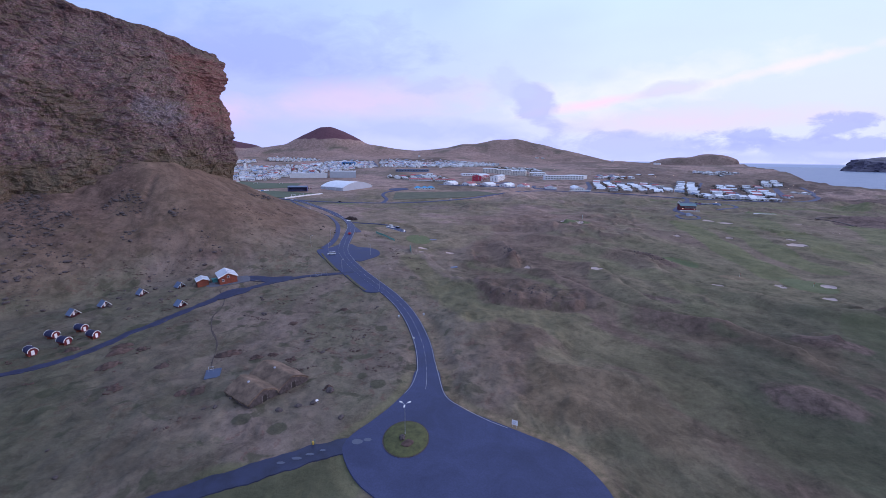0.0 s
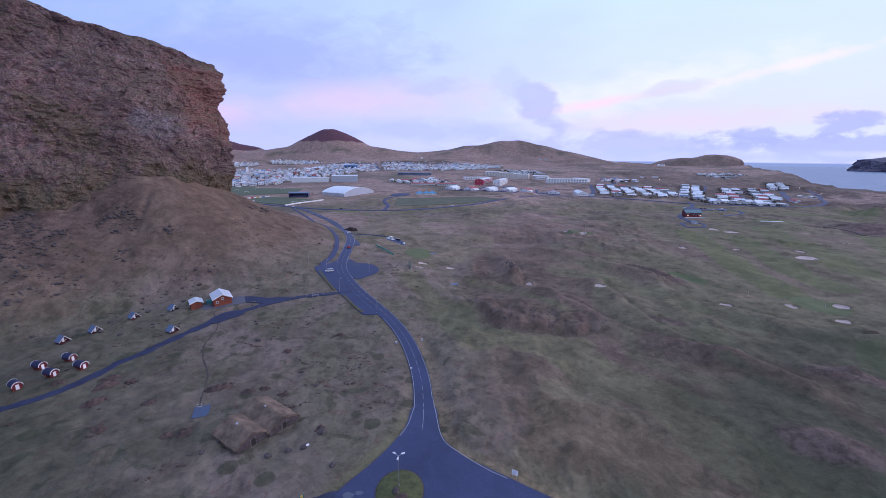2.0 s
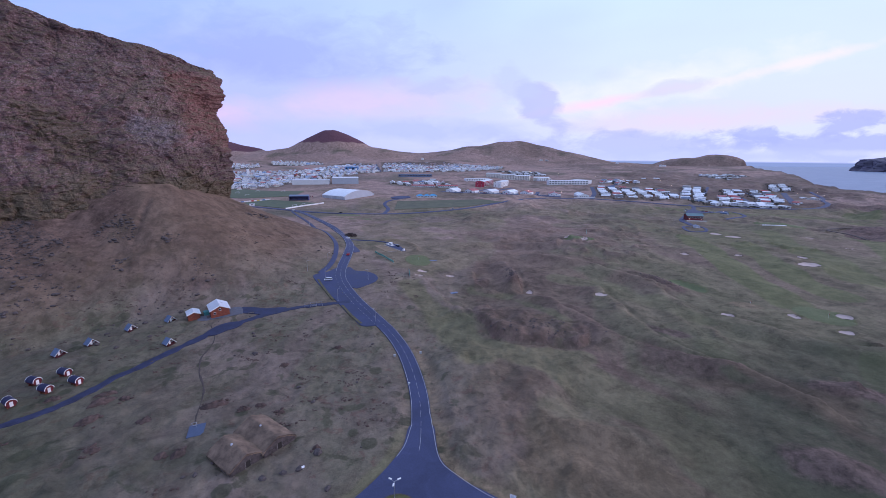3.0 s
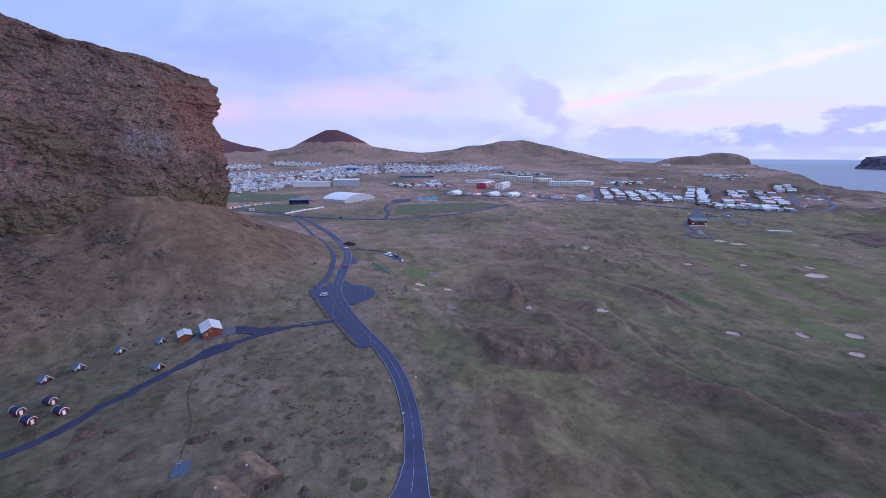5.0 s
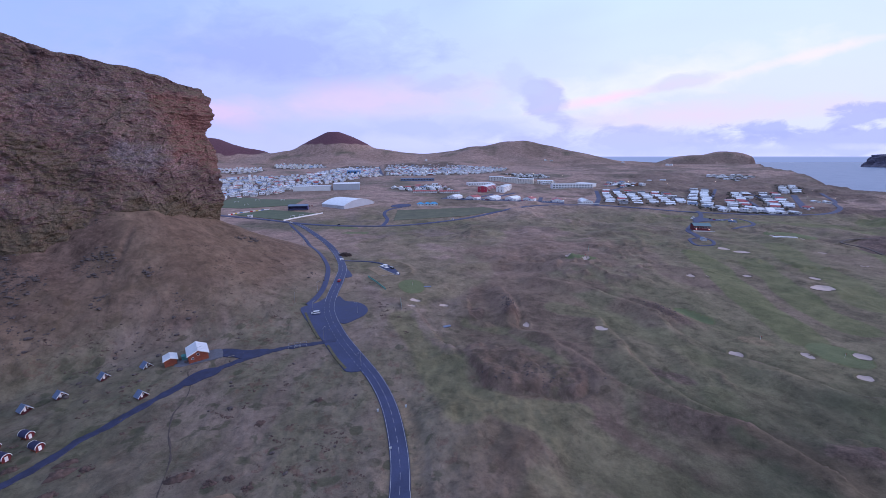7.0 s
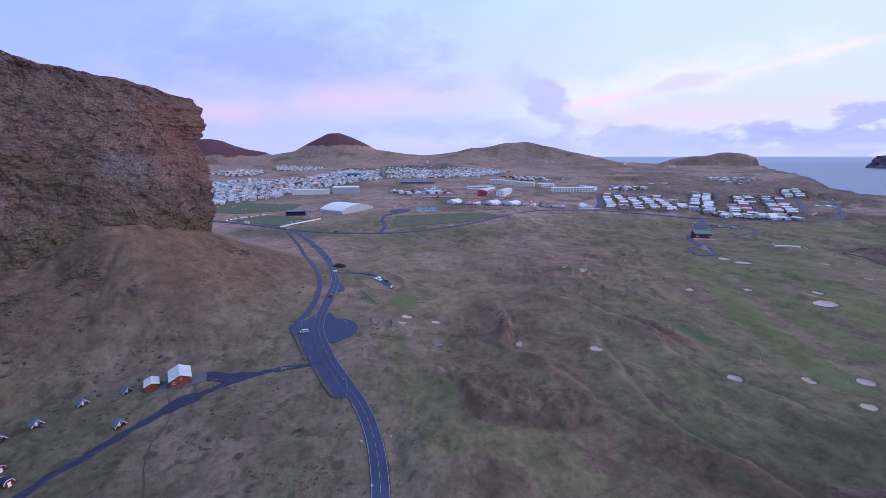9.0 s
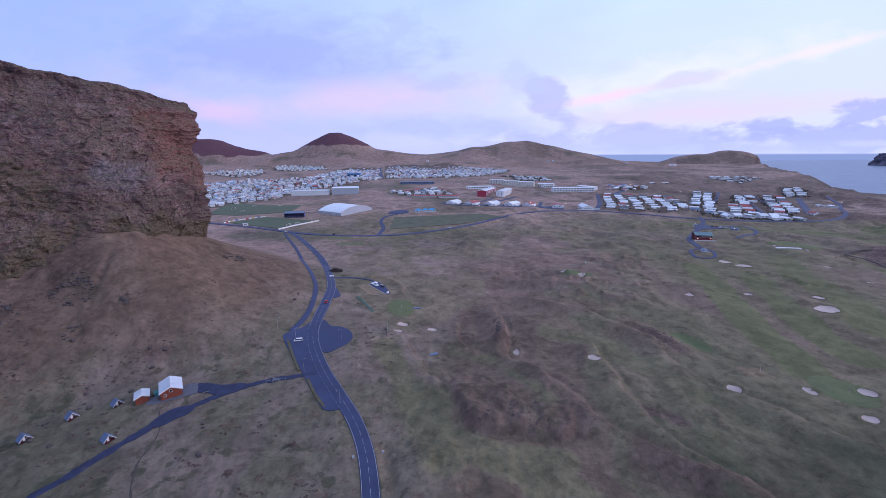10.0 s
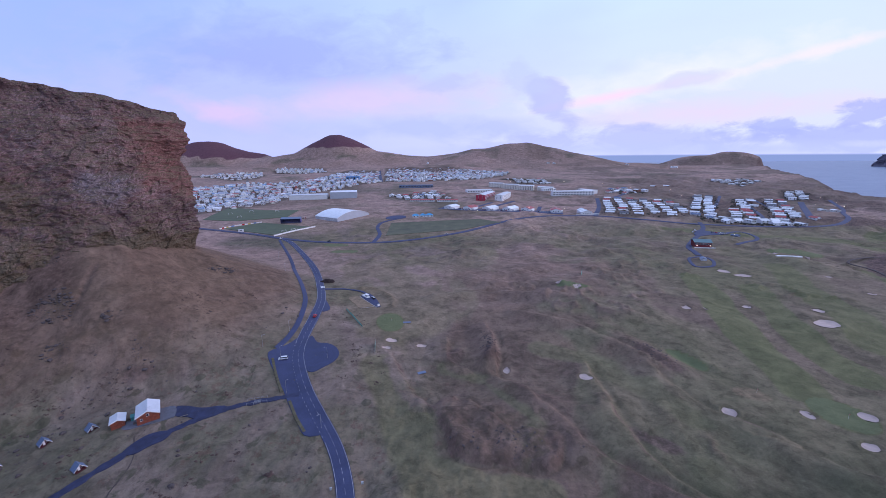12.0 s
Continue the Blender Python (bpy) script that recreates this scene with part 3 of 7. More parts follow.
FAR_AREAS = [
    ([(-439, 752), (-411, 784), (-394, 841), (-364, 890), (-372, 985), (-350, 1045), (-325, 1090), (-281, 1145), (-251, 1237), (-204, 1275), (-290, 1720), (-420, 1790), (-427, 1555), (-427, 1366), (-495, 1272), (-588, 1251), (-660, 1204), (-700, 1160), (-560, 900)], 28, 19, 14, 11),
    ([(-189, 1288), (-77, 1290), (46, 1325), (101, 1353), (170, 1456), (238, 1720), (110, 1780), (-22, 1960), (-127, 1850), (-212, 1960), (-285, 1900)], -6, 25, 15, 13),
    ([(-825, 1950), (-753, 1965), (-589, 1950), (-495, 1690), (-642, 1720), (-735, 1779)], 15, 36, 16, 12),
    ([(-942, 1545), (-687, 1341), (-642, 1400), (-704, 1600), (-786, 1740), (-858, 1750), (-930, 1700)], 28, 40, 18, 14),
    ([(176, 1385), (290, 1350), (282, 1310), (165, 1345)], -12, 30, 24, 17),
]
# sand bunkers: x, y, half length, half width, turn
BUNKERS = [(144.3, 203.6, 5.0, 3.6, 0), (174.6, 200.4, 5.5, 2.4, 110), (196.7, 198, 6.5, 3.2, 120), (181.5, 180.5, 5.5, 3.0, 0), (89.3, 227, 6.0, 2.8, 150), (51.5, 237, 3.2, 3.4, 0), (-12.2, 259.6, 6.6, 2.6, 10), (-13.6, 250.5, 4.6, 1.9, 0), (5.3, 257.9, 5.6, 1.9, 15), (183.2, 311.8, 4.5, 2.2, 0), (196.3, 311.9, 2.2, 1.4, 0), (230.5, 321.4, 4.5, 2.2, 0), (272, 312, 6, 2.6, 150), (258, 289, 10, 6.6, 125), (268.7, 408.4, 9, 3.0, 160), (278, 397, 11, 2.6, 170), (371, 487, 8, 4.0, 160), (401, 480, 4.5, 3.0, 0), (347.4, 392, 5, 1.6, 150), (344, 350, 4, 2, 0), (106.8, 356.8, 4, 1.5, 0), (118.3, 346.5, 6, 1.6, 0)]
# mown greens: x, y, half length, half width, turn
GREENS = [(-16.6, 283, 8.6, 13.5, 12), (-100, 484, 15, 14, 0), (188, 200, 10, 13, 10), (149, 247, 12, 4.5, -64), (405, 500, 28, 18, 0), (118, 352, 14, 9, 0), (-120, 520, 16, 9, 0)]
# mown fairways: a line, its half width
FAIRWAYS = [([(232, 392), (212, 321), (197, 273), (190, 240), (187, 218)], 11), ([(264, 363), (235, 291), (224, 253), (223, 227)], 10), ([(333, 429), (299, 356), (284, 302), (266, 261)], 13), ([(420, 420), (380, 350), (340, 300)], 14),
            ([(-15, 232), (-5, 218), (2, 203), (9, 177), (16, 158)], 11), ([(19, 160), (32, 160), (46, 161), (56, 158)], 6), ([(20, 237), (42, 226), (56, 204), (64, 195)], 5), ([(74, 256), (98, 242), (115, 221), (127, 199)], 8),
            ([(17, 166), (44, 153), (58, 134), (71, 122), (74, 102), (82, 90), (92, 80)], 11), ([(108, 144), (112, 155), (115, 169)], 6), ([(340, 640), (420, 600), (560, 560)], 18), ([(520, 520), (620, 620)], 20), ([(150, 110), (160, 140), (170, 152)], 9)]
# an old lava hummock that ends in a sharp bank
PLATEAU = curve([(25, 214), (13, 203), (20, 186), (23, 175), (31, 169), (41, 169), (59, 167.5), (66, 176), (66, 187), (45, 192), (33, 207)], 3, True)
BANKS = [([(94, 232), (93.8, 201), (95.5, 176), (101, 164), (108, 155), (115, 144), (120, 130)], 1.6), ([(49, 224), (58, 212), (68, 201), (82, 172), (91, 160), (104, 152)], 1.5), ([(-6, 236), (5, 215), (12, 204)], 1.4), ([(45, 276), (46.5, 258), (46.6, 241)], 2.0), ([(21, 258), (22, 245), (29, 238)], 1.4), ([(70, 300), (96, 288), (118, 262), (128, 245)], 1.8), ([(10, 330), (60, 345), (100, 332), (140, 300)], 2.0), ([(150, 180), (163, 168), (180, 160), (205, 158)], 1.6), ([(128, 230), (135, 205), (152, 186)], 1.3)]
PRACTICE_BANK = curve([(-50, 347), (-40, 344), (-30, 335), (-22.5, 321), (-21, 310)], 3)
BUNKERS = [(x, y, rx * (0.60 if y < 280 else 0.70), ry * (1.0 if y < 280 else 1.5), turn) for x, y, rx, ry, turn in BUNKERS]


def oval(x, y, cx, cy, rx, ry, turn):
    c, s = math.cos(radians(turn)), math.sin(radians(turn))
    return np.hypot(((x - cx) * c + (y - cy) * s) / rx, ((y - cy) * c - (x - cx) * s) / ry)


def made_ground(x, y):
    """How far the ground has been levelled for roads and yards, 0 to 1."""
    level = np.zeros(np.shape(x))
    for line, wide in ROADS:
        level = np.maximum(level, 1 - S(wide / 2 + 1.0, wide / 2 + 7.0, near_line(x, y, line)))
    for outline in (LOT, LAY_WEST, LAY_EAST, *PITCHES):
        d = near_line(x, y, outline + outline[:1])
        level = np.maximum(level, np.where(inside(x, y, outline), 1.0, 1 - S(1.0, 7.0, d)))
    return level


def dunes(x, y):
    """Crests of small heather-grown ridges on the links, 0 to 1."""
    crest = np.abs(fbm(x + 0.35 * y, (y - 0.2 * x) * 0.75, 44, 5, 80.0, 0.55))
    return S(0.10, 0.0, crest) * S(0.0, 0.16, fbm(x, y * 0.8, 95, 3, 81.0)) * S(-20, 40, x) * S(780, 620, y)


def wild(x, y):
    """The small relief of the land: hummocks, banks, scree and tussocks."""
    front, along = past_wall(x, y)
    scree = S(115, 60, np.hypot(np.maximum(0, -along) * 1.5, np.maximum(0, front)))
    links = S(0, 40, x + 20) * S(1000, 600, y)
    rough = S(-0.15, 0.25, fbm(x, y, 90, 3, 5.0))
    h = 5.0 * fbm(x, y, 60, 3, 1.0) * links * (0.35 + rough) + 1.6 * fbm(x, y, 17, 4, 2.0) * (0.25 + links * rough)
    h = h + 0.7 * fbm(x, y, 4.5, 3, 3.0) * (0.5 + 0.6 * rough) * S(500, 200, np.hypot(x, y))
    gully = np.abs(fbm(along + 0.2 * front, front * 0.22, 26, 3, 8.0))
    h = h + scree * (1.2 - 4.0 * gully * S(10, 60, along) + 0.8 * fbm(x, y, 6, 3, 9.0))
    h = h + 1.9 * dunes(x, y) * links
    # hummocks of old lava, banks round hollows
    edge = near_line(x, y, PLATEAU + PLATEAU[:1])
    core = inside(x, y, PLATEAU)
    h = h + np.where(core, (2.0 + 2.6 * fbm(x, y, 13, 3, 17.0) + 1.5 * fbm(x, y, 5, 2, 71.0)) * S(0, 3.0, edge), -0.8 * S(3.0, 0.0, edge))
    for line, tall in BANKS:
        off = beside_line(x, y, line) + 3 * fbm(x, y, 18, 3, 48.0)
        h = h + 1.5 * tall * S(-2.0, 0.8, off) * S(16, 2, off) - 0.5 * tall * np.exp(-(((off + 3.5) / 2.0) ** 2))
    h = h + links * S(420, 300, y) * 1.7 * fbm(x + 30 * fbm(x, y, 80, 2, 49.0), y * 0.35, 34, 3, 50.0)
    h = h + hump(x, y, 60, 213, 2.5, 16, 5, -30) + hump(x, y, 44, 248, 3.5, 4, 12, -20) + hump(x, y, 25, 250, 2.5, 4, 7, -20)
    h = h + hump(x, y, 132, 250, 3.6, 17, 6, -64) - hump(x, y, 149, 247, 2.2, 13, 5, -64) + hump(x, y, 157, 240, 1.6, 8, 3, -64)
    h = h + hump(x, y, 52, 112, 2.6, 24, 6, -12) + hump(x, y, 40, 100, 1.6, 22, 12, -30) + hump(x, y, 100, 102, 2.4, 13, 8, -40) + hump(x, y, 136, 134, 2.2, 12, 6, -30)
    ridge = near_line(x, y, PRACTICE_BANK)
    h = h + 2.4 * np.exp(-((ridge / 3.2) ** 2))
    h = h - hump(x, y, -174, 244, 1.8, 14, 1.6, -72)
    h = h + S(330, 480, y) * S(1500, 1100, y) * S(-160, -60, x) * 3.2 * fbm(x, y, 26, 3, 69.0)
    lava = S(560, 760, x + 0.2 * y) * S(1500, 900, y) + S(200, 700, x) * S(850, 1100, y) * S(2200, 1500, y)
    h = h + (7.0 * fbm(x, y, 70, 4, 12.0) + 4.0 * fbm(x, y, 22, 3, 57.0)) * np.clip(lava, 0, 1)
    far = S(1400, 2200, y)
    h = h + far * 26 * fbm(x, y, 380, 4, 15.0) * S(4200, 3400, y)
    return h


def height(x, y):
    x, y = np.asarray(x, float), np.asarray(y, float)
    level = made_ground(x, y)
    z = base(x, y) + wild(x, y) * (1 - level) - 0.12 * level
    for cx, cy, rx, ry, turn in BUNKERS:
        d = oval(x, y, cx, cy, rx, ry, turn)
        z = z + 0.5 * np.exp(-(((d - 1.25) / 0.25) ** 2)) - 0.8 * S(1.15, 0.6, d)
    return z


def on_ground(x, y):
    return float(height(np.array([x]), np.array([y]))[0])


def build_ground():
    fine = np.arange(-66, 66.01, 0.2)
    turn = np.concatenate([np.arange(-180, -66, 4.0), fine, np.arange(68, 180, 4.0)])
    reach = [0.01, 3.0, 6.0, 9.0, 12.0]
    while reach[-1] < 5600:
        reach.append(reach[-1] * (1.0065 if reach[-1] < 450 else 1.0088 if reach[-1] < 1500 else 1.016))
    r, a = np.meshgrid(np.array(reach), np.radians(turn), indexing="ij")
    x, y = 12 + r * np.sin(a), 15 + r * np.cos(a)
    z = height(x, y)
    verts = np.stack([x, y, z], -1).reshape(-1, 3)
    faces = grid_faces(len(reach), len(turn), True)
    ob = sheet_mesh("ground", verts, faces, HEATH)
    hub = len(reach)
    x, y, z = x.ravel(), y.ravel(), z.ravel()
    lush = np.zeros(len(x))
    for line, half in FAIRWAYS:
        near = line[0][0] < 150
        lush = np.maximum(lush, (0.45 if near else 0.74) * S(half * (1.7 if near else 1.15), half * (0.8 if near else 0.9), near_line(x, y, line) + 0.45 * half * fbm(x, y, 34, 2, 21.0)))
    for g in GREENS:
        lush = np.maximum(lush, 1.0 * S(1.1, 0.95, oval(x, y, *g)))
    drift = x + 34 * fbm(x, y, 85, 2, 44.0)
    lush = np.maximum(lush, 0.34 * S(-10, 60, x) * S(750, 450, y) * S(0.0, 0.32, fbm(drift, y * 0.32, 30, 4, 22.0)))
    lush = np.maximum(lush, 0.30 * S(-5, -25, x) * S(260, 180, y) * S(0.0, 0.3, fbm(x, y, 45, 4, 52.0)))
    for line, tall in BANKS:
        off = beside_line(x, y, line)
        lush = lush * (1 - 0.8 * S(-5, -1, off) * S(9, 3, off + 5 * fbm(x, y, 12, 3, 53.0)))
    lush = np.maximum(lush, 0.6 * S(1.2, 0.8, oval(x, y, -36, 66, 18, 9, -30)))
    lush = np.maximum(lush, 0.5 * S(70, 130, x) * S(150, 90, y) * S(-0.3, 0.1, fbm(drift, y * 0.4, 26, 3, 54.0)))
    front, along = past_wall(x, y)
    d = np.hypot(np.maximum(0, -along) * 1.5, np.maximum(0, front))
    bare = 0.9 * S(62, 20, d + 16 * fbm(x, y, 20, 3, 72.0)) * S(48, 84, along) + 0.35 * S(90, 30, d) * S(60, 100, along) + 0.3 * S(0.0, 0.3, fbm(x, y, 70, 4, 24.0))
    russet = 0.85 * S(118, 66, d + 14 * fbm(x, y, 30, 3, 75.0)) * S(190, 110, along) * S(2500, 800, y)
    russet = np.maximum(russet, 0.4 * S(1.2, 0.7, oval(x, y, 42, 102, 30, 17, -20) + 0.6 * fbm(x, y, 14, 3, 43.0)))
    road = near_line(x, y, DALE_ROAD)
    beside = np.minimum(road - 3.0, np.where(inside(x, y, LOT), 0, near_line(x, y, LOT + LOT[:1])))
    dry = (1 - 0.75 * S(24, 30, np.hypot(x + 8, y - 40)) * S(-6, -14, x)) * S(0.0, 0.6, beside) * S(5.5, 2.0, beside + 3 * fbm(x, y, 9, 3, 29.0)) * S(420, 300, y) * S(-45, -25, x + 0.1 * y)
    dry = np.maximum(dry, 0.9 * S(3.4, 1.4, near_line(x, y, PRACTICE_BANK)))
    dry = np.maximum(dry, 0.85 * S(1.1, 0.95, oval(x, y, 162, 216, 7.5, 5, -35)))
    for cx, cy, rx, ry, turn_ in ((60, 213, 17, 6, -30), (44, 248, 5, 13, -20), (25, 250, 5, 8, -20), (132, 250, 17, 6, -64), (100, 102, 13, 8, -40), (136, 134, 13, 6, -30), (-121, 211, 9, 5, 30), (124, 102, 6, 5, 0), (102, 186, 12, 5, -50), (-174, 244, 16, 2.4, -72), (-196, 198, 16, 9, 20)):
        bare = np.maximum(bare, 0.8 * S(1.3, 0.5, oval(x, y, cx, cy, rx, ry, turn_) + 0.8 * fbm(x, y, 12, 3, 25.0)))
    bare = np.maximum(bare, np.where(inside(x, y, PLATEAU), 0.7, 0.0) * S(-0.35, -0.05, fbm(x, y, 12, 3, 55.0)))
    for line, tall in BANKS:
        off = beside_line(x, y, line)
        bare = np.maximum(bare, 0.8 * np.exp(-(((off + 0.8) / 1.9) ** 2)) * S(-0.25, 0.2, fbm(x, y, 16, 3, 56.0)))
    bare = np.maximum(bare, 0.9 * S(560, 760, x + 0.2 * y) * S(1500, 900, y) * S(-0.1, 0.15, fbm(x, y, 90, 3, 26.0)))
    bare = np.maximum(bare, 0.6 * S(150, 500, x) * S(800, 1050, y) * S(-0.25, 0.1, fbm(x, y, 120, 3, 27.0)))
    for cx, cy, rx, ry in ((385, 850, 75, 115), (610, 870, 160, 140), (-400, 1080, 210, 280), (0, 1560, 240, 280)):
        bare = np.maximum(bare, 0.5 * S(1.1, 0.8, oval(x, y, cx, cy, rx, ry, 0)))
    bare = np.maximum(bare, S(3, 20, x - coast(y) + 25))
    bare = np.maximum(bare, 0.6 * S(330, 480, y) * S(1500, 1100, y) * S(-160, -60, x) * S(0.08, 0.28, fbm(x, y, 34, 4, 70.0)))
    settled = np.zeros(len(x))
    for outline, *_ in NEAR_AREAS + FAR_AREAS:
        settled = np.maximum(settled, np.where(inside(x, y, outline), 1.0, S(14, 4, near_line(x, y, outline + outline[:1]))))
    bare = np.maximum(bare, 0.75 * settled)
    cinder = S(135, 160, z + 20 * fbm(x, y, 150, 3, 28.0)) * S(0, -200, x + 200) * S(1700, 1900, y) + S(-1000, -1100, x) * S(1700, 1900, y) * S(98, 112, z + 0.05 * (x + 1400) + 12 * fbm(x, y, 120, 3, 46.0))
    turf = S(2, 22, beside_line(x, y, DALE_ROAD)) * S(1000, 600, y)
    brown = 0.85 * S(0.02, 0.20, fbm(drift + 200, y * 0.55, 62, 5, 66.0))
    for cx, cy, rx, ry, turn_ in ((112, 140, 34, 15, -35), (70, 385, 60, 28, 12), (85, 290, 34, 14, -25), (60, 130, 22, 12, 0), (205, 158, 30, 10, 10), (120, 255, 26, 14, -60), (225, 330, 10, 50, -12), (35, 255, 24, 24, 0), (240, 240, 9, 34, -10), (140, 420, 60, 20, 5)):
        brown = np.maximum(brown, 0.9 * S(1.25, 0.5, oval(x, y, cx, cy, rx, ry, turn_) + 1.1 * fbm(x, y, 18, 4, 67.0)))
    brown = np.maximum(brown, 0.95 * dunes(x, y))
    seaward = S(120, 260, x + 30 * fbm(x, y, 70, 3, 78.0)) * S(780, 640, y)
    brown = brown * (1 - 0.65 * seaward)
    lush = np.maximum(lush, 0.40 * seaward * S(-0.25, 0.15, fbm(x * 1.4 - 0.5 * y, y * 0.5, 60, 4, 79.0)))
    brown = brown * (1 - S(0.30, 0.50, lush))
    turf = turf * (1 - brown)
    lush = lush * (1 - 0.75 * brown * (lush < 0.55))
    russet = np.maximum(russet, 0.58 * brown * S(0, 30, x) * S(600, 400, y))
    bare = np.maximum(bare, 0.7 * brown * S(0, 30, x) * S(600, 400, y) * S(-0.1, 0.3, fbm(x, y, 22, 4, 68.0)))
    # grows with distance: haze and the lens's brighter middle painted into the ground
    pale = (0.80 + 0.05 * S(1300, 1900, y)) * S(165, 430, y) * (1 - 0.6 * turf * S(760, 560, y)) * (1 - 0.6 * seaward) * (1 - lush) * S(-0.55, 0.10 - 0.3 * S(1300, 1900, y), fbm(x, y, 110, 4, 30.0)) * (1 - 0.85 * bare) * (1 - 0.6 * settled)
    # dimming towards the near corners is painted here, along with the dark green verge
    dim_grass = 0.9 * S(28, 105, x - 0.15 * (y - 100) + 34 * fbm(x, y, 40, 3, 62.0)) * S(190, 115, y + 40 * fbm(x, y, 40, 3, 63.0))
    dim_grass = np.maximum(dim_grass, 0.62 * S(-50, -125, x + 40 * fbm(x, y, 40, 3, 77.0)) * S(200, 120, y))
    dim_grass = np.maximum(dim_grass, 0.75 * S(1.2, 0.6, oval(x, y, -34, 60, 26, 11, -28) + 0.5 * fbm(x, y, 14, 3, 64.0)))
    dim_grass = np.maximum(dim_grass, 0.55 * S(1.2, 0.6, oval(x, y, -95, 75, 40, 22, -20) + 0.7 * fbm(x, y, 20, 3, 65.0)))
    russet = np.maximum(russet, 0.32 * S(1750, 2050, y) * S(-0.45, 0.05, fbm(x, y, 200, 4, 76.0)))
    russet = russet * (1 - 0.5 * np.clip(bare, 0, 1))
    margin = np.where(inside(x, y, LOT), 0, near_line(x, y, LOT + LOT[:1]))
    verge = S(0.0, 0.8, margin) * S(4.6, 2.6, margin + 1.2 * fbm(x, y, 6, 3, 85.0)) * S(122, 112, y)
    corner = S(-14, -17, x) * S(81, 78, y - 0.5 * (x + 24)) * S(45, 50, y) * S(-64, -50, x)
    lush = np.maximum(lush, np.maximum(0.5 * verge, 0.62 * corner))
    dim_grass = np.maximum(dim_grass * (1 - verge), 0.6 * corner * (1 - 0.7 * verge))
    russet, bare, dry = russet * (1 - verge), bare * (1 - np.maximum(verge, corner)), dry * (1 - 0.8 * corner)
    field = S(1.12, 0.92, oval(x, y, 462, 428, 80, 34, 48) + 0.25 * fbm(x, y, 26, 3, 82.0))
    lush, pale, russet, bare = lush * (1 - field), pale * (1 - field), russet * (1 - field), np.maximum(bare, field)
    crest = 1 - 0.9 * S(3.4, 1.4, near_line(x, y, PRACTICE_BANK))
    russet, bare, pale = russet * crest, bare * crest, pale * crest
    for name, values in (("turf", turf), ("dim_grass", dim_grass), ("pale", pale), ("lush", lush), ("bare", bare), ("cinder", cinder), ("russet", russet), ("dry", 0.8 * dry)):
        layer = ob.data.attributes.new(name, "FLOAT", "POINT")
        layer.data.foreach_set("value", np.clip(values, 0, 1).astype(np.float32))
    return tagged(ob, "rolling heath and golf links of dry brown grass with green fairways", "ground", kind="structure")


build_ground()

# sea, out to the horizon
ring = [(x, y) for x, y in ((-6000, -3000), (7000, -3000), (7000, 7000), (-6000, 7000))]
tagged(sheet_mesh("water", [(x, y, SEA) for x, y in ring], [(0, 1, 2, 3)], WATER), "cold blue-grey sea under an evening sky", "sea", kind="structure")


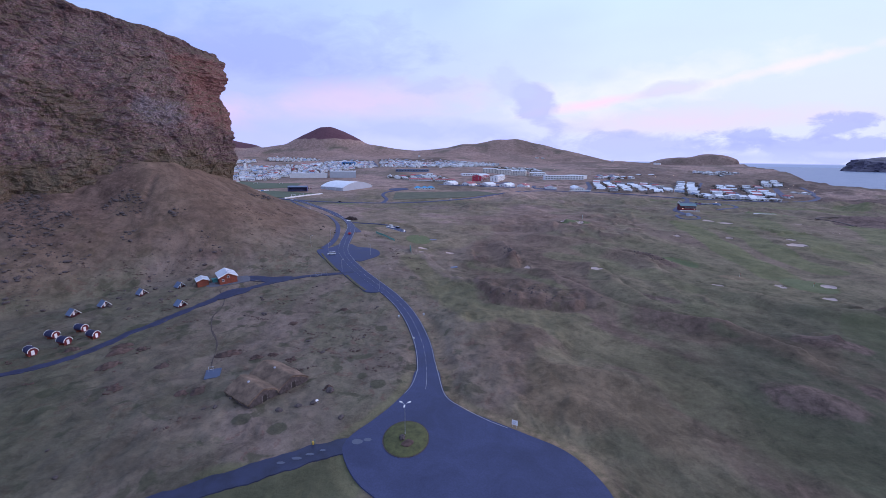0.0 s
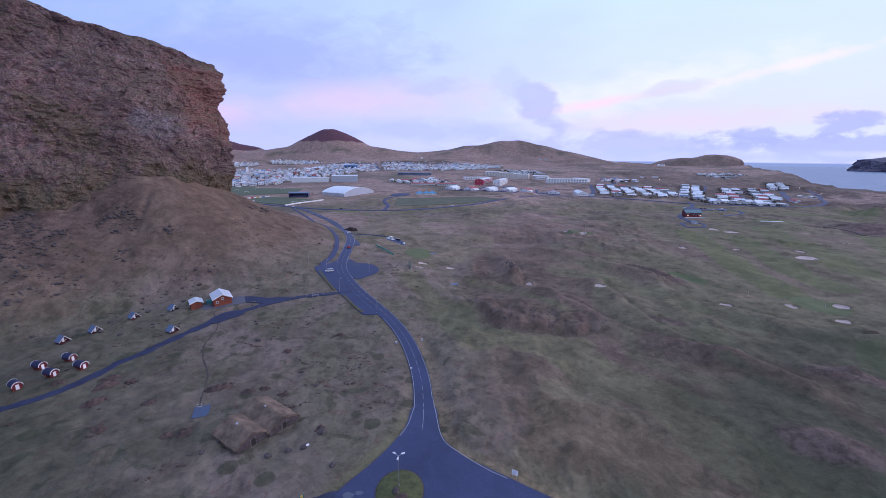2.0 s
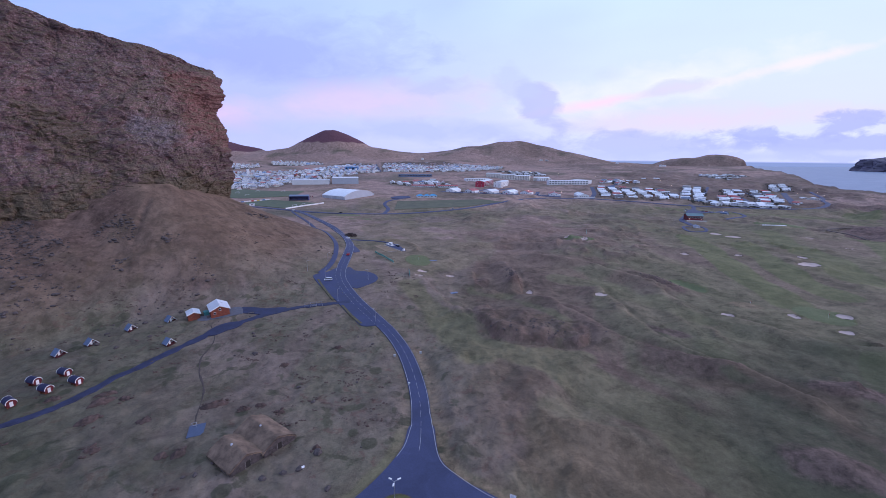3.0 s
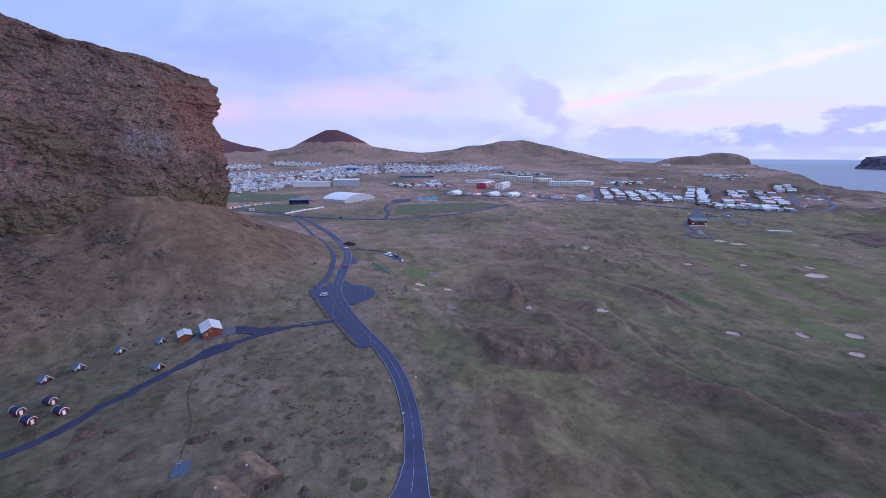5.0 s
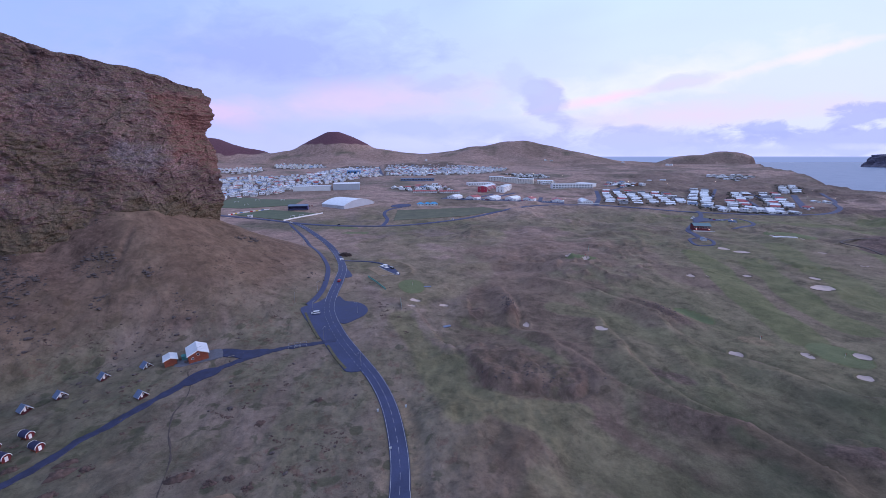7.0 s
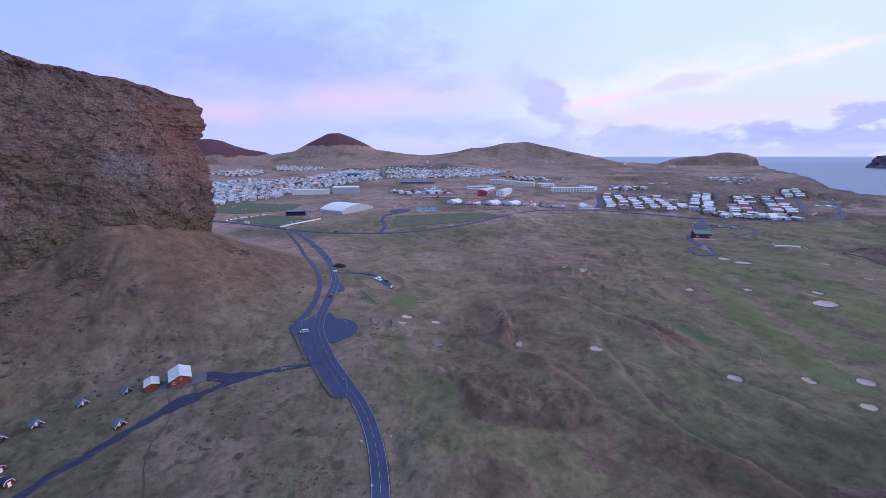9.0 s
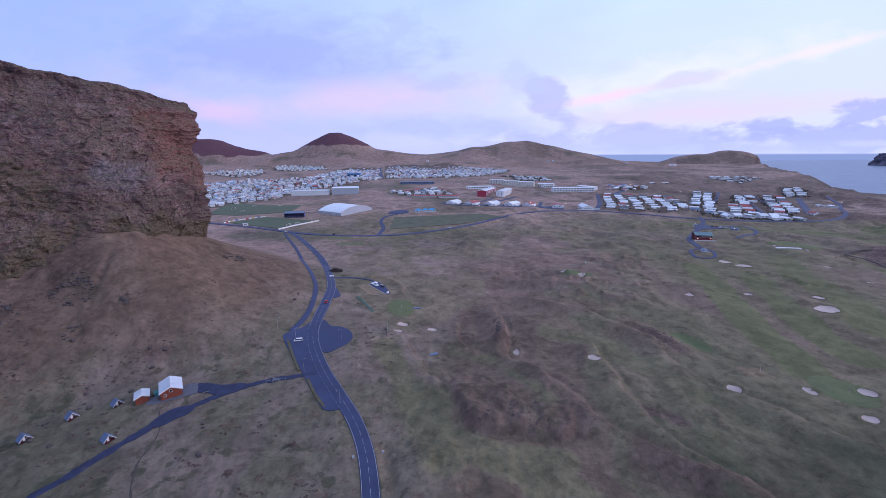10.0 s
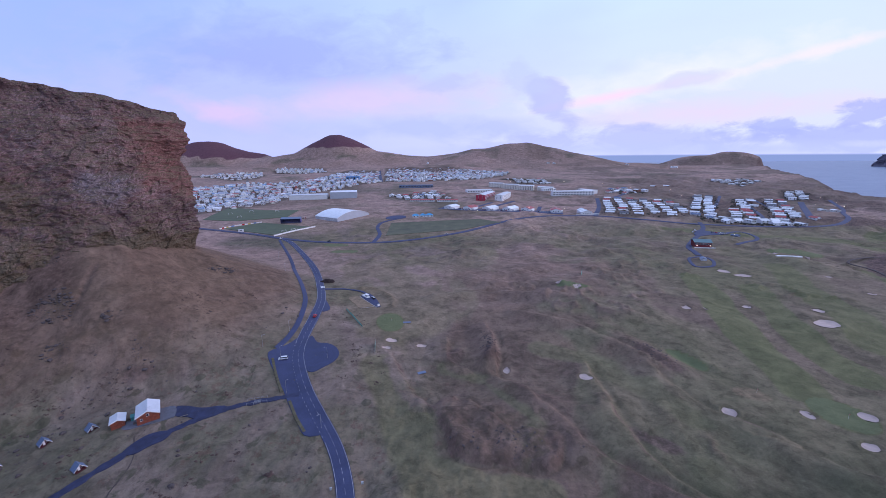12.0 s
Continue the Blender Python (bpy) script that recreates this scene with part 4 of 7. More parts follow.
# ---- the rock wall ----
def build_wall():
    s = np.concatenate([np.arange(-170, -20, 2.0), np.arange(-20, 150, 0.55), np.arange(150, 340, 2.0)])
    v = np.linspace(0, 1, 210)
    S_, V = np.meshgrid(s, v, indexing="ij")
    inner = np.maximum(S_, 0)
    px = CORNER[0] + ALONG[0] * inner + 0.80 * bulge(S_)
    py = CORNER[1] + ALONG[1] * inner - 0.60 * bulge(S_)
    back = np.minimum(S_, 0)  # the side that turns away
    px, py = px + 0.80 * back, py - 0.60 * back
    # ledges that step out over the head of the scree
    ledge = np.clip((4 + 13 * S(18, 50, S_)) * (1 + 1.8 * fbm(S_, S_ * 0, 20, 4, 83.0)), 0, 30) * S(-30, 0, S_)
    low = base(px + 0.80 * ledge, py - 0.60 * ledge) - 10
    top = 142 + 8 * S(0, 60, S_) + 40 * S(60, 160, S_) + 5 * fbm(S_, S_ * 0, 22, 4, 31.0) - 10 * S(0, -120, S_)
    z = low + (top - low) * V
    setback = (28 + 12 * S(0, 60, S_)) * (0.25 * V + 0.75 * V ** 1.6)
    setback = setback + 3.0 * (np.floor(V * 7 + 1.6 * fbm(S_, V * 60, 40, 3, 32.0)) / 7 - V) * 4
    corner = S(-14, 10, S_)
    nx, ny = 0.80 * corner + -0.60 * (0 - 1) * (1 - corner), -0.60 * corner + 0.80 * (1 - corner)
    px, py = px - 0.80 * setback, py + 0.60 * setback
    px, py = px + 10 * V * 0.60 * S(30, -5, S_), py + 10 * V * 0.80 * S(30, -5, S_)
    flare = ledge * np.maximum(0, 1 - V / 0.34) ** 1.5
    px, py = px + 0.80 * flare, py - 0.60 * flare
    # blocks, ribs and beds
    warp = 5 * fbm(S_, z, 14, 3, 33.0)
    warp = warp + 9 * fbm(S_, z, 40, 3, 38.0)
    blocks = lattice(np.floor((S_ + warp * 2) / 7.5), np.floor((z + warp) / 4.4), 3.0) - 0.5
    fine = lattice(np.floor((S_ + warp * 1.5) / 3.1), np.floor((z + warp * 1.2) / 1.5), 4.0) - 0.5
    d = 6.0 * fbm(S_, z * 0.8, 34, 5, 34.0, 0.5) + 0.9 * blocks + 0.6 * fine + 2.4 * fbm(z, S_ * 0.30 + warp * 1.5, 8, 5, 35.0, 0.55) + 2.2 * fbm(S_, z * 1.6, 6, 4, 39.0, 0.6)
    d = d - 0.7 * S(0.08, 0.0, np.abs(fbm(S_, z * 0.5, 18, 3, 36.0)))
    px, py = px + nx * d, py + ny * d
    px, py = px + 2.5 * S(25, -5, S_) * S(0.1, 0.5, V), py + 1.0 * S(25, -5, S_) * S(0.1, 0.5, V)
    jag = 6.0 * fbm(z, S_ * 0.3, 15, 5, 45.0, 0.6) * S(22, -4, S_)
    px, py = px + jag, py + jag * 0.3
    # the corner is rounded off at the top and hollowed below an overhang
    worn = 6 * S(0.88, 1.0, V) ** 1.5 * S(26, 2, S_) + 3.5 * np.exp(-(((V - 0.70) / 0.06) ** 2)) * S(24, 4, S_) - 0.8 * np.exp(-(((V - 0.82) / 0.05) ** 2)) * S(24, 4, S_)
    px, py = px - 0.9 * worn, py + 0.3 * worn
    z = z + 0.8 * blocks * (V < 0.99)
    verts = [np.stack([px, py, z], -1)]
    # the back of the top, falling away behind the rim
    for k, (dx, dz) in enumerate(((4, 0.6), (14, 1.5), (40, 0.5), (90, -8), (160, -30))):
        zz = z[:, -1] + dz + 1.5 * fbm(s, s * 0 + k * 9, 9, 3, 37.0)
        verts.append(np.stack([px[:, -1] - (0.80 * corner[:, -1] + 0.2) * dx, py[:, -1] + 0.60 * dx * (2 * corner[:, -1] - 1), zz], -1)[:, None])
    grid = np.concatenate(verts, 1)
    rows, cols = grid.shape[:2]
    wide = np.repeat(S_[:, :1], cols, 1)
    up = np.concatenate([V, np.ones((rows, cols - V.shape[1]))], 1)
    tall = grid[..., 2] - np.repeat(base(px[:, :1], py[:, :1]), cols, 1)
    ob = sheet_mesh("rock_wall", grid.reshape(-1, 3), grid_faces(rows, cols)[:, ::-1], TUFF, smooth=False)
    stain = fbm(wide, grid[..., 2], 24, 4, 73.0)
    low = np.clip(S(30, 8, tall + 16 * stain), 0, 1) * 0.75
    layers = {"grey": 0.75 * S(1.2, 0.3, np.hypot((wide - 52) / 30, (up - 0.47) / 0.16) + 0.8 * stain) + 0.35 * S(1.2, 0.3, np.hypot((wide - 20) / 22, (up - 0.95) / 0.10)),
              "red": 0.8 * S(42, 8, wide) * S(0.30, 0.50, up) * S(0.98, 0.85, up) + 0.35 * S(0.10, 0.3, stain),
              "turf": np.maximum(low, 0.42 * S(0.0, 0.22, fbm(wide, grid[..., 2] * 1.6, 46, 4, 74.0)) + 0.16 * S(50, 90, wide) * S(0.9, 0.5, up))}
    for name, values in layers.items():
        ob.data.attributes.new(name, "FLOAT", "POINT").data.foreach_set("value", np.clip(values, 0, 1).ravel().astype(np.float32))
    return tagged(ob, "towering brown tuff cliff with ledges above a grassy scree slope", "cliff", kind="structure")


build_wall()


# ---- roads ----
def ribbon(name, line, wide, mat, lift=0.12, parent=None, label="", ragged=0.0):
    """A strip that lies on the land along a line; its edges are turned down into the soil."""
    p = np.array(line)
    d = np.gradient(p, axis=0)
    d = d / np.maximum(1e-6, np.hypot(d[:, 0], d[:, 1]))[:, None]
    side = np.stack([d[:, 1], -d[:, 0]], -1)
    rows = []
    for off, drop in ((-wide / 2 - 0.15, -0.5), (-wide / 2, 0), (-wide / 6, 0.03), (wide / 6, 0.03), (wide / 2, 0), (wide / 2 + 0.15, -0.5)):
        q = p + side * (off + np.sign(off) * ragged * (abs(off) > wide / 4) * fbm(p[:, 0] + 50 * np.sign(off), p[:, 1], 3.5, 3, 61.0))[:, None]
        rows.append(np.column_stack([q, base(q[:, 0], q[:, 1]) + lift + drop]))
    grid = np.stack(rows, 1)
    return sheet_mesh(name, grid.reshape(-1, 3), grid_faces(*grid.shape[:2])[:, ::-1], mat, parent, label, False)


def stripe(line, off, wide, lift, keep=None):
    """The quads of a painted line beside a centre line; keep tells which steps are painted."""
    p = np.array(line)
    d = np.gradient(p, axis=0)
    d = d / np.maximum(1e-6, np.hypot(d[:, 0], d[:, 1]))[:, None]
    side = np.stack([d[:, 1], -d[:, 0]], -1)
    a, b = p + side * (off - wide / 2), p + side * (off + wide / 2)
    a, b = np.column_stack([a, base(*a.T) + lift]), np.column_stack([b, base(*b.T) + lift])
    quads = []
    for i in range(len(p) - 1):
        if keep is None or keep(i):
            quads.append((a[i], b[i], b[i + 1], a[i + 1]))
    return quads


def painted(name, quads, parent, label="worn white road paint"):
    verts = [v for q in quads for v in q]
    return sheet_mesh(name, verts, [(4 * i, 4 * i + 1, 4 * i + 2, 4 * i + 3) for i in range(len(quads))], LINE, parent, label, False)


def apron(name, outline, mat, lift=0.14, centre=None, parent=None, label=""):
    """A paved yard inside an outline, following the land."""
    o = np.array(outline)
    c = o.mean(0) if centre is None else np.array(centre)
    rings = []
    for t, drop in ((0.02, 0.0), (0.25, 0.0), (0.5, 0.0), (0.72, 0.0), (0.88, 0.0), (1.0, 0.0), (1.006, -0.5)):
        q = c + (o - c) * t
        rings.append(np.column_stack([q, base(*q.T) + lift + drop]))
    grid = np.stack(rings, 0)
    faces = grid_faces(len(rings), len(o), True)
    return sheet_mesh(name, grid.reshape(-1, 3), faces, mat, parent, label, False)


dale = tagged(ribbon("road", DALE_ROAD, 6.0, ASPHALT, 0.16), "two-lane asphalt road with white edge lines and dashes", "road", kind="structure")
half = curve(DALE_ROAD, 1.0)
painted("edge_line", stripe(half, 2.75, 0.12, 0.21, lambda i: i > 20), dale)
painted("edge_line", stripe(half, -2.75, 0.12, 0.21, lambda i: 15 < i < 84 or i > 165 or (i > 84 and i % 3 == 0)), dale)
painted("centre_dashes", stripe(half, 0.0, 0.085, 0.215, lambda i: 4 < i < 15 or (i > 15 and i % 5 < 3)), dale)
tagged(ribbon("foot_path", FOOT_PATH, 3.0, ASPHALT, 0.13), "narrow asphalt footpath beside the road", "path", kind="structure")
OLD_ASPHALT = plain("old_asphalt", (0.033, 0.037, 0.078), 0.7, 0, 0.38, 2.6)
tagged(ribbon("camp_road", curve(CAMP_ROAD, 1.0), 2.9, OLD_ASPHALT, 0.13, ragged=1.2), "narrow asphalt lane past the camping cabins", "road", kind="structure")
tagged(apron("yard_road", curve([(-95.4, 195.2), (-91.3, 195.8), (-84, 195.0), (-77.6, 196.6), (-74, 196.4), (-75.5, 192), (-81.2, 188.2), (-87.1, 189.4), (-92.0, 189.6), (-94.6, 192)], 1.5, True), OLD_ASPHALT, 0.17), "short asphalt spur to the service houses", "road", kind="structure")
tagged(apron("lane_widening", curve([(-99.6, 169.6), (-99.2, 174.0), (-97.7, 177.4), (-95.4, 179.8), (-91.4, 181.4), (-88.1, 181.0), (-88.4, 177.2), (-91.8, 173.8), (-95, 169.8)], 1.5, True), OLD_ASPHALT, 0.18), "wide muddy patch of the camp lane", "pavement", kind="structure")
WET_ASPHALT = plain("wet_asphalt", (0.026, 0.030, 0.064), 0.45, 0, 0.35, 3.0)
tagged(ribbon("side_road", curve(SIDE_ROAD, 1.0), 5.0, WET_ASPHALT, 0.12, ragged=1.2), "wet asphalt side road with puddles and patches", "road", kind="structure")
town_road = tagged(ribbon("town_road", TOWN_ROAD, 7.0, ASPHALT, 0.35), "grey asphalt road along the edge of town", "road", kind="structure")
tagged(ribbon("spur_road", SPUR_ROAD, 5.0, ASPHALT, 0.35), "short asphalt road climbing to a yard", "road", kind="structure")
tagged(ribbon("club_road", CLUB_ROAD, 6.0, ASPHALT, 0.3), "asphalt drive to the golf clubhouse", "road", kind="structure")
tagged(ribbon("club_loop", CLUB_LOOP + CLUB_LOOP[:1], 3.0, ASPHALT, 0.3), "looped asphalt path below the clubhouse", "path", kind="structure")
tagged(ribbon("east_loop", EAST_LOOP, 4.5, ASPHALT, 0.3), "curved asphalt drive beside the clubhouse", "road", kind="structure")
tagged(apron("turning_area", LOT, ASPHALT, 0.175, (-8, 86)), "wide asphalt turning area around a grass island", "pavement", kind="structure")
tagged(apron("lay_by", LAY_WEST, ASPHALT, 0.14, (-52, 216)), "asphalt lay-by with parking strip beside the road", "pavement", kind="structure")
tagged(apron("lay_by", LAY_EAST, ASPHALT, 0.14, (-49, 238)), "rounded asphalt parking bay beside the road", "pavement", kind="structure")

VERGE = plain("verge_turf", (0.105, 0.092, 0.055), 0.95, 0, 0.4, 1.5)
for line in ([(-35.6, 183.6), (-42.2, 191.8), (-48.6, 201.4)], [(-54.6, 207.2), (-62.4, 219.7), (-70.2, 233.6)]):
    tagged(ribbon("grass_strip", curve(line, 2), 1.2, VERGE, 0.28), "narrow grass strip between lay-by and path", "verge", kind="structure")
TRACK = plain("trodden_soil", (0.075, 0.058, 0.052), 0.95, 0, 0.35, 1.0)
tagged(ribbon("trail", curve(TRAIL, 0.8), 0.36, TRACK, -0.06, ragged=0.5), "narrow trodden trail through the grass", "trail", kind="structure")
tagged(ribbon("links_track", curve([(500, 480), (455, 470), (425, 456), (410, 440), (408, 415), (395, 385)], 4), 2.2, TRACK, 0.5), "dark cart track across the links", "track", kind="structure")

rim = curve([(-1.75, 122), (-0.7, 115), (1.5, 102.8), (6.4, 97), (12.0, 92.1), (16.8, 89)], 1.0)
painted("edge_line", stripe(rim, 0.0, 0.14, 0.215), dale)
rim = curve([(-7.1, 117), (-8.2, 108.6), (-10.0, 103.6)], 1.0)
painted("edge_line", stripe(rim, 0.0, 0.12, 0.215), dale)
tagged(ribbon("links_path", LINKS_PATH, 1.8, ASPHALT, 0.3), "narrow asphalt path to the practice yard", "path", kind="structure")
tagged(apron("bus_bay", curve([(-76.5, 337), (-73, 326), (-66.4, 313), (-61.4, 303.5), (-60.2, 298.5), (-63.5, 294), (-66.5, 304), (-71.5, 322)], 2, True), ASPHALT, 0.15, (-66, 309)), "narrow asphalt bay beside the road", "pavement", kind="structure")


# ---- the camp field ----
def at(x, y, turn=0.0, lift=0.0, z=None):
    return pose(x, y, (on_ground(x, y) if z is None else z) + lift, 0, 0, turn)


def windows(thing, spots, size, mat=GLASS, frame_mat=WHITE, thick=0.06):
    """Framed windows on walls: (x, y, z, turn) of each centre, its face towards -y before the turn."""
    w, h = size
    for x, y, z, turn in spots:
        m = pose(x, y, z, 0, 0, turn)
        bm = bmesh.new()
        for b in ((-w / 2 - 0.08, -thick, -h / 2 - 0.08, w / 2 + 0.08, 0.02, -h / 2), (-w / 2 - 0.08, -thick, h / 2, w / 2 + 0.08, 0.02, h / 2 + 0.08), (-w / 2 - 0.08, -thick, -h / 2, -w / 2, 0.02, h / 2), (w / 2, -thick, -h / 2, w / 2 + 0.08, 0.02, h / 2)):
            box(bm, *b)
        bm.transform(m)
        f = part("window", bm, frame_mat, thing)
        bm = boxed(-w / 2, -thick * 0.5, -h / 2, w / 2, 0.02, h / 2)
        bm.transform(m)
        part("pane", bm, mat, f)


def doorway(thing, x, y, z, turn, w=0.9, h=2.0, mat=WHITE):
    bm = boxed(-w / 2, -0.07, 0, w / 2, 0.02, h, bevel=0.01)
    bm.transform(pose(x, y, z, 0, 0, turn))
    d = part("door", bm, mat, thing)
    bm = rod(bmesh.new(), (w * 0.36, -0.1, h * 0.5), (w * 0.36, -0.1, h * 0.5 + 0.14), 0.02, sides=6)
    bm.transform(pose(x, y, z, 0, 0, turn))
    part("handle", bm, STEEL, d)


def gable_roof(w, l, eave, rise, over=0.35, thick=0.16):
    """Two roof slopes with the ridge along y."""
    k = rise / (w / 2)
    e = w / 2 + over
    out = [(-e, eave - over * k), (0, eave + rise), (e, eave - over * k), (e, eave - over * k + thick), (0, eave + rise + thick), (-e, eave - over * k + thick)]
    return prism(bmesh.new(), out, -l / 2 - over, l / 2 + over)


def gable_body(w, l, eave, rise, down=0.6):
    return prism(bmesh.new(), [(-w / 2, -down), (w / 2, -down), (w / 2, eave), (0, eave + rise), (-w / 2, eave)], -l / 2, l / 2)


def bargeboards(thing, w, l, eave, rise, mat, over=0.35, ends=(-1, 1)):
    k = rise / (w / 2)
    e = w / 2 + over
    for end in ends:
        for side in (-1, 1):
            y = end * (l / 2 + over + 0.03)
            out = [(side * e, eave - over * k - 0.18), (side * e, eave - over * k + 0.2), (0, eave + rise + 0.24), (0, eave + rise - 0.16)]
            part("bargeboard", prism(bmesh.new(), out, y - 0.05, y + 0.05), mat, thing, "white bargeboard")


def camping_hut(m):
    """A small gabled camping hut with a porch under its roof."""
    t = empty("camping_hut", m, "small maroon wooden camping hut with blue-grey gable roof and white trim", "hut", "camping huts on the slope")
    w, l, eave, rise = 3.9, 2.9, 0.62, 2.15
    k = rise / (w / 2)
    part("wall", gable_body(w, l, eave, rise), plain_once("maroon_boards", (0.070, 0.018, 0.022), 0.75, 0, 0.2, 1.2), t)
    bm = gable_roof(w, l + 0.7, eave, rise, 0.3)
    bmesh.ops.translate(bm, verts=bm.verts, vec=(0, -0.35, 0))
    roof = part("roof", bm, SLATE_BLUE, t, "blue-grey sheet metal roof")
    for y in np.linspace(-2.2, 1.5, 7):
        for side in (-1, 1):
            part("seam", rod(bmesh.new(), (side * 0.05, y, eave + rise + 0.15), (side * (w / 2 + 0.28), y, eave - 0.28 * k + 0.17), 0.025, sides=4), SLATE_BLUE, roof)
    for side in (-1, 1):
        e = w / 2 + 0.32
        out = [(side * e, eave - 0.3 * k - 0.06), (side * e, eave - 0.3 * k + 0.18), (0, eave + rise + 0.22), (0, eave + rise - 0.03)]
        part("bargeboard", prism(bmesh.new(), out, -2.46, -2.36), WHITE, t, "white bargeboard")
        part("post", boxed(side * 1.6 - 0.06, -2.25, -0.5, side * 1.6 + 0.06, -2.13, 0.85), RED_WOOD, t)
    part("gable_board", prism(bmesh.new(), [(-0.42, eave + rise - 0.42 * k - 0.1), (0.42, eave + rise - 0.42 * k - 0.1), (0, eave + rise - 0.05)], -2.34, -2.28), RED_WOOD, t)
    part("deck", boxed(-1.75, -2.4, -0.5, 1.75, -1.35, 0.12, bevel=0.02), plain_once("maroon_boards", (0, 0, 0)), t, "weathered wooden porch deck")
    doorway(t, -0.3, -1.45, 0.1, 0, 0.8, 1.7)
    windows(t, [(0.75, -1.45, 1.15, 0)], (0.5, 0.5))
    return t


def barrel_lodge(m):
    """A camping barrel lying on its side."""
    t = empty("barrel_lodge", m, "red wooden camping barrel with dark blue felt roof and white rim", "cabin", "camping barrels by the lane")
    r, l = 1.5, 3.8
    ring = [(r * math.cos(radians(a)), 1.62 + r * math.sin(radians(a))) for a in range(0, 360, 15)]
    part("barrel", prism(bmesh.new(), ring, -l / 2, l / 2), RED_WOOD, t, smooth=False)
    cap = [((r + k) * math.cos(radians(a)), 1.62 + (r + k) * math.sin(radians(a))) for k, steps in ((0.10, range(-5, 190, 13)), (0.02, range(190, -6, -13))) for a in steps]
    part("roof", prism(bmesh.new(), cap, -l / 2 - 0.25, l / 2 + 0.05), plain_once("blue_felt", (0.03, 0.032, 0.075)), t, "dark blue felt roof")
    for y in (-l / 2 - 0.30, l / 2 + 0.1):
        arch = [((r + k) * math.cos(radians(a)), 1.62 + (r + k) * math.sin(radians(a))) for k, steps in ((0.13, range(-2, 184, 13)), (-0.05, range(184, -3, -13))) for a in steps]
        part("rim", prism(bmesh.new(), arch, y, y + 0.1), WHITE, t, "white painted rim")
    doorway(t, 0, -l / 2, 0.35, 0, 0.95, 1.8)
    for y in (-1.3, 0, 1.3):
        part("cradle", boxed(-1.2, y - 0.1, -0.5, 1.2, y + 0.1, 0.35), PINE, t)
    return t


ONCE = {}


def plain_once(name, colour, rough=0.7, metal=0.0, vary=0.15, size=2.0):
    if name not in ONCE:
        ONCE[name] = plain(name, colour, rough, metal, vary, size)
    return ONCE[name]


def turned(x, y):
    """Degrees that turn a front that looks along -y towards (x, y)."""
    return math.degrees(math.atan2(x, -y))


first = None
for x, y, a in ((-148.7, 155.6, 66), (-142.2, 163.2, 63), (-134.3, 174.6, 60), (-121.8, 182, 60), (-110.0, 163, 62)):
    m = at(x, y, a, 0.05)
    first = copy_thing(first, m) if first else camping_hut(m @ Matrix.Scale(0.88, 4))
first = None
for x, y, a in ((-134.6, 123.8, 62), (-138.4, 135.6, 76), (-130.2, 131.2, 76), (-133.3, 141.6, 76), (-124.1, 135.9, 74)):
    m = at(x, y, a, 0.0)
    first = copy_thing(first, m) if first else barrel_lodge(m @ Matrix.Scale(0.88, 4))


DULL_ZINC = plain("dull_metal_roof", (0.58, 0.60, 0.65), 0.5, 0.0, 0.08, 4)


def service_house(m, w, l, eave, rise, label, doors, panes):
    t = empty("service_house", m, label, "house", "service houses of the camp")
    part("wall", gable_body(w, l, eave, rise), PINE, t)
    bm = bmesh.new()
    for k in range(int(l / 0.4)):
        y = -l / 2 + 0.2 + k * 0.4
        for s in (-1, 1):
            box(bm, s * (w / 2 + 0.012) - 0.014, y - 0.02, -0.3, s * (w / 2 + 0.012) + 0.014, y + 0.02, eave - 0.05)
    for k in range(int(w / 0.4)):
        x = -w / 2 + 0.2 + k * 0.4
        box(bm, x - 0.02, -l / 2 - 0.025, -0.3, x + 0.02, -l / 2, eave + rise * (1 - abs(x) / (w / 2)) - 0.1)
    part("cladding", bm, RED_WOOD, t)
    roof = part("roof", gable_roof(w, l, eave, rise, 0.5), DULL_ZINC, t, "pale corrugated metal roof")
    bm = bmesh.new()
    for k in range(int(l / 0.7) + 1):
        y = -l / 2 - 0.4 + k * 0.7
        for s in (-1, 1):
            rod(bm, (s * 0.05, y, eave + rise + 0.17), (s * (w / 2 + 0.48), y, eave - 0.5 * rise / (w / 2) + 0.17), 0.03, sides=4)
    part("seam", bm, DULL_ZINC, roof)
    bargeboards(t, w, l, eave, rise, WHITE, 0.5)
    for d in doors:
        doorway(t, *d)
    windows(t, panes, (0.8, 0.9))
    return t


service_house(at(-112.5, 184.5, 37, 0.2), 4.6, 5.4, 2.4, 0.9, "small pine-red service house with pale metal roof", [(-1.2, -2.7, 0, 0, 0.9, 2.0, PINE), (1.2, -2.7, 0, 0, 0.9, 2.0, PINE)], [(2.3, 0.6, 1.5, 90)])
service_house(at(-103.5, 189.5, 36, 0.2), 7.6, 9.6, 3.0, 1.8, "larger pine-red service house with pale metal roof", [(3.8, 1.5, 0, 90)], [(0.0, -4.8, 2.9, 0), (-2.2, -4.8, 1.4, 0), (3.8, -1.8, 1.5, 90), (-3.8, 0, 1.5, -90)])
tagged(apron("house_terrace", curve([(-108.5, 181), (-104, 182.8), (-98, 185.6), (-92.4, 189.4), (-93.4, 192), (-96.2, 195.4), (-99.6, 194.5), (-104, 192), (-110, 186)], 2, True), plain_once("grey_flags", (0.12, 0.12, 0.145), 0.85, 0, 0.2, 1.2), 0.26), "grey paved terrace in front of the service houses", "terrace", kind="structure")


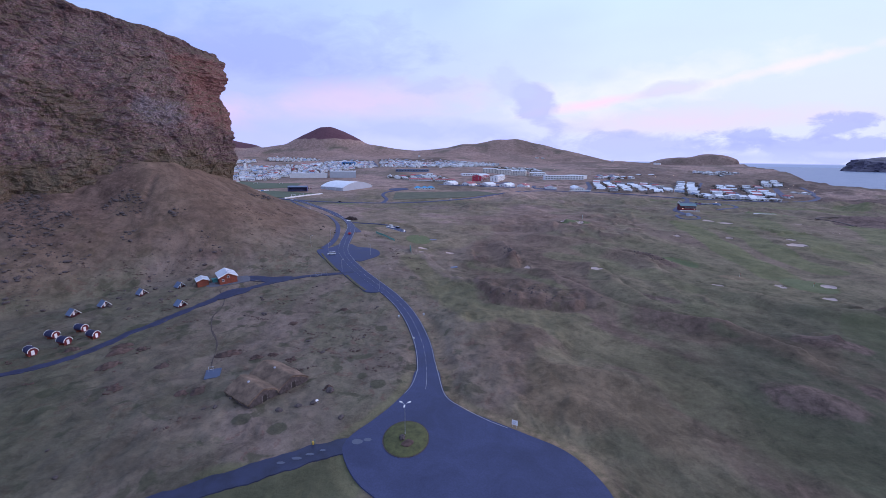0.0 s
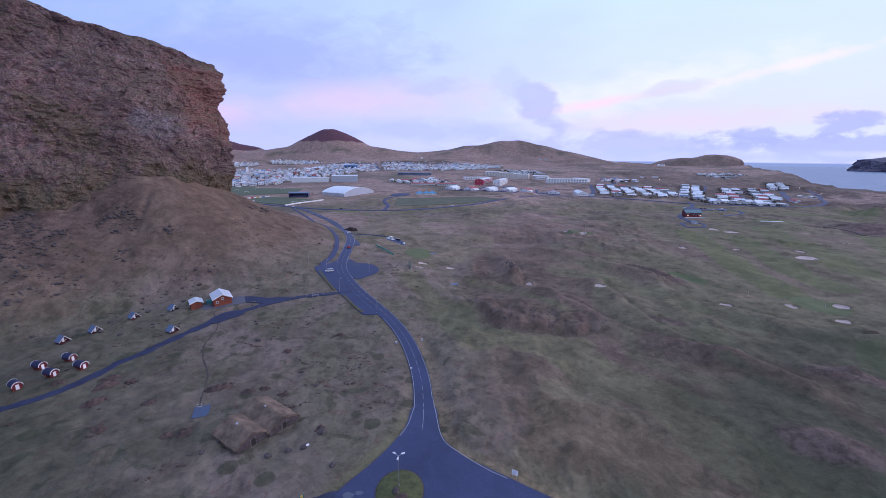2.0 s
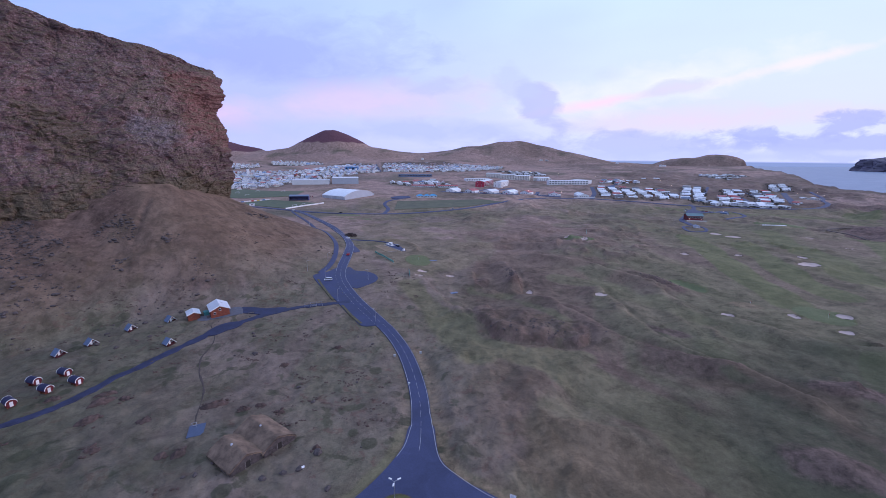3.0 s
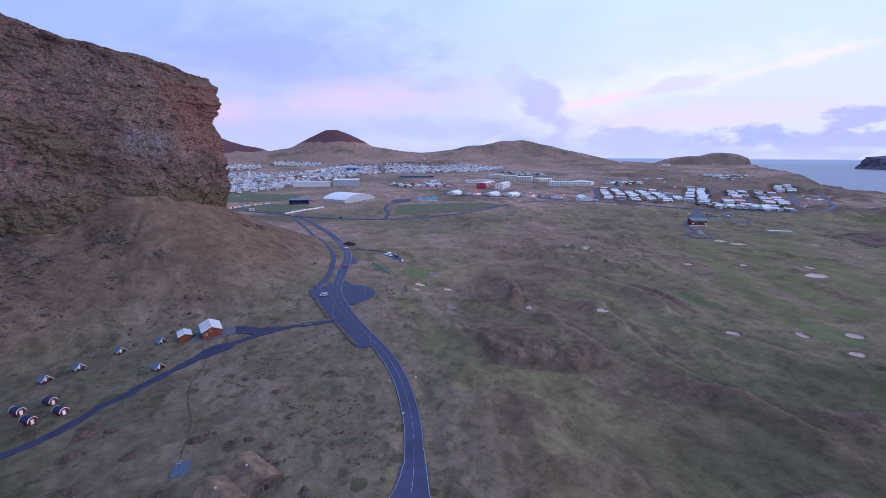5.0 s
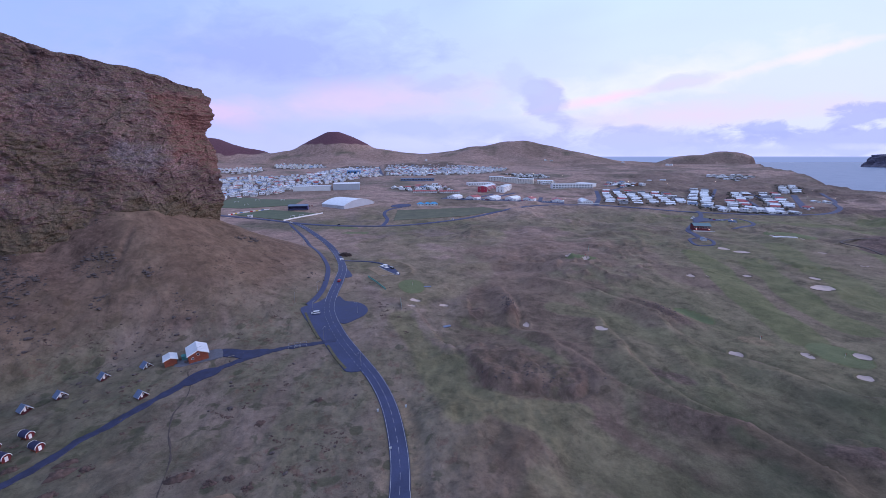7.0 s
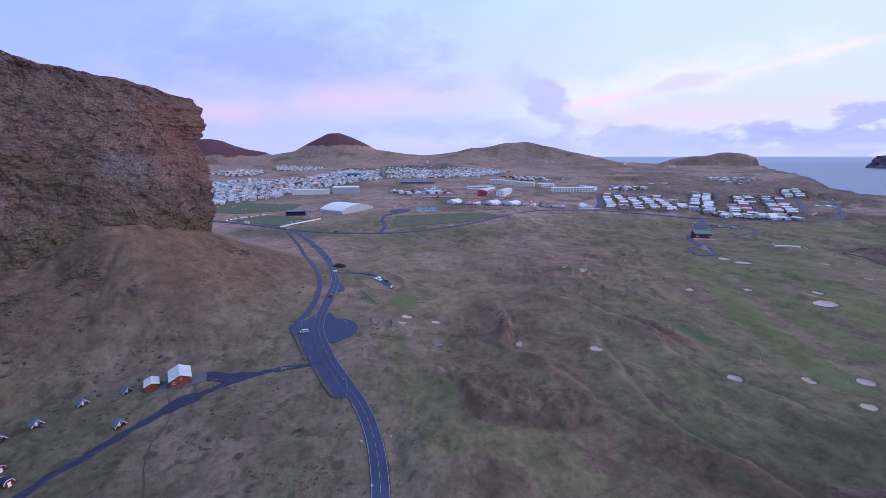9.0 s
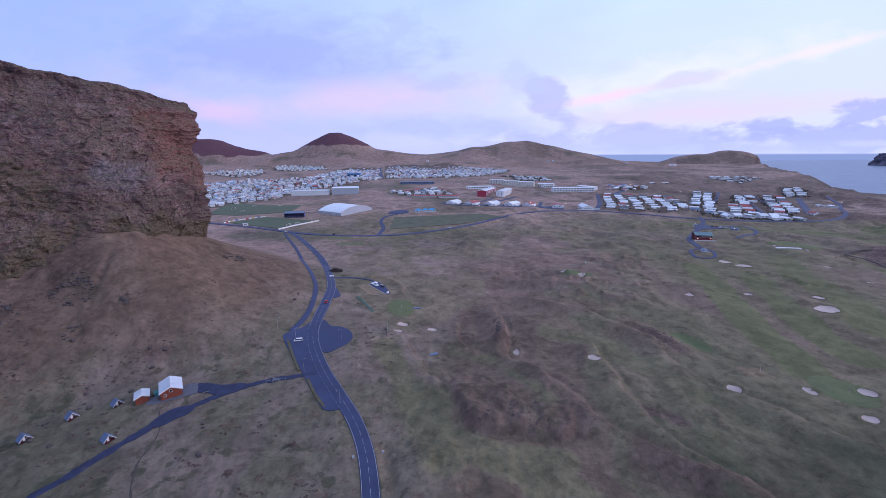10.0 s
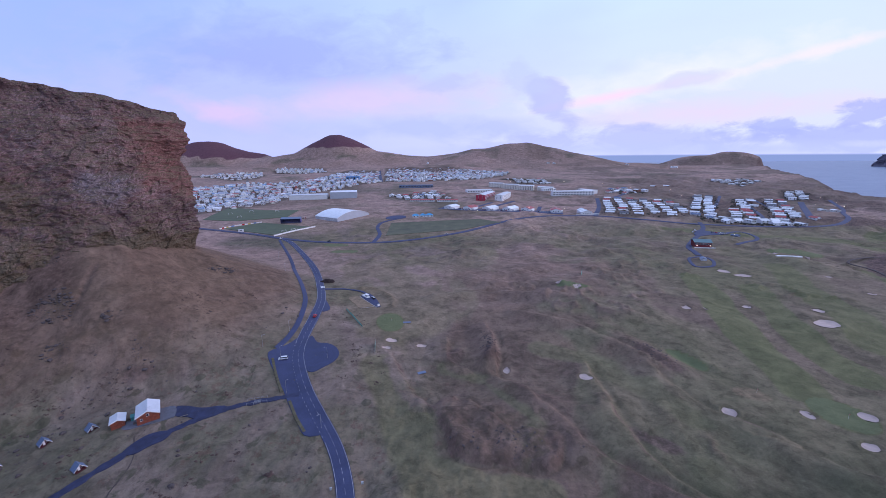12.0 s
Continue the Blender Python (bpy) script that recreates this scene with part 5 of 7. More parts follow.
def yard_light(m, tall=6.0, heads=1):
    t = empty("lamp_post", m, "slim galvanised lamp post" + (" with three heads on a grass island" if heads > 1 else " beside the road"), "lamp post", "lamp posts")
    bm = rod(bmesh.new(), (0, 0, -0.3), (0, 0, tall), 0.085, 0.05)
    part("pole", bm, STEEL, t)
    part("base", rod(bmesh.new(), (0, 0, -0.2), (0, 0, 0.5), 0.16, 0.13), STEEL, t)
    for k in range(heads):
        a = k * 2 * math.pi / max(1, heads) + 0.5
        dx, dy = math.cos(a), math.sin(a)
        part("arm", rod(bmesh.new(), (0, 0, tall - 0.1), (dx * 0.9, dy * 0.9, tall + 0.15), 0.04), STEEL, t)
        bm = boxed(-0.42, -0.19, -0.07, 0.42, 0.19, 0.09, bevel=0.04) if heads > 1 else boxed(-0.3, -0.11, -0.05, 0.3, 0.11, 0.06, bevel=0.03)
        bm.transform(pose(dx * 1.15, dy * 1.15, tall + 0.18, 0, 0, math.degrees(a)))
        part("lamp_head", bm, WHITE if heads > 1 else STEEL, t, "pale lamp head")
    return t


yard_light(pose(-8.3, 86.0, -3.45), 8.0, 3)
first = None
for x, y, a in ((-29.5, 186, 200), (-52, 206.5, 20), (-66.5, 235, 30), (-79, 242, 0), (-42, 235.5, 180), (-72.5, 262, 10), (-101, 186, 0), (-120, 372, 0), (-160, 450, 0)):
    m = at(x, y, a)
    first = copy_thing(first, m) if first else yard_light(m, 6.5, 1)

# grass island with a stone kerb, soil and rocks at the post's foot
bm = bmesh.new()
rim = [(-8.0 + 5.3 * math.cos(a), 84.9 + 6.3 * math.sin(a)) for a in np.linspace(0, 2 * math.pi, 40, endpoint=False)]
rings = []
for t, z in ((1.0, -4.3), (1.0, -3.72), (0.97, -3.66), (0.6, -3.5), (0.3, -3.42), (0.02, -3.4)):
    rings.append([bm.verts.new((-8.0 + (x + 8.0) * t, 84.9 + (y - 84.9) * t, z + (0.12 * noise.noise(Vector((x * t, y * t, 3))) if t < 0.97 else 0))) for x, y in rim])
for lo, hi in zip(rings[:-1], rings[1:]):
    for i in range(40):
        bm.faces.new((lo[i], lo[(i + 1) % 40], hi[(i + 1) % 40], hi[i]))
island = tagged(part("grass_island", bm, plain_once("island_turf", (0.085, 0.088, 0.035), 0.95, 0, 0.45, 1.5), smooth=True), "round grass island with a dark kerb in the turning area", "traffic island", kind="structure")
for i in range(44):
    a, b = 2 * math.pi * i / 44, 2 * math.pi * (i + 0.86) / 44
    bm = bmesh.new()
    lo = [(-8.0 + (5.3 + k) * math.cos(t), 84.9 + (6.3 + k) * math.sin(t)) for k, t in ((0.02, a), (0.24, a), (0.24, b), (0.02, b))]
    v = [bm.verts.new((x, y, z)) for z in (-4.2, -3.74 + 0.03 * random.random()) for x, y in lo]
    for f in ((0, 1, 2, 3), (4, 5, 6, 7), (0, 1, 5, 4), (1, 2, 6, 5), (2, 3, 7, 6), (3, 0, 4, 7)):
        bm.faces.new([v[k] for k in f])
    bmesh.ops.recalc_face_normals(bm, faces=bm.faces)
    part("kerb_stone", bm, STONE, island)


def boulder(name, x, y, size, label, mat=STONE, seed=0, flat=0.7, group=""):
    bm = bmesh.new()
    bmesh.ops.create_icosphere(bm, subdivisions=3, radius=1)
    for v in bm.verts:
        c = v.co.copy()
        d = 1 + 0.35 * noise.noise(c * 1.3 + Vector((seed * 3.1, 0, 0))) + 0.16 * noise.noise(c * 3.4 + Vector((0, seed, 0)))
        v.co = Vector((c.x * size * 1.2, c.y * size * 0.9, c.z * size * flat)) * d
    ob = part(name, bm, mat)
    ob.matrix_world = at(x, y, seed * 47 % 360, size * flat * 0.25)
    return tagged(ob, label, "rock", group)


boulder("soil_patch", -7.4, 82.8, 1.25, "low heap of bare red-brown soil at the lamp post foot", HEATHER, seed=1, flat=0.22).location.z += 0.62
boulder("boulder", -8.9, 84.6, 0.8, "small lava rock on the grass island", seed=2, flat=0.6).location.z += 0.7
for i, (x, y, s) in enumerate(((-42.5, 96, 0.9), (-38, 97.8, 0.8), (-34.2, 99, 0.9), (-31.5, 105, 1.2), (-72, 157, 1.1), (-47.8, 136.6, 0.7), (-40, 128, 0.7), (-28.3, 139.8, 0.5))):
    boulder("boulder", x, y, s, "brown lava boulder in the dry grass", seed=i + 3, flat=0.55, group="boulders in the field")


RUSTY = plain("rusty_turf", (0.088, 0.058, 0.048), 0.95, 0, 0.5, 1.6)


def hummock(x, y, long, wide, tall, turn, seed):
    """A lumpy mound of old lava under rust-brown moss, its near side torn open."""
    n_r, n_a = 15, 44
    rings = []
    for i in range(n_r):
        t = i / (n_r - 1)
        for a in np.linspace(0, 2 * math.pi, n_a, endpoint=False):
            edge = 1 + 0.42 * noise.noise(Vector((math.cos(a) * 1.1 + seed * 7, math.sin(a) * 1.1, 2)))
            u, v = math.cos(a) * t * edge, math.sin(a) * t * edge
            lump = 0.55 * noise.noise(Vector((u * 2.6 + seed, v * 2.6, 4))) + 0.28 * noise.noise(Vector((u * 7 + seed, v * 7, 8)))
            rings.append((u * long, v * wide, tall * ((1 - t ** 2.4) * (1 + lump) - 0.35 * t ** 4)))
    ob = sheet_mesh("hummock", rings, grid_faces(n_r, n_a, True), RUSTY)
    ob.matrix_world = at(x, y, turn, 0.02)
    return tagged(ob, "rust-brown mossy lava hummock in the dry grass", "hummock", "lava hummocks in the field")


HUMMOCKS = ((-107.5, 126.0, 4.2, 2.0, 1.1, 40), (-104.2, 117.6, 3.4, 1.9, 0.9, 60), (-109.5, 130.6, 3.2, 1.3, 0.7, 30), (-124.6, 127.4, 2.6, 1.2, 0.8, 20), (-101.4, 128.2, 2.0, 1.0, 0.6, 0), (-87.0, 117.2, 2.8, 1.6, 0.7, 10),
                                                      (-68.6, 104.4, 2.3, 1.7, 0.9, 70), (-72.8, 103.2, 1.8, 1.2, 0.6, 40), (-70.5, 125.4, 4.6, 1.6, 1.0, 25), (-60.4, 123.8, 1.9, 1.0, 0.7, 0), (-56.0, 125.6, 2.0, 1.0, 0.6, 15), (-48.4, 122.2, 1.5, 0.8, 0.5, 0), (-92.5, 104.5, 2.4, 1.4, 0.7, 20), (-32.4, 106.8, 1.4, 0.8, 0.6, 30), (-41.0, 163.0, 1.6, 0.9, 0.5, 0), (-58.0, 150.0, 1.8, 0.8, 0.5, 30))
for i, (x, y, long, wide, tall, turn) in enumerate(HUMMOCKS):
    hummock(x, y, long, wide, tall, turn, i + 1.5)


# twin turf houses
def turf_house(m, w, l, label):
    t = empty("turf_house", m, label, "turf house", "joined turf houses")
    eave, rise = 1.5, 2.5
    n_l, n_w = 44, 28
    roof = []
    for i in range(n_l + 1):
        v = i / n_l
        sag = 1 - 0.16 * math.sin(math.pi * v) if v < 2 else 1
        for j in range(n_w + 1):
            u = j / n_w * 2 - 1
            k = (abs(u) ** 1.25)
            lump = 0.20 * noise.noise(Vector((u * 3, v * l * 0.5, w))) + 0.15 * noise.noise(Vector((u * 11, v * l * 1.7, w)))
            roof.append(((w / 2 + 0.4 + 0.16 * noise.noise(Vector((v * 17, u * 2, w)))) * u, (v - 0.5) * (l + 0.5 + 0.25 * noise.noise(Vector((u * 9, 3, w)))), eave + rise * (1.12 - 0.14 * sag) * (1 - k) - 0.15 * (abs(u) > 0.95) + lump))
    verts = roof + [(x * 0.985, y * 0.985, z - 0.46 - 0.22 * noise.noise(Vector((x * 2.3, y * 2.3, w)))) for x, y, z in roof]
    q = len(roof)
    faces = [tuple(f) for f in grid_faces(n_l + 1, n_w + 1)[:, ::-1]]
    faces += [tuple(q + k for k in reversed(f)) for f in faces]
    edge = [i * (n_w + 1) for i in range(n_l + 1)] + [n_l * (n_w + 1) + j for j in range(1, n_w + 1)] + [i * (n_w + 1) + n_w for i in range(n_l - 1, -1, -1)] + [j for j in range(n_w - 1, 0, -1)]
    faces += [(a, b, q + b, q + a) for a, b in zip(edge, edge[1:] + edge[:1])]
    sheet_mesh("roof", verts, faces, TURF, t, "thick brown turf roof")
    part("wall", prism(bmesh.new(), [(-w / 2, -1.2), (w / 2, -1.2), (w / 2, eave - 0.15), (w * 0.22, eave + rise * 0.52), (0, eave + rise * 0.72), (-w * 0.22, eave + rise * 0.52), (-w / 2, eave - 0.15)], -l / 2, l / 2), STONE, t, "dark dry-stone wall")
    rng = random.Random(int(w * 10))
    bm0 = bmesh.new()
    bmesh.ops.create_cube(bm0, size=1)
    bmesh.ops.bevel(bm0, geom=bm0.edges, offset=0.18, segments=1, affect="EDGES")
    me = bpy.data.meshes.new("stone")
    bm0.to_mesh(me), bm0.free()
    me.materials.append(STONE)
    for row in range(4):
        for k in range(int(w / 0.62)):
            x = -w / 2 + 0.35 + k * 0.62 + 0.2 * (row % 2)
            if abs(x) < 0.75:
                continue
            z = 0.1 + row * 0.42
            if z > eave + rise * (1 - abs(x) / (w / 2)) - 0.5:
                continue
            s = new("stone", me)
            s.parent = t
            s.matrix_local = pose(x + rng.uniform(-0.05, 0.05), -l / 2 - 0.03, z, rng.uniform(-8, 8), rng.uniform(-6, 6), rng.uniform(-5, 5)) @ Matrix.Diagonal((0.6, 0.3, 0.4, 1))
    part("door", boxed(-0.6, -l / 2 - 0.05, -0.2, 0.6, -l / 2 + 0.05, 1.9), plain_once("tarred_wood", (0.03, 0.025, 0.022)), t, "dark timber door")
    for s in (-1, 1):
        part("door_post", boxed(s * 0.72 - 0.09, -l / 2 - 0.12, -0.3, s * 0.72 + 0.09, -l / 2 + 0.05, 2.0), plain_once("grey_timber", (0.17, 0.15, 0.14)), t)
    part("smoke_hatch", boxed(-0.75, 0.6, eave + rise * 0.86, -0.2, 1.1, eave + rise * 1.02 + 0.10, bevel=0.04), plain_once("weathered_hatch", (0.36, 0.37, 0.41)), t, "pale smoke hatch on the ridge")
    return t


turf_house(pose(-52.4, 103.0, -4.2, 0, 0, 55), 9.2, 11.5, "brown turf-roofed longhouse with dark stone walls")
turf_house(pose(-48.2, 110.7, -4.1, 0, 0, 55), 9.4, 14.5, "larger turf-roofed longhouse joined to its neighbour")

# small things in the field
bm = boxed(-2.1, -2.9, -0.3, 2.1, 2.9, 0.1, bevel=0.03)
ob = part("paved_pad", bm, BLUE_PAD)
ob.matrix_world = at(-69.2, 113.2, 22, 0.25)
tagged(ob, "blue-grey rubber play pad set in the grass", "paved pad")
t = empty("play_frame", at(-70.6, 114.8, 20, 0.3) @ Matrix.Scale(0.75, 4), "small grey metal play frame on the blue pad", "play frame")
for x in (-0.8, 0.8):
    part("leg", rod(bmesh.new(), (x, -0.7, 0), (x, 0, 1.7), 0.05), STEEL, t)
    part("leg", rod(bmesh.new(), (x, 0.7, 0), (x, 0, 1.7), 0.05), STEEL, t)
part("bar", rod(bmesh.new(), (-1.0, 0, 1.7), (1.0, 0, 1.7), 0.06), STEEL, t)
part("seat", boxed(-0.5, -0.25, 0.5, 0.5, 0.25, 0.62, bevel=0.03), STEEL, t)


def board_sign(m, w, h, label):
    t = empty("sign", m, label, "sign")
    for s in (-1, 1):
        part("post", rod(bmesh.new(), (s * w * 0.35, 0, -0.3), (s * w * 0.35, 0, 1.0 + h), 0.045), STEEL, t)
    board = part("board", boxed(-w / 2, -0.05, 0.75, w / 2, 0.0, 0.8 + h, bevel=0.015), WHITE, t, "plain white board")
    for k in range(4):
        part("print_bar", boxed(-w * 0.38, -0.056, 0.8 + h * (0.2 + 0.18 * k), w * (0.1 + 0.06 * (k % 3)), -0.049, 0.8 + h * (0.26 + 0.18 * k)), plain_once("print_grey", (0.35, 0.37, 0.42)), board)
    return t


board_sign(at(18.6, 89.6, -25), 1.5, 1.3, "white information board on two posts by the turning area")
t = empty("plaque", at(-33.4, 99.0, 30, 0.75), "small pale plaque on a rock", "plaque")
bm = boxed(-0.36, -0.06, -0.2, 0.36, 0.06, 0.32, bevel=0.02)
bm.transform(pose(0, -0.55, 0.1, -40, 0, 0))
part("board", bm, WHITE, t)
part("post", rod(bmesh.new(), (0, -0.4, -0.9), (0, -0.5, 0.1), 0.06), STEEL, t)
t = empty("bin_stand", at(-29.3, 82.6, 0), "yellow-green waste bin between two posts", "waste bin")
for s in (-0.45, 0.45):
    part("post", rod(bmesh.new(), (s, 0, -0.2), (s, 0, 1.6), 0.06), plain_once("green_paint", (0.03, 0.16, 0.13)), t)
part("bin", rod(bmesh.new(), (0, 0, 0.2), (0, 0, 0.95), 0.25, 0.28, 10), plain_once("yellow_paint", (0.42, 0.30, 0.06)), t)
for i, (x, y) in enumerate(((-17.3, 158), (-7.2, 161), (-9.9, 139))):
    t = empty("cable_box", at(x, y, 15), "small pale electrical cabinet on the verge", "cabinet", "roadside cabinets")
    part("cabinet", boxed(-0.38, -0.2, -0.2, 0.38, 0.2, 0.85, bevel=0.03), plain_once("cabinet_grey", (0.42, 0.44, 0.46)), t)
    part("lid", boxed(-0.42, -0.24, 0.85, 0.42, 0.24, 0.91, bevel=0.02), STEEL, t)

# puddles and worn patches where the side road meets the turning area
for i, (x, y, a, b) in enumerate(((-19.3, 83.6, 1.7, 0.9), (-17.0, 84.3, 1.2, 0.6), (-26.5, 80.6, 0.9, 0.35), (-29.0, 79.3, 1.3, 0.4), (-31.5, 78.0, 1.5, 0.45), (-34.5, 76.6, 1.2, 0.4))):
    rim = [(x + 0.75 * a * math.cos(k) * (1 + 0.35 * noise.noise(Vector((k * 2, i, 0)))), y + b * math.sin(k) * (1 + 0.35 * noise.noise(Vector((k * 2, i, 5))))) for k in np.linspace(0, 2 * math.pi, 22, endpoint=False)]
    zz = [float(base(px, py)) + 0.21 for px, py in rim]
    ob = sheet_mesh("puddle", [(px, py, pz) for (px, py), pz in zip(rim, zz)], [tuple(range(22))], plain_once("wet_patch", (0.095, 0.105, 0.15), 0.35, 0, 0.1), None, "", False)
    tagged(ob, "shallow pale puddle on the wet asphalt", "puddle", kind="structure")


# ---- vehicles ----
def car(m, paint, label, l=4.2, w=1.75, tall=1.5, van=False):
    t = empty("car", m, label, "car")
    hood = 0.28 if not van else 0.14
    out = [(-l / 2, 0.35), (l / 2, 0.35), (l / 2, 0.78), (l / 2 - l * hood, 0.92), (-l / 2 + 0.1, 0.95), (-l / 2, 0.8)]
    body = prism(bmesh.new(), out, -w / 2, w / 2)
    bmesh.ops.bevel(body, geom=body.edges, offset=0.06, segments=2, affect="EDGES")
    body = part("body", body, paint, t)
    back = -l / 2 + (0.12 if van else 0.35)
    cabin = [(back, 0.92), (l / 2 - l * hood, 0.92), (l / 2 - l * hood - 0.55, tall - 0.05), (back + 0.25, tall - 0.05)]
    part("windows", prism(bmesh.new(), cabin, -w / 2 + 0.08, w / 2 - 0.08), GLASS, t, "dark car windows")
    part("roof", boxed(back + 0.22, -w / 2 + 0.12, tall - 0.06, l / 2 - l * hood - 0.5, w / 2 - 0.12, tall, bevel=0.025), paint, t)
    for x in (-l * 0.31, l * 0.31):
        for s in (-1, 1):
            wheel = part("wheel", rod(bmesh.new(), (x, s * (w / 2 - 0.2), 0.33), (x, s * (w / 2 + 0.02), 0.33), 0.33, sides=16), BLACK, t)
            part("rim", rod(bmesh.new(), (x, s * (w / 2 + 0.015), 0.33), (x, s * (w / 2 + 0.035), 0.33), 0.2, sides=12), STEEL, wheel)
    for s in (-0.6, 0.6):
        part("headlight", boxed(l / 2 - 0.03, s - 0.15, 0.62, l / 2 + 0.02, s + 0.15, 0.76, bevel=0.01), STEEL, t)
        part("tail_light", boxed(-l / 2 - 0.02, s - 0.14, 0.66, -l / 2 + 0.03, s + 0.14, 0.8, bevel=0.01), RED_ROOF, t)
    return t


CAR_WHITE = plain("car_white", (0.7, 0.71, 0.73), 0.25, 0.0, 0.03)
CAR_RED = plain("car_red", (0.42, 0.02, 0.03), 0.25, 0.0, 0.05)
CAR_DARK = plain("car_dark", (0.03, 0.03, 0.04), 0.25, 0.0, 0.05)
def on_road(x, y, a, lift=0.2):
    return pose(x, y, float(base(x, y)) + lift, 0, 0, a)


car(on_road(-64.5, 233.5, 195), CAR_WHITE, "white estate car parked in the lay-by", 4.6, 1.8, 1.55, True)
car(on_road(-64.9, 284, 92), CAR_RED, "red hatchback on the dale road", 4.0, 1.75, 1.5)
car(on_road(-205, 561, 60, 0.45), CAR_WHITE, "white car at the road junction", 4.3)
car(on_road(-135, 540, 185, 0.45), CAR_DARK, "dark car on the town road", 4.3)
car(on_road(12, 588, 230, 0.45), CAR_WHITE, "white car driving on the town road", 4.3)

zg = float(base(-62.5, 200.6)) + 0.16
t = empty("cattle_grid", pose(-62.6, 200.5, zg, 0, 0, 20), "steel cattle grid with low grey rails across the lane", "cattle grid")
for k in range(9):
    part("bar", rod(bmesh.new(), (-1.2 + k * 0.3, -1.6, 0.03), (-1.2 + k * 0.3, 1.6, 0.03), 0.05, sides=6), STEEL, t)
for s in (-1, 1):
    part("rail", rod(bmesh.new(), (-4.2, s * 1.75, 0.75), (4.2, s * 1.75, 0.75), 0.05, sides=6), plain_once("grey_rail", (0.26, 0.27, 0.30)), t)
    for x in (-4.1, -1.4, 1.4, 4.1):
        part("post", rod(bmesh.new(), (x, s * 1.75, -0.3), (x, s * 1.75, 0.8), 0.06, sides=6), STEEL, t)
t = empty("storage_tent", at(-108.3, 187.5, 40, 0.2), "small teal storage shed between the service houses", "shed")
part("wall", boxed(-1.0, -1.3, -0.3, 1.0, 1.3, 1.7, bevel=0.03), plain_once("teal_sheet", (0.06, 0.20, 0.20)), t)
part("roof", boxed(-1.15, -1.45, 1.7, 1.15, 1.45, 1.82, bevel=0.02), plain_once("teal_sheet", (0, 0, 0)), t)
for x, y, a in ((-97.5, 184.8, 30), (-88.5, 189.6, 35)):
    t = empty("picnic_bench", at(x, y, a, 0.1), "pale wooden bench beside the lane", "bench", "benches by the lane")
    part("seat", boxed(-1.3, -0.22, 0.4, 1.3, 0.22, 0.48, bevel=0.015), plain_once("grey_timber", (0.17, 0.15, 0.14)), t)
    for s in (-1, 1):
        part("leg", boxed(s * 1.0 - 0.08, -0.2, -0.1, s * 1.0 + 0.08, 0.2, 0.4), plain_once("grey_timber", (0, 0, 0)), t)


# ---- golf links ----
for i, (cx, cy, rx, ry, turn) in enumerate(BUNKERS):
    c, s = math.cos(radians(turn)), math.sin(radians(turn))
    rings = []
    for t in (0.86, 0.8, 0.66, 0.45, 0.2, 0.01):
        for k in np.linspace(0, 2 * math.pi, 32, endpoint=False):
            wob = 1 + 0.22 * noise.noise(Vector((math.cos(k) * 1.2 + i, math.sin(k) * 1.2, 7)))
            u, v = rx * t * wob * math.cos(k), ry * t * wob * math.sin(k)
            rings.append((cx + u * c - v * s, cy + u * s + v * c))
    q = np.array(rings)
    z = height(q[:, 0], q[:, 1]) + 0.10 + 0.0008 * np.hypot(cx, cy)
    ob = sheet_mesh("sand_bunker", np.column_stack([q, z]), grid_faces(6, 32, True), SAND)
    tagged(ob, "sunken golf bunker of pale pinkish sand in the links", "bunker", "sand bunkers of the golf links")


def screen_fence(x0, y0, x1, y1, tall, mat, label, step=3.0):
    """A net or board screen between posts."""
    d = Vector((x1 - x0, y1 - y0, 0))
    a = math.degrees(math.atan2(d.y, d.x))
    t = empty("screen_fence", pose(x0, y0, on_ground(x0, y0), 0, 0, a), label, "fence")
    count = max(2, int(d.length / step) + 1)
    for k in range(count):
        u = d.length * k / (count - 1)
        q = Vector((x0, y0, 0)) + d * (k / (count - 1))
        dz = on_ground(q.x, q.y) - on_ground(x0, y0)
        part("post", rod(bmesh.new(), (u, 0, dz - 0.3), (u, 0, dz + tall + 0.1), 0.06, sides=6), STEEL, t)
        if k:
            bm = prism(bmesh.new(), [(pu + 0.05, pz + 0.1), (u - 0.05, dz + 0.1), (u - 0.05, dz + tall), (pu + 0.05, pz + tall)], -0.03, 0.03)
            part("panel", bm, mat, t)
        pu, pz = u, dz
    return t


NET = plain("green_net", (0.17, 0.37, 0.30), 0.8, 0, 0.2, 1.0)
screen_fence(-49.2, 301, -32, 273, 1.5, NET, "low green net screen beside the practice ground")
screen_fence(-20, 252, -18.4, 242.5, 3.2, NET, "green net screen by the tee")
screen_fence(133, 384, 136, 392, 4.0, NET, "tall green net screen on the links")

# practice ground: a bank round a blue-grey yard with a white container
yard = curve([(-45.6, 329), (-43, 334), (-40.6, 335), (-34, 325), (-28, 311), (-27.6, 307), (-29.4, 306.6), (-37, 317)], 1.5, True)
tagged(apron("practice_yard", yard, ASPHALT, 0.08), "wet blue-grey yard behind a grass bank", "pavement", kind="structure")
lawn = curve([(-54, 325), (-50, 328.6), (-46.6, 328.6), (-38, 316.6), (-31.6, 308.0), (-40.4, 304.6), (-47, 314)], 1.5, True)
tagged(apron("practice_lawn", lawn, plain_once("dry_lawn", (0.24, 0.172, 0.108), 0.95, 0, 0.3, 3), 0.03), "flat dry lawn with a pale edge", "lawn", kind="structure")
painted("pale_kerb", stripe(curve([(-40.6, 304.2), (-36, 305.8), (-31.4, 307.6)], 1.0), 0.0, 0.35, 0.16), bpy.data.objects["practice_lawn"], "pale kerb of the lawn")
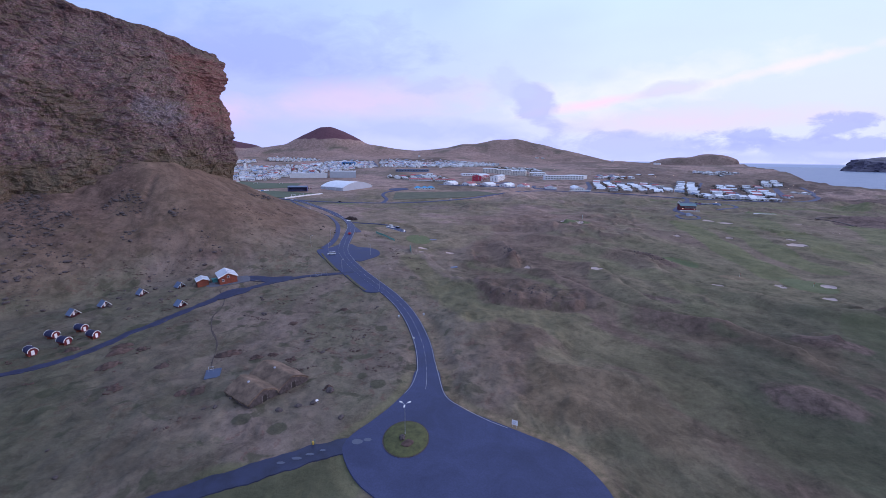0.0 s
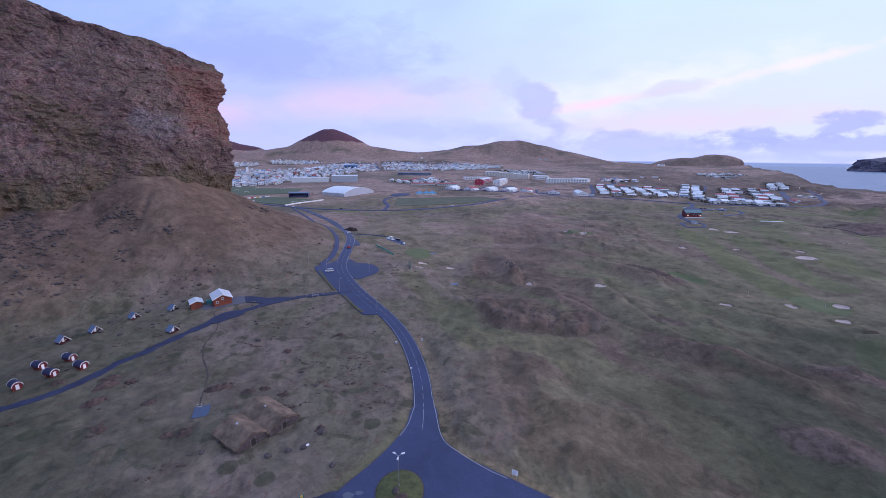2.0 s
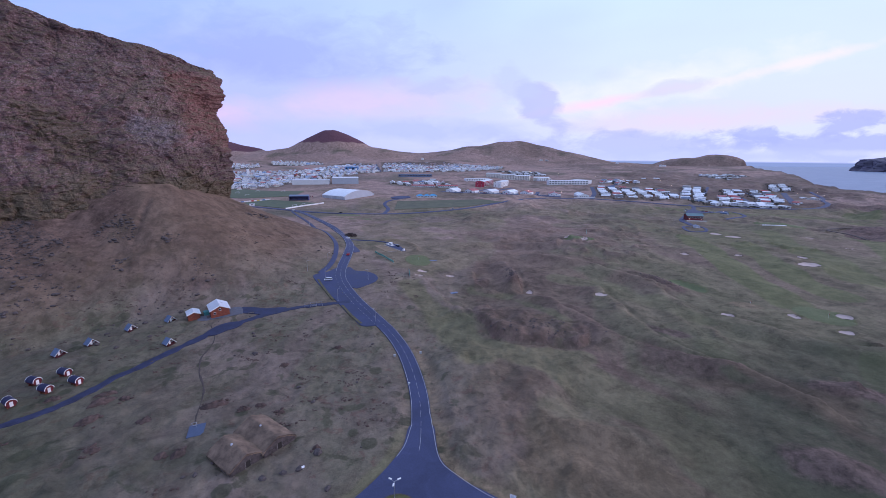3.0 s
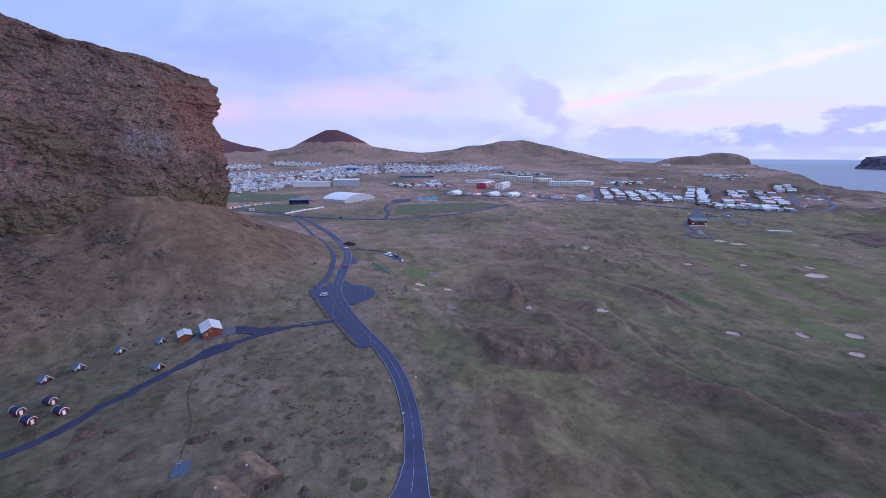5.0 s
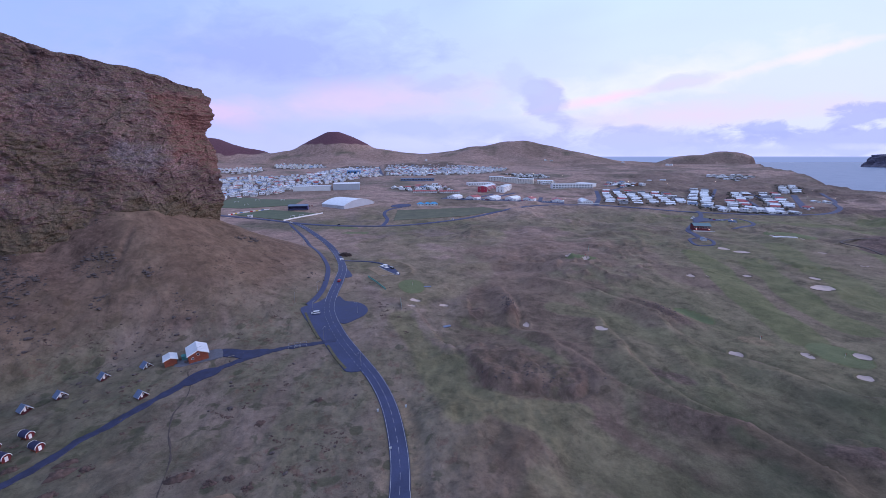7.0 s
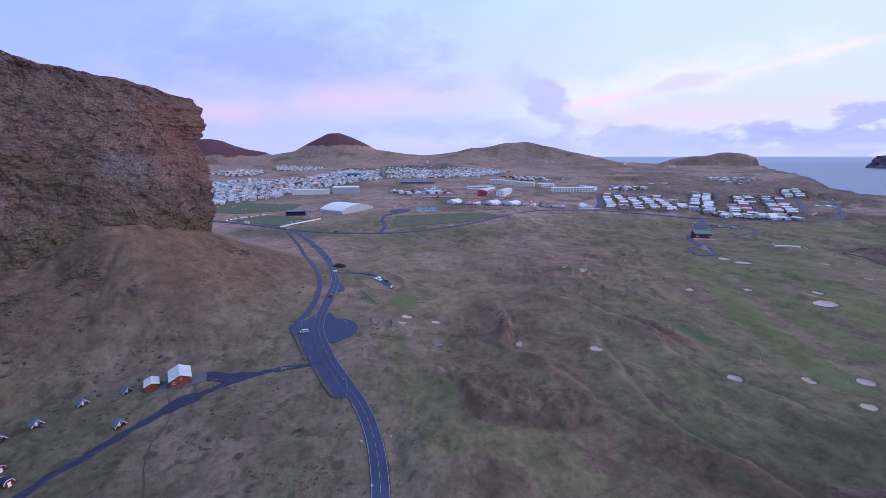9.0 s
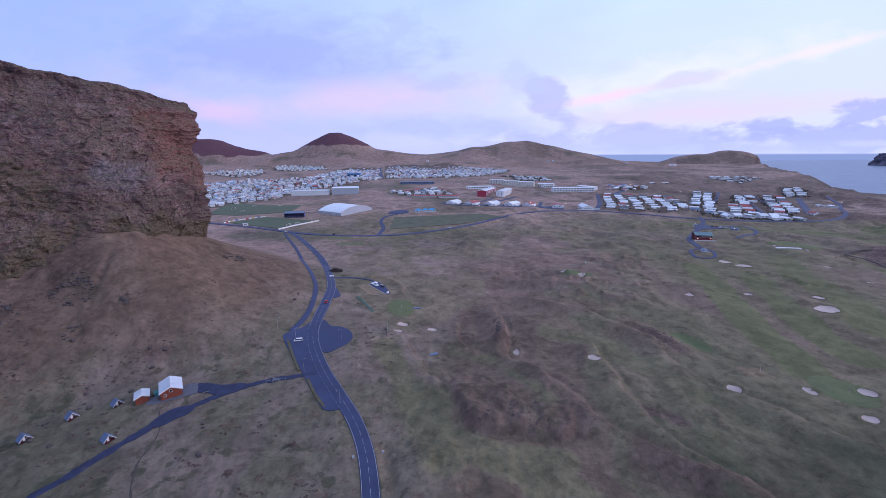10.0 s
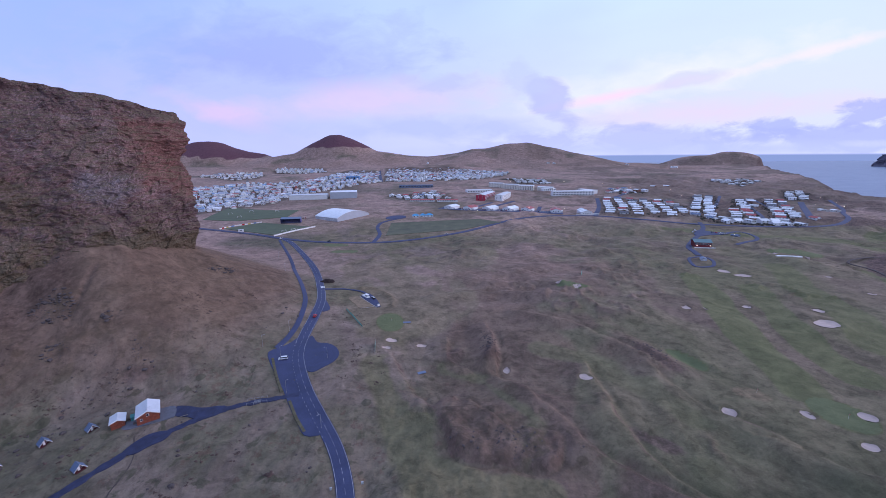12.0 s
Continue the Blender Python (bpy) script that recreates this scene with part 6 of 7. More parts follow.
painted("pale_kerb", stripe(curve([(-46.8, 329), (-38, 317), (-29.4, 306.4)], 1.0), 0.0, 0.35, 0.20), bpy.data.objects["practice_lawn"], "pale kerb of the lawn")
zy = float(base(-42, 327)) + 0.1
t = empty("range_shelter", pose(-42.6, 328.2, zy, 0, 0, -50), "white three-cornered concrete deck with a low shelter on the yard", "shelter")
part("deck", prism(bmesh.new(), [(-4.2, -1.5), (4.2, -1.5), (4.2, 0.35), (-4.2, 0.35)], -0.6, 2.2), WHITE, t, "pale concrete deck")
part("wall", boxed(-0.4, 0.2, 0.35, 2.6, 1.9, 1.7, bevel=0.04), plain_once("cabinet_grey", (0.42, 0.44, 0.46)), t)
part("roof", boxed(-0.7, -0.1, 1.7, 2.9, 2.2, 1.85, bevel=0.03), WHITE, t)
for k, (x, y) in enumerate(((-36.0, 324.5), (-34.6, 322.6), (-29.0, 309.0))):
    t = empty("ball_dispenser", pose(x, y, float(base(x, y)) + 0.08, 0, 0, 30 * k), "small dark machine on the practice yard", "machine", "machines on the yard")
    part("case", boxed(-0.8, -0.5, -0.1, 0.8, 0.5, 1.3, bevel=0.06), WHITE if k == 2 else BLACK, t)
    part("lid", boxed(-0.85, -0.55, 1.3, 0.85, 0.55, 1.38, bevel=0.02), STEEL, t)
bm = bmesh.new()
for k, (x, y, r, h) in enumerate(((0, 0, 3.8, 3.0), (3.2, 0.6, 2.8, 2.0), (-3.2, -0.5, 2.6, 2.0))):
    made = bmesh.ops.create_icosphere(bm, subdivisions=3, radius=1)["verts"]
    for v in made:
        d = 1 + 0.3 * noise.noise(v.co * 1.6 + Vector((k * 5, 0, 0)))
        v.co = Vector((x + v.co.x * r * d, y + v.co.y * r * 0.7 * d, v.co.z * h * d))
ob = part("soil_heap", bm, plain_once("dark_soil", (0.035, 0.024, 0.022), 0.95, 0, 0.4, 1.0))
ob.matrix_world = at(-81.4, 361, 15, 0.2)
tagged(ob, "heap of dark soil beside the road", "soil heap")
t = empty("zebra_crossing", on_road(-79.8, 341, 21, 0.16), "white zebra crossing painted on the road", "crossing", kind="structure")
for k in range(6):
    part("bar", boxed(-2.85 + k * 1.0, -2.0, 0.02, -2.15 + k * 1.0, 2.0, 0.07), WHITE, t)
t = empty("tee_mat", at(7.5, 233, 25, 0.3), "blue-grey tee mat in the grass", "tee mat")
part("mat", boxed(-2.2, -1.1, -0.1, 2.2, 1.1, 0.12, bevel=0.02), SLATE_BLUE, t)
t = empty("tee_mat", at(-6, 283, 5, 0.3), "blue-grey tee mat beside the green", "tee mat")
part("mat", boxed(-2.4, -1.0, -0.1, 2.4, 1.0, 0.12, bevel=0.02), SLATE_BLUE, t)
t = empty("tee_cover", pose(369, 463, on_ground(369, 463) + 0.2, 0, 0, -10), "long low white tee cover on the practice range", "tee cover")
for k in range(8):
    part("sheet", boxed(-11.4 + k * 2.86, -1.5, -0.4, -8.6 + k * 2.86, 1.5, 0.55, bevel=0.06), WHITE, t)


def flag_pin(x, y):
    t = empty("flag_pin", at(x, y), "golf flag pin on a green", "flag pin", "golf flag pins")
    part("pole", rod(bmesh.new(), (0, 0, 0), (0, 0, 2.2), 0.03, sides=6), WHITE, t)
    bm = prism(bmesh.new(), [(0.02, 1.7), (0.6, 1.95), (0.02, 2.2)], -0.01, 0.01)
    part("flag", bm, CAR_RED, t)


for x, y in ((-16, 284), (188, 197), (165, 217), (405, 500), (120, 353)):
    flag_pin(x, y)

# ---- clubhouse ----
GLOW = bpy.data.materials.new("lamp_glow")
GLOW.use_nodes = True
g = Nodes(GLOW.node_tree)
e = g.add("ShaderNodeEmission", Color=(1.0, 0.72, 0.42, 1), Strength=5.0)
g.tree.links.new(e.outputs[0], g.add("ShaderNodeOutputMaterial").inputs[0])

zc = float(base(322, 530))
t = empty("clubhouse", pose(319, 531, zc, 0, 0, -12), "red timber golf clubhouse with a green metal roof and lit lamps", "clubhouse")
part("wall", gable_body(13, 18, 6.2, 2.2, 2.0), RED_WOOD, t).matrix_local = pose(0, 0, 0, 0, 0, 90)
roof = part("roof", gable_roof(13, 18, 6.2, 2.4, 0.9, 0.25), plain_once("green_metal_roof", (0.16, 0.25, 0.26), 0.5, 0, 0.1, 4), t, "grey-green metal roof")
roof.matrix_local = pose(0, 0, 0, 0, 0, 90)
bm = bmesh.new()
for k in range(20):
    x = -9.5 + k * 1.0
    for s in (-1, 1):
        rod(bm, (x, s * 0.1, 8.86), (x, s * 7.3, 6.2), 0.05, sides=4)
part("seam", bm, plain_once("green_metal_roof", (0, 0, 0)), roof).matrix_local = pose(0, 0, 0, 0, 0, -90)
part("terrace", boxed(-9.5, -11.5, -2.0, 12, -6.5, 0.2, bevel=0.05), WHITE, t, "pale concrete terrace")
part("rail", boxed(-9.5, -11.5, 0.2, 12, -11.4, 1.1), WHITE, t)
windows(t, [(-7.2 + k * 2.9, -6.5, 4.0, 0) for k in range(6)], (2.2, 1.5))
for x in (-6.5, 7.5):
    lamp = part("wall_lamp", boxed(x - 0.3, -6.9, 2.3, x + 0.3, -6.5, 2.7, bevel=0.05), STEEL, t)
    bm = bmesh.new()
    bmesh.ops.create_icosphere(bm, subdivisions=2, radius=0.4, matrix=Matrix.Translation((x, -7.2, 2.3)))
    part("bulb", bm, GLOW, lamp, "lit warm bulb")
lot = curve([(350, 592), (366, 599), (398, 607), (404, 616), (384, 626), (382, 638), (372, 632), (356, 612)], 4, True)
tagged(apron("club_car_park", lot, ASPHALT, 0.45, (372, 614)), "asphalt car park above the clubhouse", "pavement", kind="structure")
car(on_road(358, 618, 30, 0.5), CAR_WHITE, "white car parked at the clubhouse", 4.4)
car(on_road(366, 628, 25, 0.5), CAR_WHITE, "white van parked at the clubhouse", 5.0, 1.9, 1.9, True)
t = empty("shed", pose(277, 454, float(base(277, 454)) + 0.2, 0, 0, -20), "small grey shed inside the path loop", "shed")
part("wall", gable_body(5, 8, 2.4, 1.0), plain_once("pale_hatch", (0.5, 0.52, 0.56)), t)
part("roof", gable_roof(5, 8, 2.4, 1.0, 0.3), SLATE_BLUE, t)
doorway(t, 0, -4, 0, 0, 1.2, 2.0)
t = empty("shed", pose(398, 590, float(base(398, 590)) + 0.2, 0, 0, 30), "blue-grey lean-to shed by the drive", "shed")
part("wall", gable_body(6, 9, 2.2, 1.2), SLATE_BLUE, t)
part("roof", gable_roof(6, 9, 2.2, 1.2, 0.3), SLATE_BLUE, t)
doorway(t, 0, -4.5, 0, 0, 1.2, 2.0)


def street_lamp(x, y, tall=7.0):
    t = empty("street_lamp", at(x, y), "street lamp with a lit warm head", "street lamp", "lit street lamps")
    part("pole", rod(bmesh.new(), (0, 0, -0.5), (0, 0, tall), 0.1, 0.06, 6), STEEL, t)
    part("arm", rod(bmesh.new(), (0, 0, tall), (1.2, 0, tall + 0.2), 0.05, sides=6), STEEL, t)
    bm = boxed(0.8, -0.3, tall + 0.02, 1.9, 0.3, tall + 0.3, bevel=0.08)
    part("bulb", bm, GLOW, t, "lit warm lamp head")
    return t


street_lamp(377, 563, 6.0)

# ---- sports ground and halls ----
zp = float(base(-265, 640)) + 0.2
PITCH = plain("pitch_turf", (0.105, 0.122, 0.072), 0.95, 0, 0.22, 9)
field = [(-322, 634), (-228, 588), (-196, 646), (-284, 676)]
tagged(apron("football_pitch", [tuple(np.array(a) * (1 - k / 12) + np.array(b) * (k / 12)) for a, b in zip(field, field[1:] + field[:1]) for k in range(12)], PITCH, 0.5), "green football pitch beside the stand", "pitch", kind="structure")
field2 = [(-395, 700), (-336, 690), (-262, 720), (-268, 792), (-330, 790), (-420, 832)]
tagged(apron("training_pitch", [tuple(np.array(a) * (1 - k / 10) + np.array(b) * (k / 10)) for a, b in zip(field2, field2[1:] + field2[:1]) for k in range(10)], PITCH, 0.6), "green training pitch below the houses", "pitch", kind="structure")
field3 = [(-70, 582), (-76, 672), (62, 700), (96, 676), (30, 622)]
tagged(apron("hay_field", [tuple(np.array(a) * (1 - k / 10) + np.array(b) * (k / 10)) for a, b in zip(field3, field3[1:] + field3[:1]) for k in range(10)], plain_once("field_turf", (0.112, 0.112, 0.070), 0.95, 0, 0.3, 14), 0.5), "dull green field beside the town road", "field", kind="structure")


def panel_fence(points, tall, colours, label, gap=4.0):
    """A low wall of boards in a row."""
    line = curve(points, gap)
    t = empty("board_fence", pose(*line[0], float(base(*line[0])) + 0.3), label, "fence")
    for i, (a, b) in enumerate(zip(line[:-1], line[1:])):
        d = Vector((b[0] - a[0], b[1] - a[1], 0))
        bm = boxed(0.05, -0.08, -0.3, d.length - 0.05, 0.08, tall)
        ob = part("panel", bm, colours[i % len(colours)], t)
        ob.matrix_local = pose(a[0] - line[0][0], a[1] - line[0][1], float(base(*a)) - float(base(*line[0])), 0, 0, math.degrees(math.atan2(d.y, d.x)))
    return t


panel_fence([(-327, 630), (-316, 652), (-286, 680)], 1.3, [WHITE, CAR_RED, WHITE, plain_once("board_yellow", (0.5, 0.38, 0.08)), WHITE, BLUE_ROOF, WHITE, WHITE], "row of coloured advertising boards along the pitch")
panel_fence([(-222, 578), (-209, 612), (-188, 646)], 1.6, [WHITE], "long white wall along the pitch")


def goal(x, y, a, w=7.3, tall=2.44):
    t = empty("football_goal", pose(x, y, float(base(x, y)) + 0.6, 0, 0, a), "white football goal on the grass", "goal", "football goals")
    for s in (-1, 1):
        part("post", boxed(s * w / 2 - 0.1, -0.1, 0, s * w / 2 + 0.1, 0.1, tall), WHITE, t)
        part("stay", rod(bmesh.new(), (s * w / 2, 0, tall), (s * w / 2, 1.8, 0), 0.06, sides=6), WHITE, t)
    part("crossbar", boxed(-w / 2, -0.1, tall, w / 2, 0.1, tall + 0.2), WHITE, t)


for x, y, a in ((-373, 745, 60), (-342, 717, 60), (-300, 770, 60), (-348, 771, 60), (-220, 607, 60), (-211, 618, 60)):
    goal(x, y, a)
t = empty("kiosk", pose(-285, 612, float(base(-285, 612)) + 0.3, 0, 0, 30), "small white kiosk beside the road", "kiosk")
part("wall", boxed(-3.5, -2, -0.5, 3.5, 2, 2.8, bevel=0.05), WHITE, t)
part("roof", boxed(-3.8, -2.3, 2.8, 3.8, 2.3, 3.0), ZINC, t)
windows(t, [(0, -2, 1.7, 0)], (3, 1))

SEAT_BLUE = plain("seat_blue", (0.09, 0.09, 0.24), 0.6, 0, 0.2, 2)
t = empty("grandstand", pose(-237, 676, float(base(-237, 676)) + 0.2, 0, 0, 10), "small covered grandstand with dark blue seats", "grandstand")
out = [(0, -0.5)] + [q for k in range(8) for q in ((k * 1.2, 0.6 + k * 0.5), (k * 1.2 + 1.2, 0.6 + k * 0.5))] + [(9.6, -0.5)]
bm = prism(bmesh.new(), out, -15, 15)
part("terrace", bm, GRAVEL, t).matrix_local = pose(0, -4, 0, 0, 0, 90) @ Matrix.Diagonal((1, 1, 1, 1))
for k in range(8):
    part("seat_row", boxed(-14.5, -3.6 + k * 1.2, 0.7 + k * 0.5, 14.5, -3.1 + k * 1.2, 1.05 + k * 0.5, bevel=0.03), SEAT_BLUE, t)
part("back_wall", boxed(-15, 5.4, -0.5, 15, 5.7, 8.2), SEAT_BLUE, t)
for s in (-15, 15):
    part("side_wall", boxed(s - 0.15, -4, -0.5, s + 0.15, 5.4, 6.5), SEAT_BLUE, t)
bm = prism(bmesh.new(), [(-5.5, 6.6), (6.2, 8.2), (6.2, 8.5), (-5.5, 6.9)], -15.5, 15.5)
part("roof", bm, SLATE_BLUE, t).matrix_local = pose(0, 0, 0, 0, 0, 90)

# arched sports hall
t = empty("sports_hall", pose(-167.5, 724.5, float(base(-178, 690)) - 0.5, 0, 0, -33), "large arched sports hall with pale metal roof and grey panelled front", "sports hall")
arch = [(-35, 0)] + [(-35 + 70 * k / 26, 5.5 + 8.5 * math.sin(math.pi * (k / 26)) ** 0.8) for k in range(27)] + [(35, 0)]
bm = prism(bmesh.new(), arch, -27, 27)
part("wall", bm, plain_once("hall_panel", (0.42, 0.44, 0.48), 0.5, 0, 0.06, 6), t).matrix_local = pose(0, 0, 0, 0, 0, 90)
skin = [(x * 1.008, z + 0.05) for x, z in arch[1:-1]] + [(x * 1.012, z + 0.35) for x, z in reversed(arch[1:-1])]
roof = part("roof", prism(bmesh.new(), skin, -27.4, 27.4), ZINC, t, "pale curved metal roof")
roof.matrix_local = pose(0, 0, 0, 0, 0, 90)
for k in range(20):
    x = -26 + k * 52 / 19
    part("pilaster", boxed(x - 0.12, -35.25, 0.2, x + 0.12, -34.98, 5.4), WHITE, t)
part("plinth", boxed(-27.2, -35.2, -3.0, 27.2, 35.2, 0.6), GRAVEL, t)

def flat_block(name, m, w, l, tall, wall, roof, label, category, rows=0, cols=0, sides=("front",), parapet=0.3):
    t = empty(name, m, label, category)
    part("wall", boxed(-w / 2, -l / 2, -2.0, w / 2, l / 2, tall), wall, t)
    part("roof", boxed(-w / 2 - 0.3, -l / 2 - 0.3, tall, w / 2 + 0.3, l / 2 + 0.3, tall + parapet, bevel=0.05), roof, t)
    spots = []
    for r in range(rows):
        z = tall * (r + 0.55) / rows
        for c in range(cols):
            u = -0.5 + (c + 0.5) / cols
            if "front" in sides:
                spots.append((u * w, -l / 2, z, 0))
            if "right" in sides:
                spots.append((w / 2, u * l, z, 90))
            if "left" in sides:
                spots.append((-w / 2, u * l, z, -90))
    if spots:
        windows(t, spots, ((w if "front" in sides else l) / cols * 0.55, tall / rows * 0.45))
    return t


flat_block("sports_centre", pose(-312, 972, float(base(-312, 965)), 0, 0, 12), 82, 34, 10, WHITE, ZINC, "long white sports centre with a flat pale roof", "sports centre")
flat_block("sports_centre", pose(-238, 996, float(base(-238, 985)), 0, 0, 12), 60, 44, 14, plain_once("hall_panel", (0, 0, 0)), ZINC, "tall pale grey gymnasium with a flat roof", "gymnasium")
PLASTER_CREAM = plain("cream_plaster", (0.62, 0.58, 0.50), 0.75, 0, 0.06, 5)
PLASTER_RED = plain("red_plaster", (0.40, 0.045, 0.075), 0.7, 0, 0.08, 5)


def apartment(m, w, l, storeys, wall, label, rise=1.6, roof_mat=None):
    t = empty("apartment_block", m, label, "apartment block", "apartment blocks")
    tall = storeys * 2.9
    part("wall", gable_body(w, l, tall, rise, 3.0), wall, t)
    part("roof", gable_roof(w, l, tall, rise, 0.4, 0.25), roof_mat or ZINC, t)
    spots = []
    n_l = int(l / 4.2)
    for s in range(storeys):
        z = 1.6 + s * 2.9
        for k in range(n_l):
            y = -l / 2 + (k + 0.5) * l / n_l
            spots += [(w / 2, y, z, 90), (-w / 2, y, z, -90)]
        spots += [(-w * 0.22, -l / 2, z, 0), (w * 0.22, -l / 2, z, 0)]
        for k in range(n_l // 2):
            y = -l / 2 + (k + 0.5) * l / (n_l // 2)
            part("balcony", boxed(w / 2, y - 1.6, s * 2.9 + 0.1, w / 2 + 1.1, y + 1.6, s * 2.9 + 1.0, bevel=0.03), WHITE, t)
    windows(t, spots, (1.6, 1.3))
    return t


apartment(pose(92, 972, float(base(88, 940)), 0, 0, -20), 20, 84, 4, PLASTER_RED, "long crimson apartment block with white balconies and roof")
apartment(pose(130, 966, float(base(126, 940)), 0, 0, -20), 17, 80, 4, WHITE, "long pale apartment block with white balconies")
for x, y in ((134, 1160), (171, 1142), (208, 1127), (257, 1118)):
    apartment(pose(x, y, float(base(x, y - 8)), 0, 0, 66), 14, 40, 4 if x < 240 else 3, PLASTER_CREAM, "cream apartment block with a pale roof on the slope")
flat_block("school", pose(304, 1040, float(base(304, 1030)), 0, 0, 2), 98, 20, 10, WHITE, ZINC, "long white school building with two rows of windows", "school", 2, 14)
flat_block("school", pose(350, 1075, float(base(350, 1070)), 0, 0, -60), 50, 18, 8, WHITE, ZINC, "white school wing with a pale roof", "school", 2, 8)
flat_block("school", pose(262, 1112, float(base(262, 1108)), 0, 0, 12), 34, 18, 6, WHITE, ZINC, "low white hall beside the school", "hall", 1, 6)
flat_block("school", pose(82, 1075, float(base(82, 1070)), 0, 0, 10), 64, 26, 5, WHITE, ZINC, "low white public building with a broad pale roof", "public building", 1, 10)
flat_block("long_hall", pose(-84, 1165, float(base(-84, 1160)), 0, 0, 4), 92, 18, 6, SLATE_BLUE, SLATE_BLUE, "long low blue-roofed hall", "hall", 1, 12)
flat_block("long_hall", pose(-300, 1340, float(base(-300, 1330)), 0, 0, 5), 40, 25, 12, BLUE_ROOF, BLUE_ROOF, "bright blue hall among the white houses", "hall", 1, 4)
for x, y, l in ((-48, 925, 52), (6, 922, 44)):
    t = empty("terrace_house", pose(x, y, float(base(x, y)), 0, 0, 2), "long low white terrace with a red roof", "terrace house", "red-roofed terraces")
    part("wall", gable_body(12, l, 3, 1.6), WHITE, t).matrix_local = pose(0, 0, 0, 0, 0, 90)
    part("roof", gable_roof(12, l, 3, 1.6, 0.5, 0.25), RED_ROOF, t).matrix_local = pose(0, 0, 0, 0, 0, 90)
    windows(t, [(-l / 2 + 3 + k * 5, -6, 1.6, 0) for k in range(int(l / 5))], (2.4, 1.3))
t = empty("nursery_school", pose(-31, 722, float(base(-31, 716)), 0, 0, 14), "low white nursery school with bright blue hipped roofs", "nursery school")
for x, w, l in ((-12, 11, 10), (0, 9, 8), (11, 12, 10)):
    part("wall", boxed(x - w / 2, -l / 2, -1.5, x + w / 2, l / 2, 3.0), WHITE, t)
    bm = bmesh.new()
    v = [bm.verts.new(q) for q in ((x - w / 2 - 0.6, -l / 2 - 0.6, 2.9), (x + w / 2 + 0.6, -l / 2 - 0.6, 2.9), (x + w / 2 + 0.6, l / 2 + 0.6, 2.9), (x - w / 2 - 0.6, l / 2 + 0.6, 2.9), (x - w * 0.18, 0, 5.6), (x + w * 0.18, 0, 5.6))]
    for f in ((0, 1, 5, 4), (1, 2, 5), (2, 3, 4, 5), (3, 0, 4), (3, 2, 1, 0)):
        bm.faces.new([v[k] for k in f])
    part("roof", bm, plain_once("bright_blue_roof", (0.08, 0.30, 0.52), 0.5), t)
    windows(t, [(x - w / 4, -l / 2, 1.6, 0), (x + w / 4, -l / 2, 1.6, 0)], (2.4, 1.3))
yard = curve([(-70, 708), (-60, 716), (-62, 728), (-80, 730), (-92, 714), (-86, 700)], 4, True)
tagged(apron("school_yard", yard, ASPHALT, 0.5), "asphalt yard at the end of the spur road", "pavement", kind="structure")


# ---- the town ----
def bungalow(name, m, w, l, eave, rise, wall, roof_mat, label, group, annex=False):
    """A one-storey house with its ridge along y."""
    t = empty(name, m, label, "house", group)
    part("wall", gable_body(w, l, eave, rise, 2.5), wall, t)
    part("roof", gable_roof(w, l, eave, rise, 0.5, 0.22), roof_mat, t)
    spots = [(-w * 0.25, -l / 2, eave * 0.55, 0), (w * 0.25, -l / 2, eave * 0.55, 0)]
    for k in range(max(2, int(l / 5))):
        y = -l / 2 + (k + 0.5) * l / max(2, int(l / 5))
        spots += [(w / 2, y, eave * 0.55, 90), (-w / 2, y, eave * 0.55, -90)]
    windows(t, spots[:6], (1.8, 1.2))
    doorway(t, 0, -l / 2, 0, 0, 1.1, 2.1, plain_once("dark_door", (0.12, 0.05, 0.03)))
    part("chimney", boxed(w * 0.12, l * 0.15, eave, w * 0.12 + 0.6, l * 0.15 + 0.6, eave + rise + 0.7), wall, t)
    if annex:
        part("garage", boxed(w / 2, -l * 0.3, -2.5, w / 2 + 4, l * 0.1, 2.6, bevel=0.04), wall, t)
    return t


def placed(x, y, turn):
    return pose(x, y, float(base(x, y)) + 0.1, 0, 0, turn)


for x, y, a, l, mat, what in ((17, 812, -35, 26, ZINC, "pale"), (52, 800, -38, 24, RED_ROOF, "red"), (88, 792, -40, 28, ZINC, "pale"), (125, 792, -40, 28, ZINC, "pale"), (156, 792, -36, 20, RED_ROOF, "red"), (204, 782, -8, 22, RED_ROOF, "red")):
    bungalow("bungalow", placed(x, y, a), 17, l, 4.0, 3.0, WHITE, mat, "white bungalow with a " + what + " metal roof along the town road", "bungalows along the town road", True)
t = empty("church_hall", placed(250, 766, 8), "white gabled hall with stepped white roof along the town road", "hall")
for k in range(3):
    part("wall", gable_body(20 - k * 2.5, 8, 4.0 + k * 0.8, 3.0, 2.5), WHITE, t).matrix_local = pose(0, -8 + k * 8, 0)
    part("roof", gable_roof(20 - k * 2.5, 8, 4.0 + k * 0.8, 3.0, 0.4, 0.25), ZINC, t).matrix_local = pose(0, -8 + k * 8, 0.02)
windows(t, [(-6 + k * 4, -12, 1.8, 0) for k in range(4)], (1.8, 1.6))
part("yard_wall", boxed(-19, -13.2, -1, 22, -12.8, 1.6), WHITE, t)

PALE = plain("pale_plaster", (0.66, 0.66, 0.64), 0.75, 0, 0.07, 5, per_object=0.3)
OCHRE = plain("timber_brown", (0.20, 0.10, 0.07), 0.75, 0, 0.15, 3)
kinds = {}


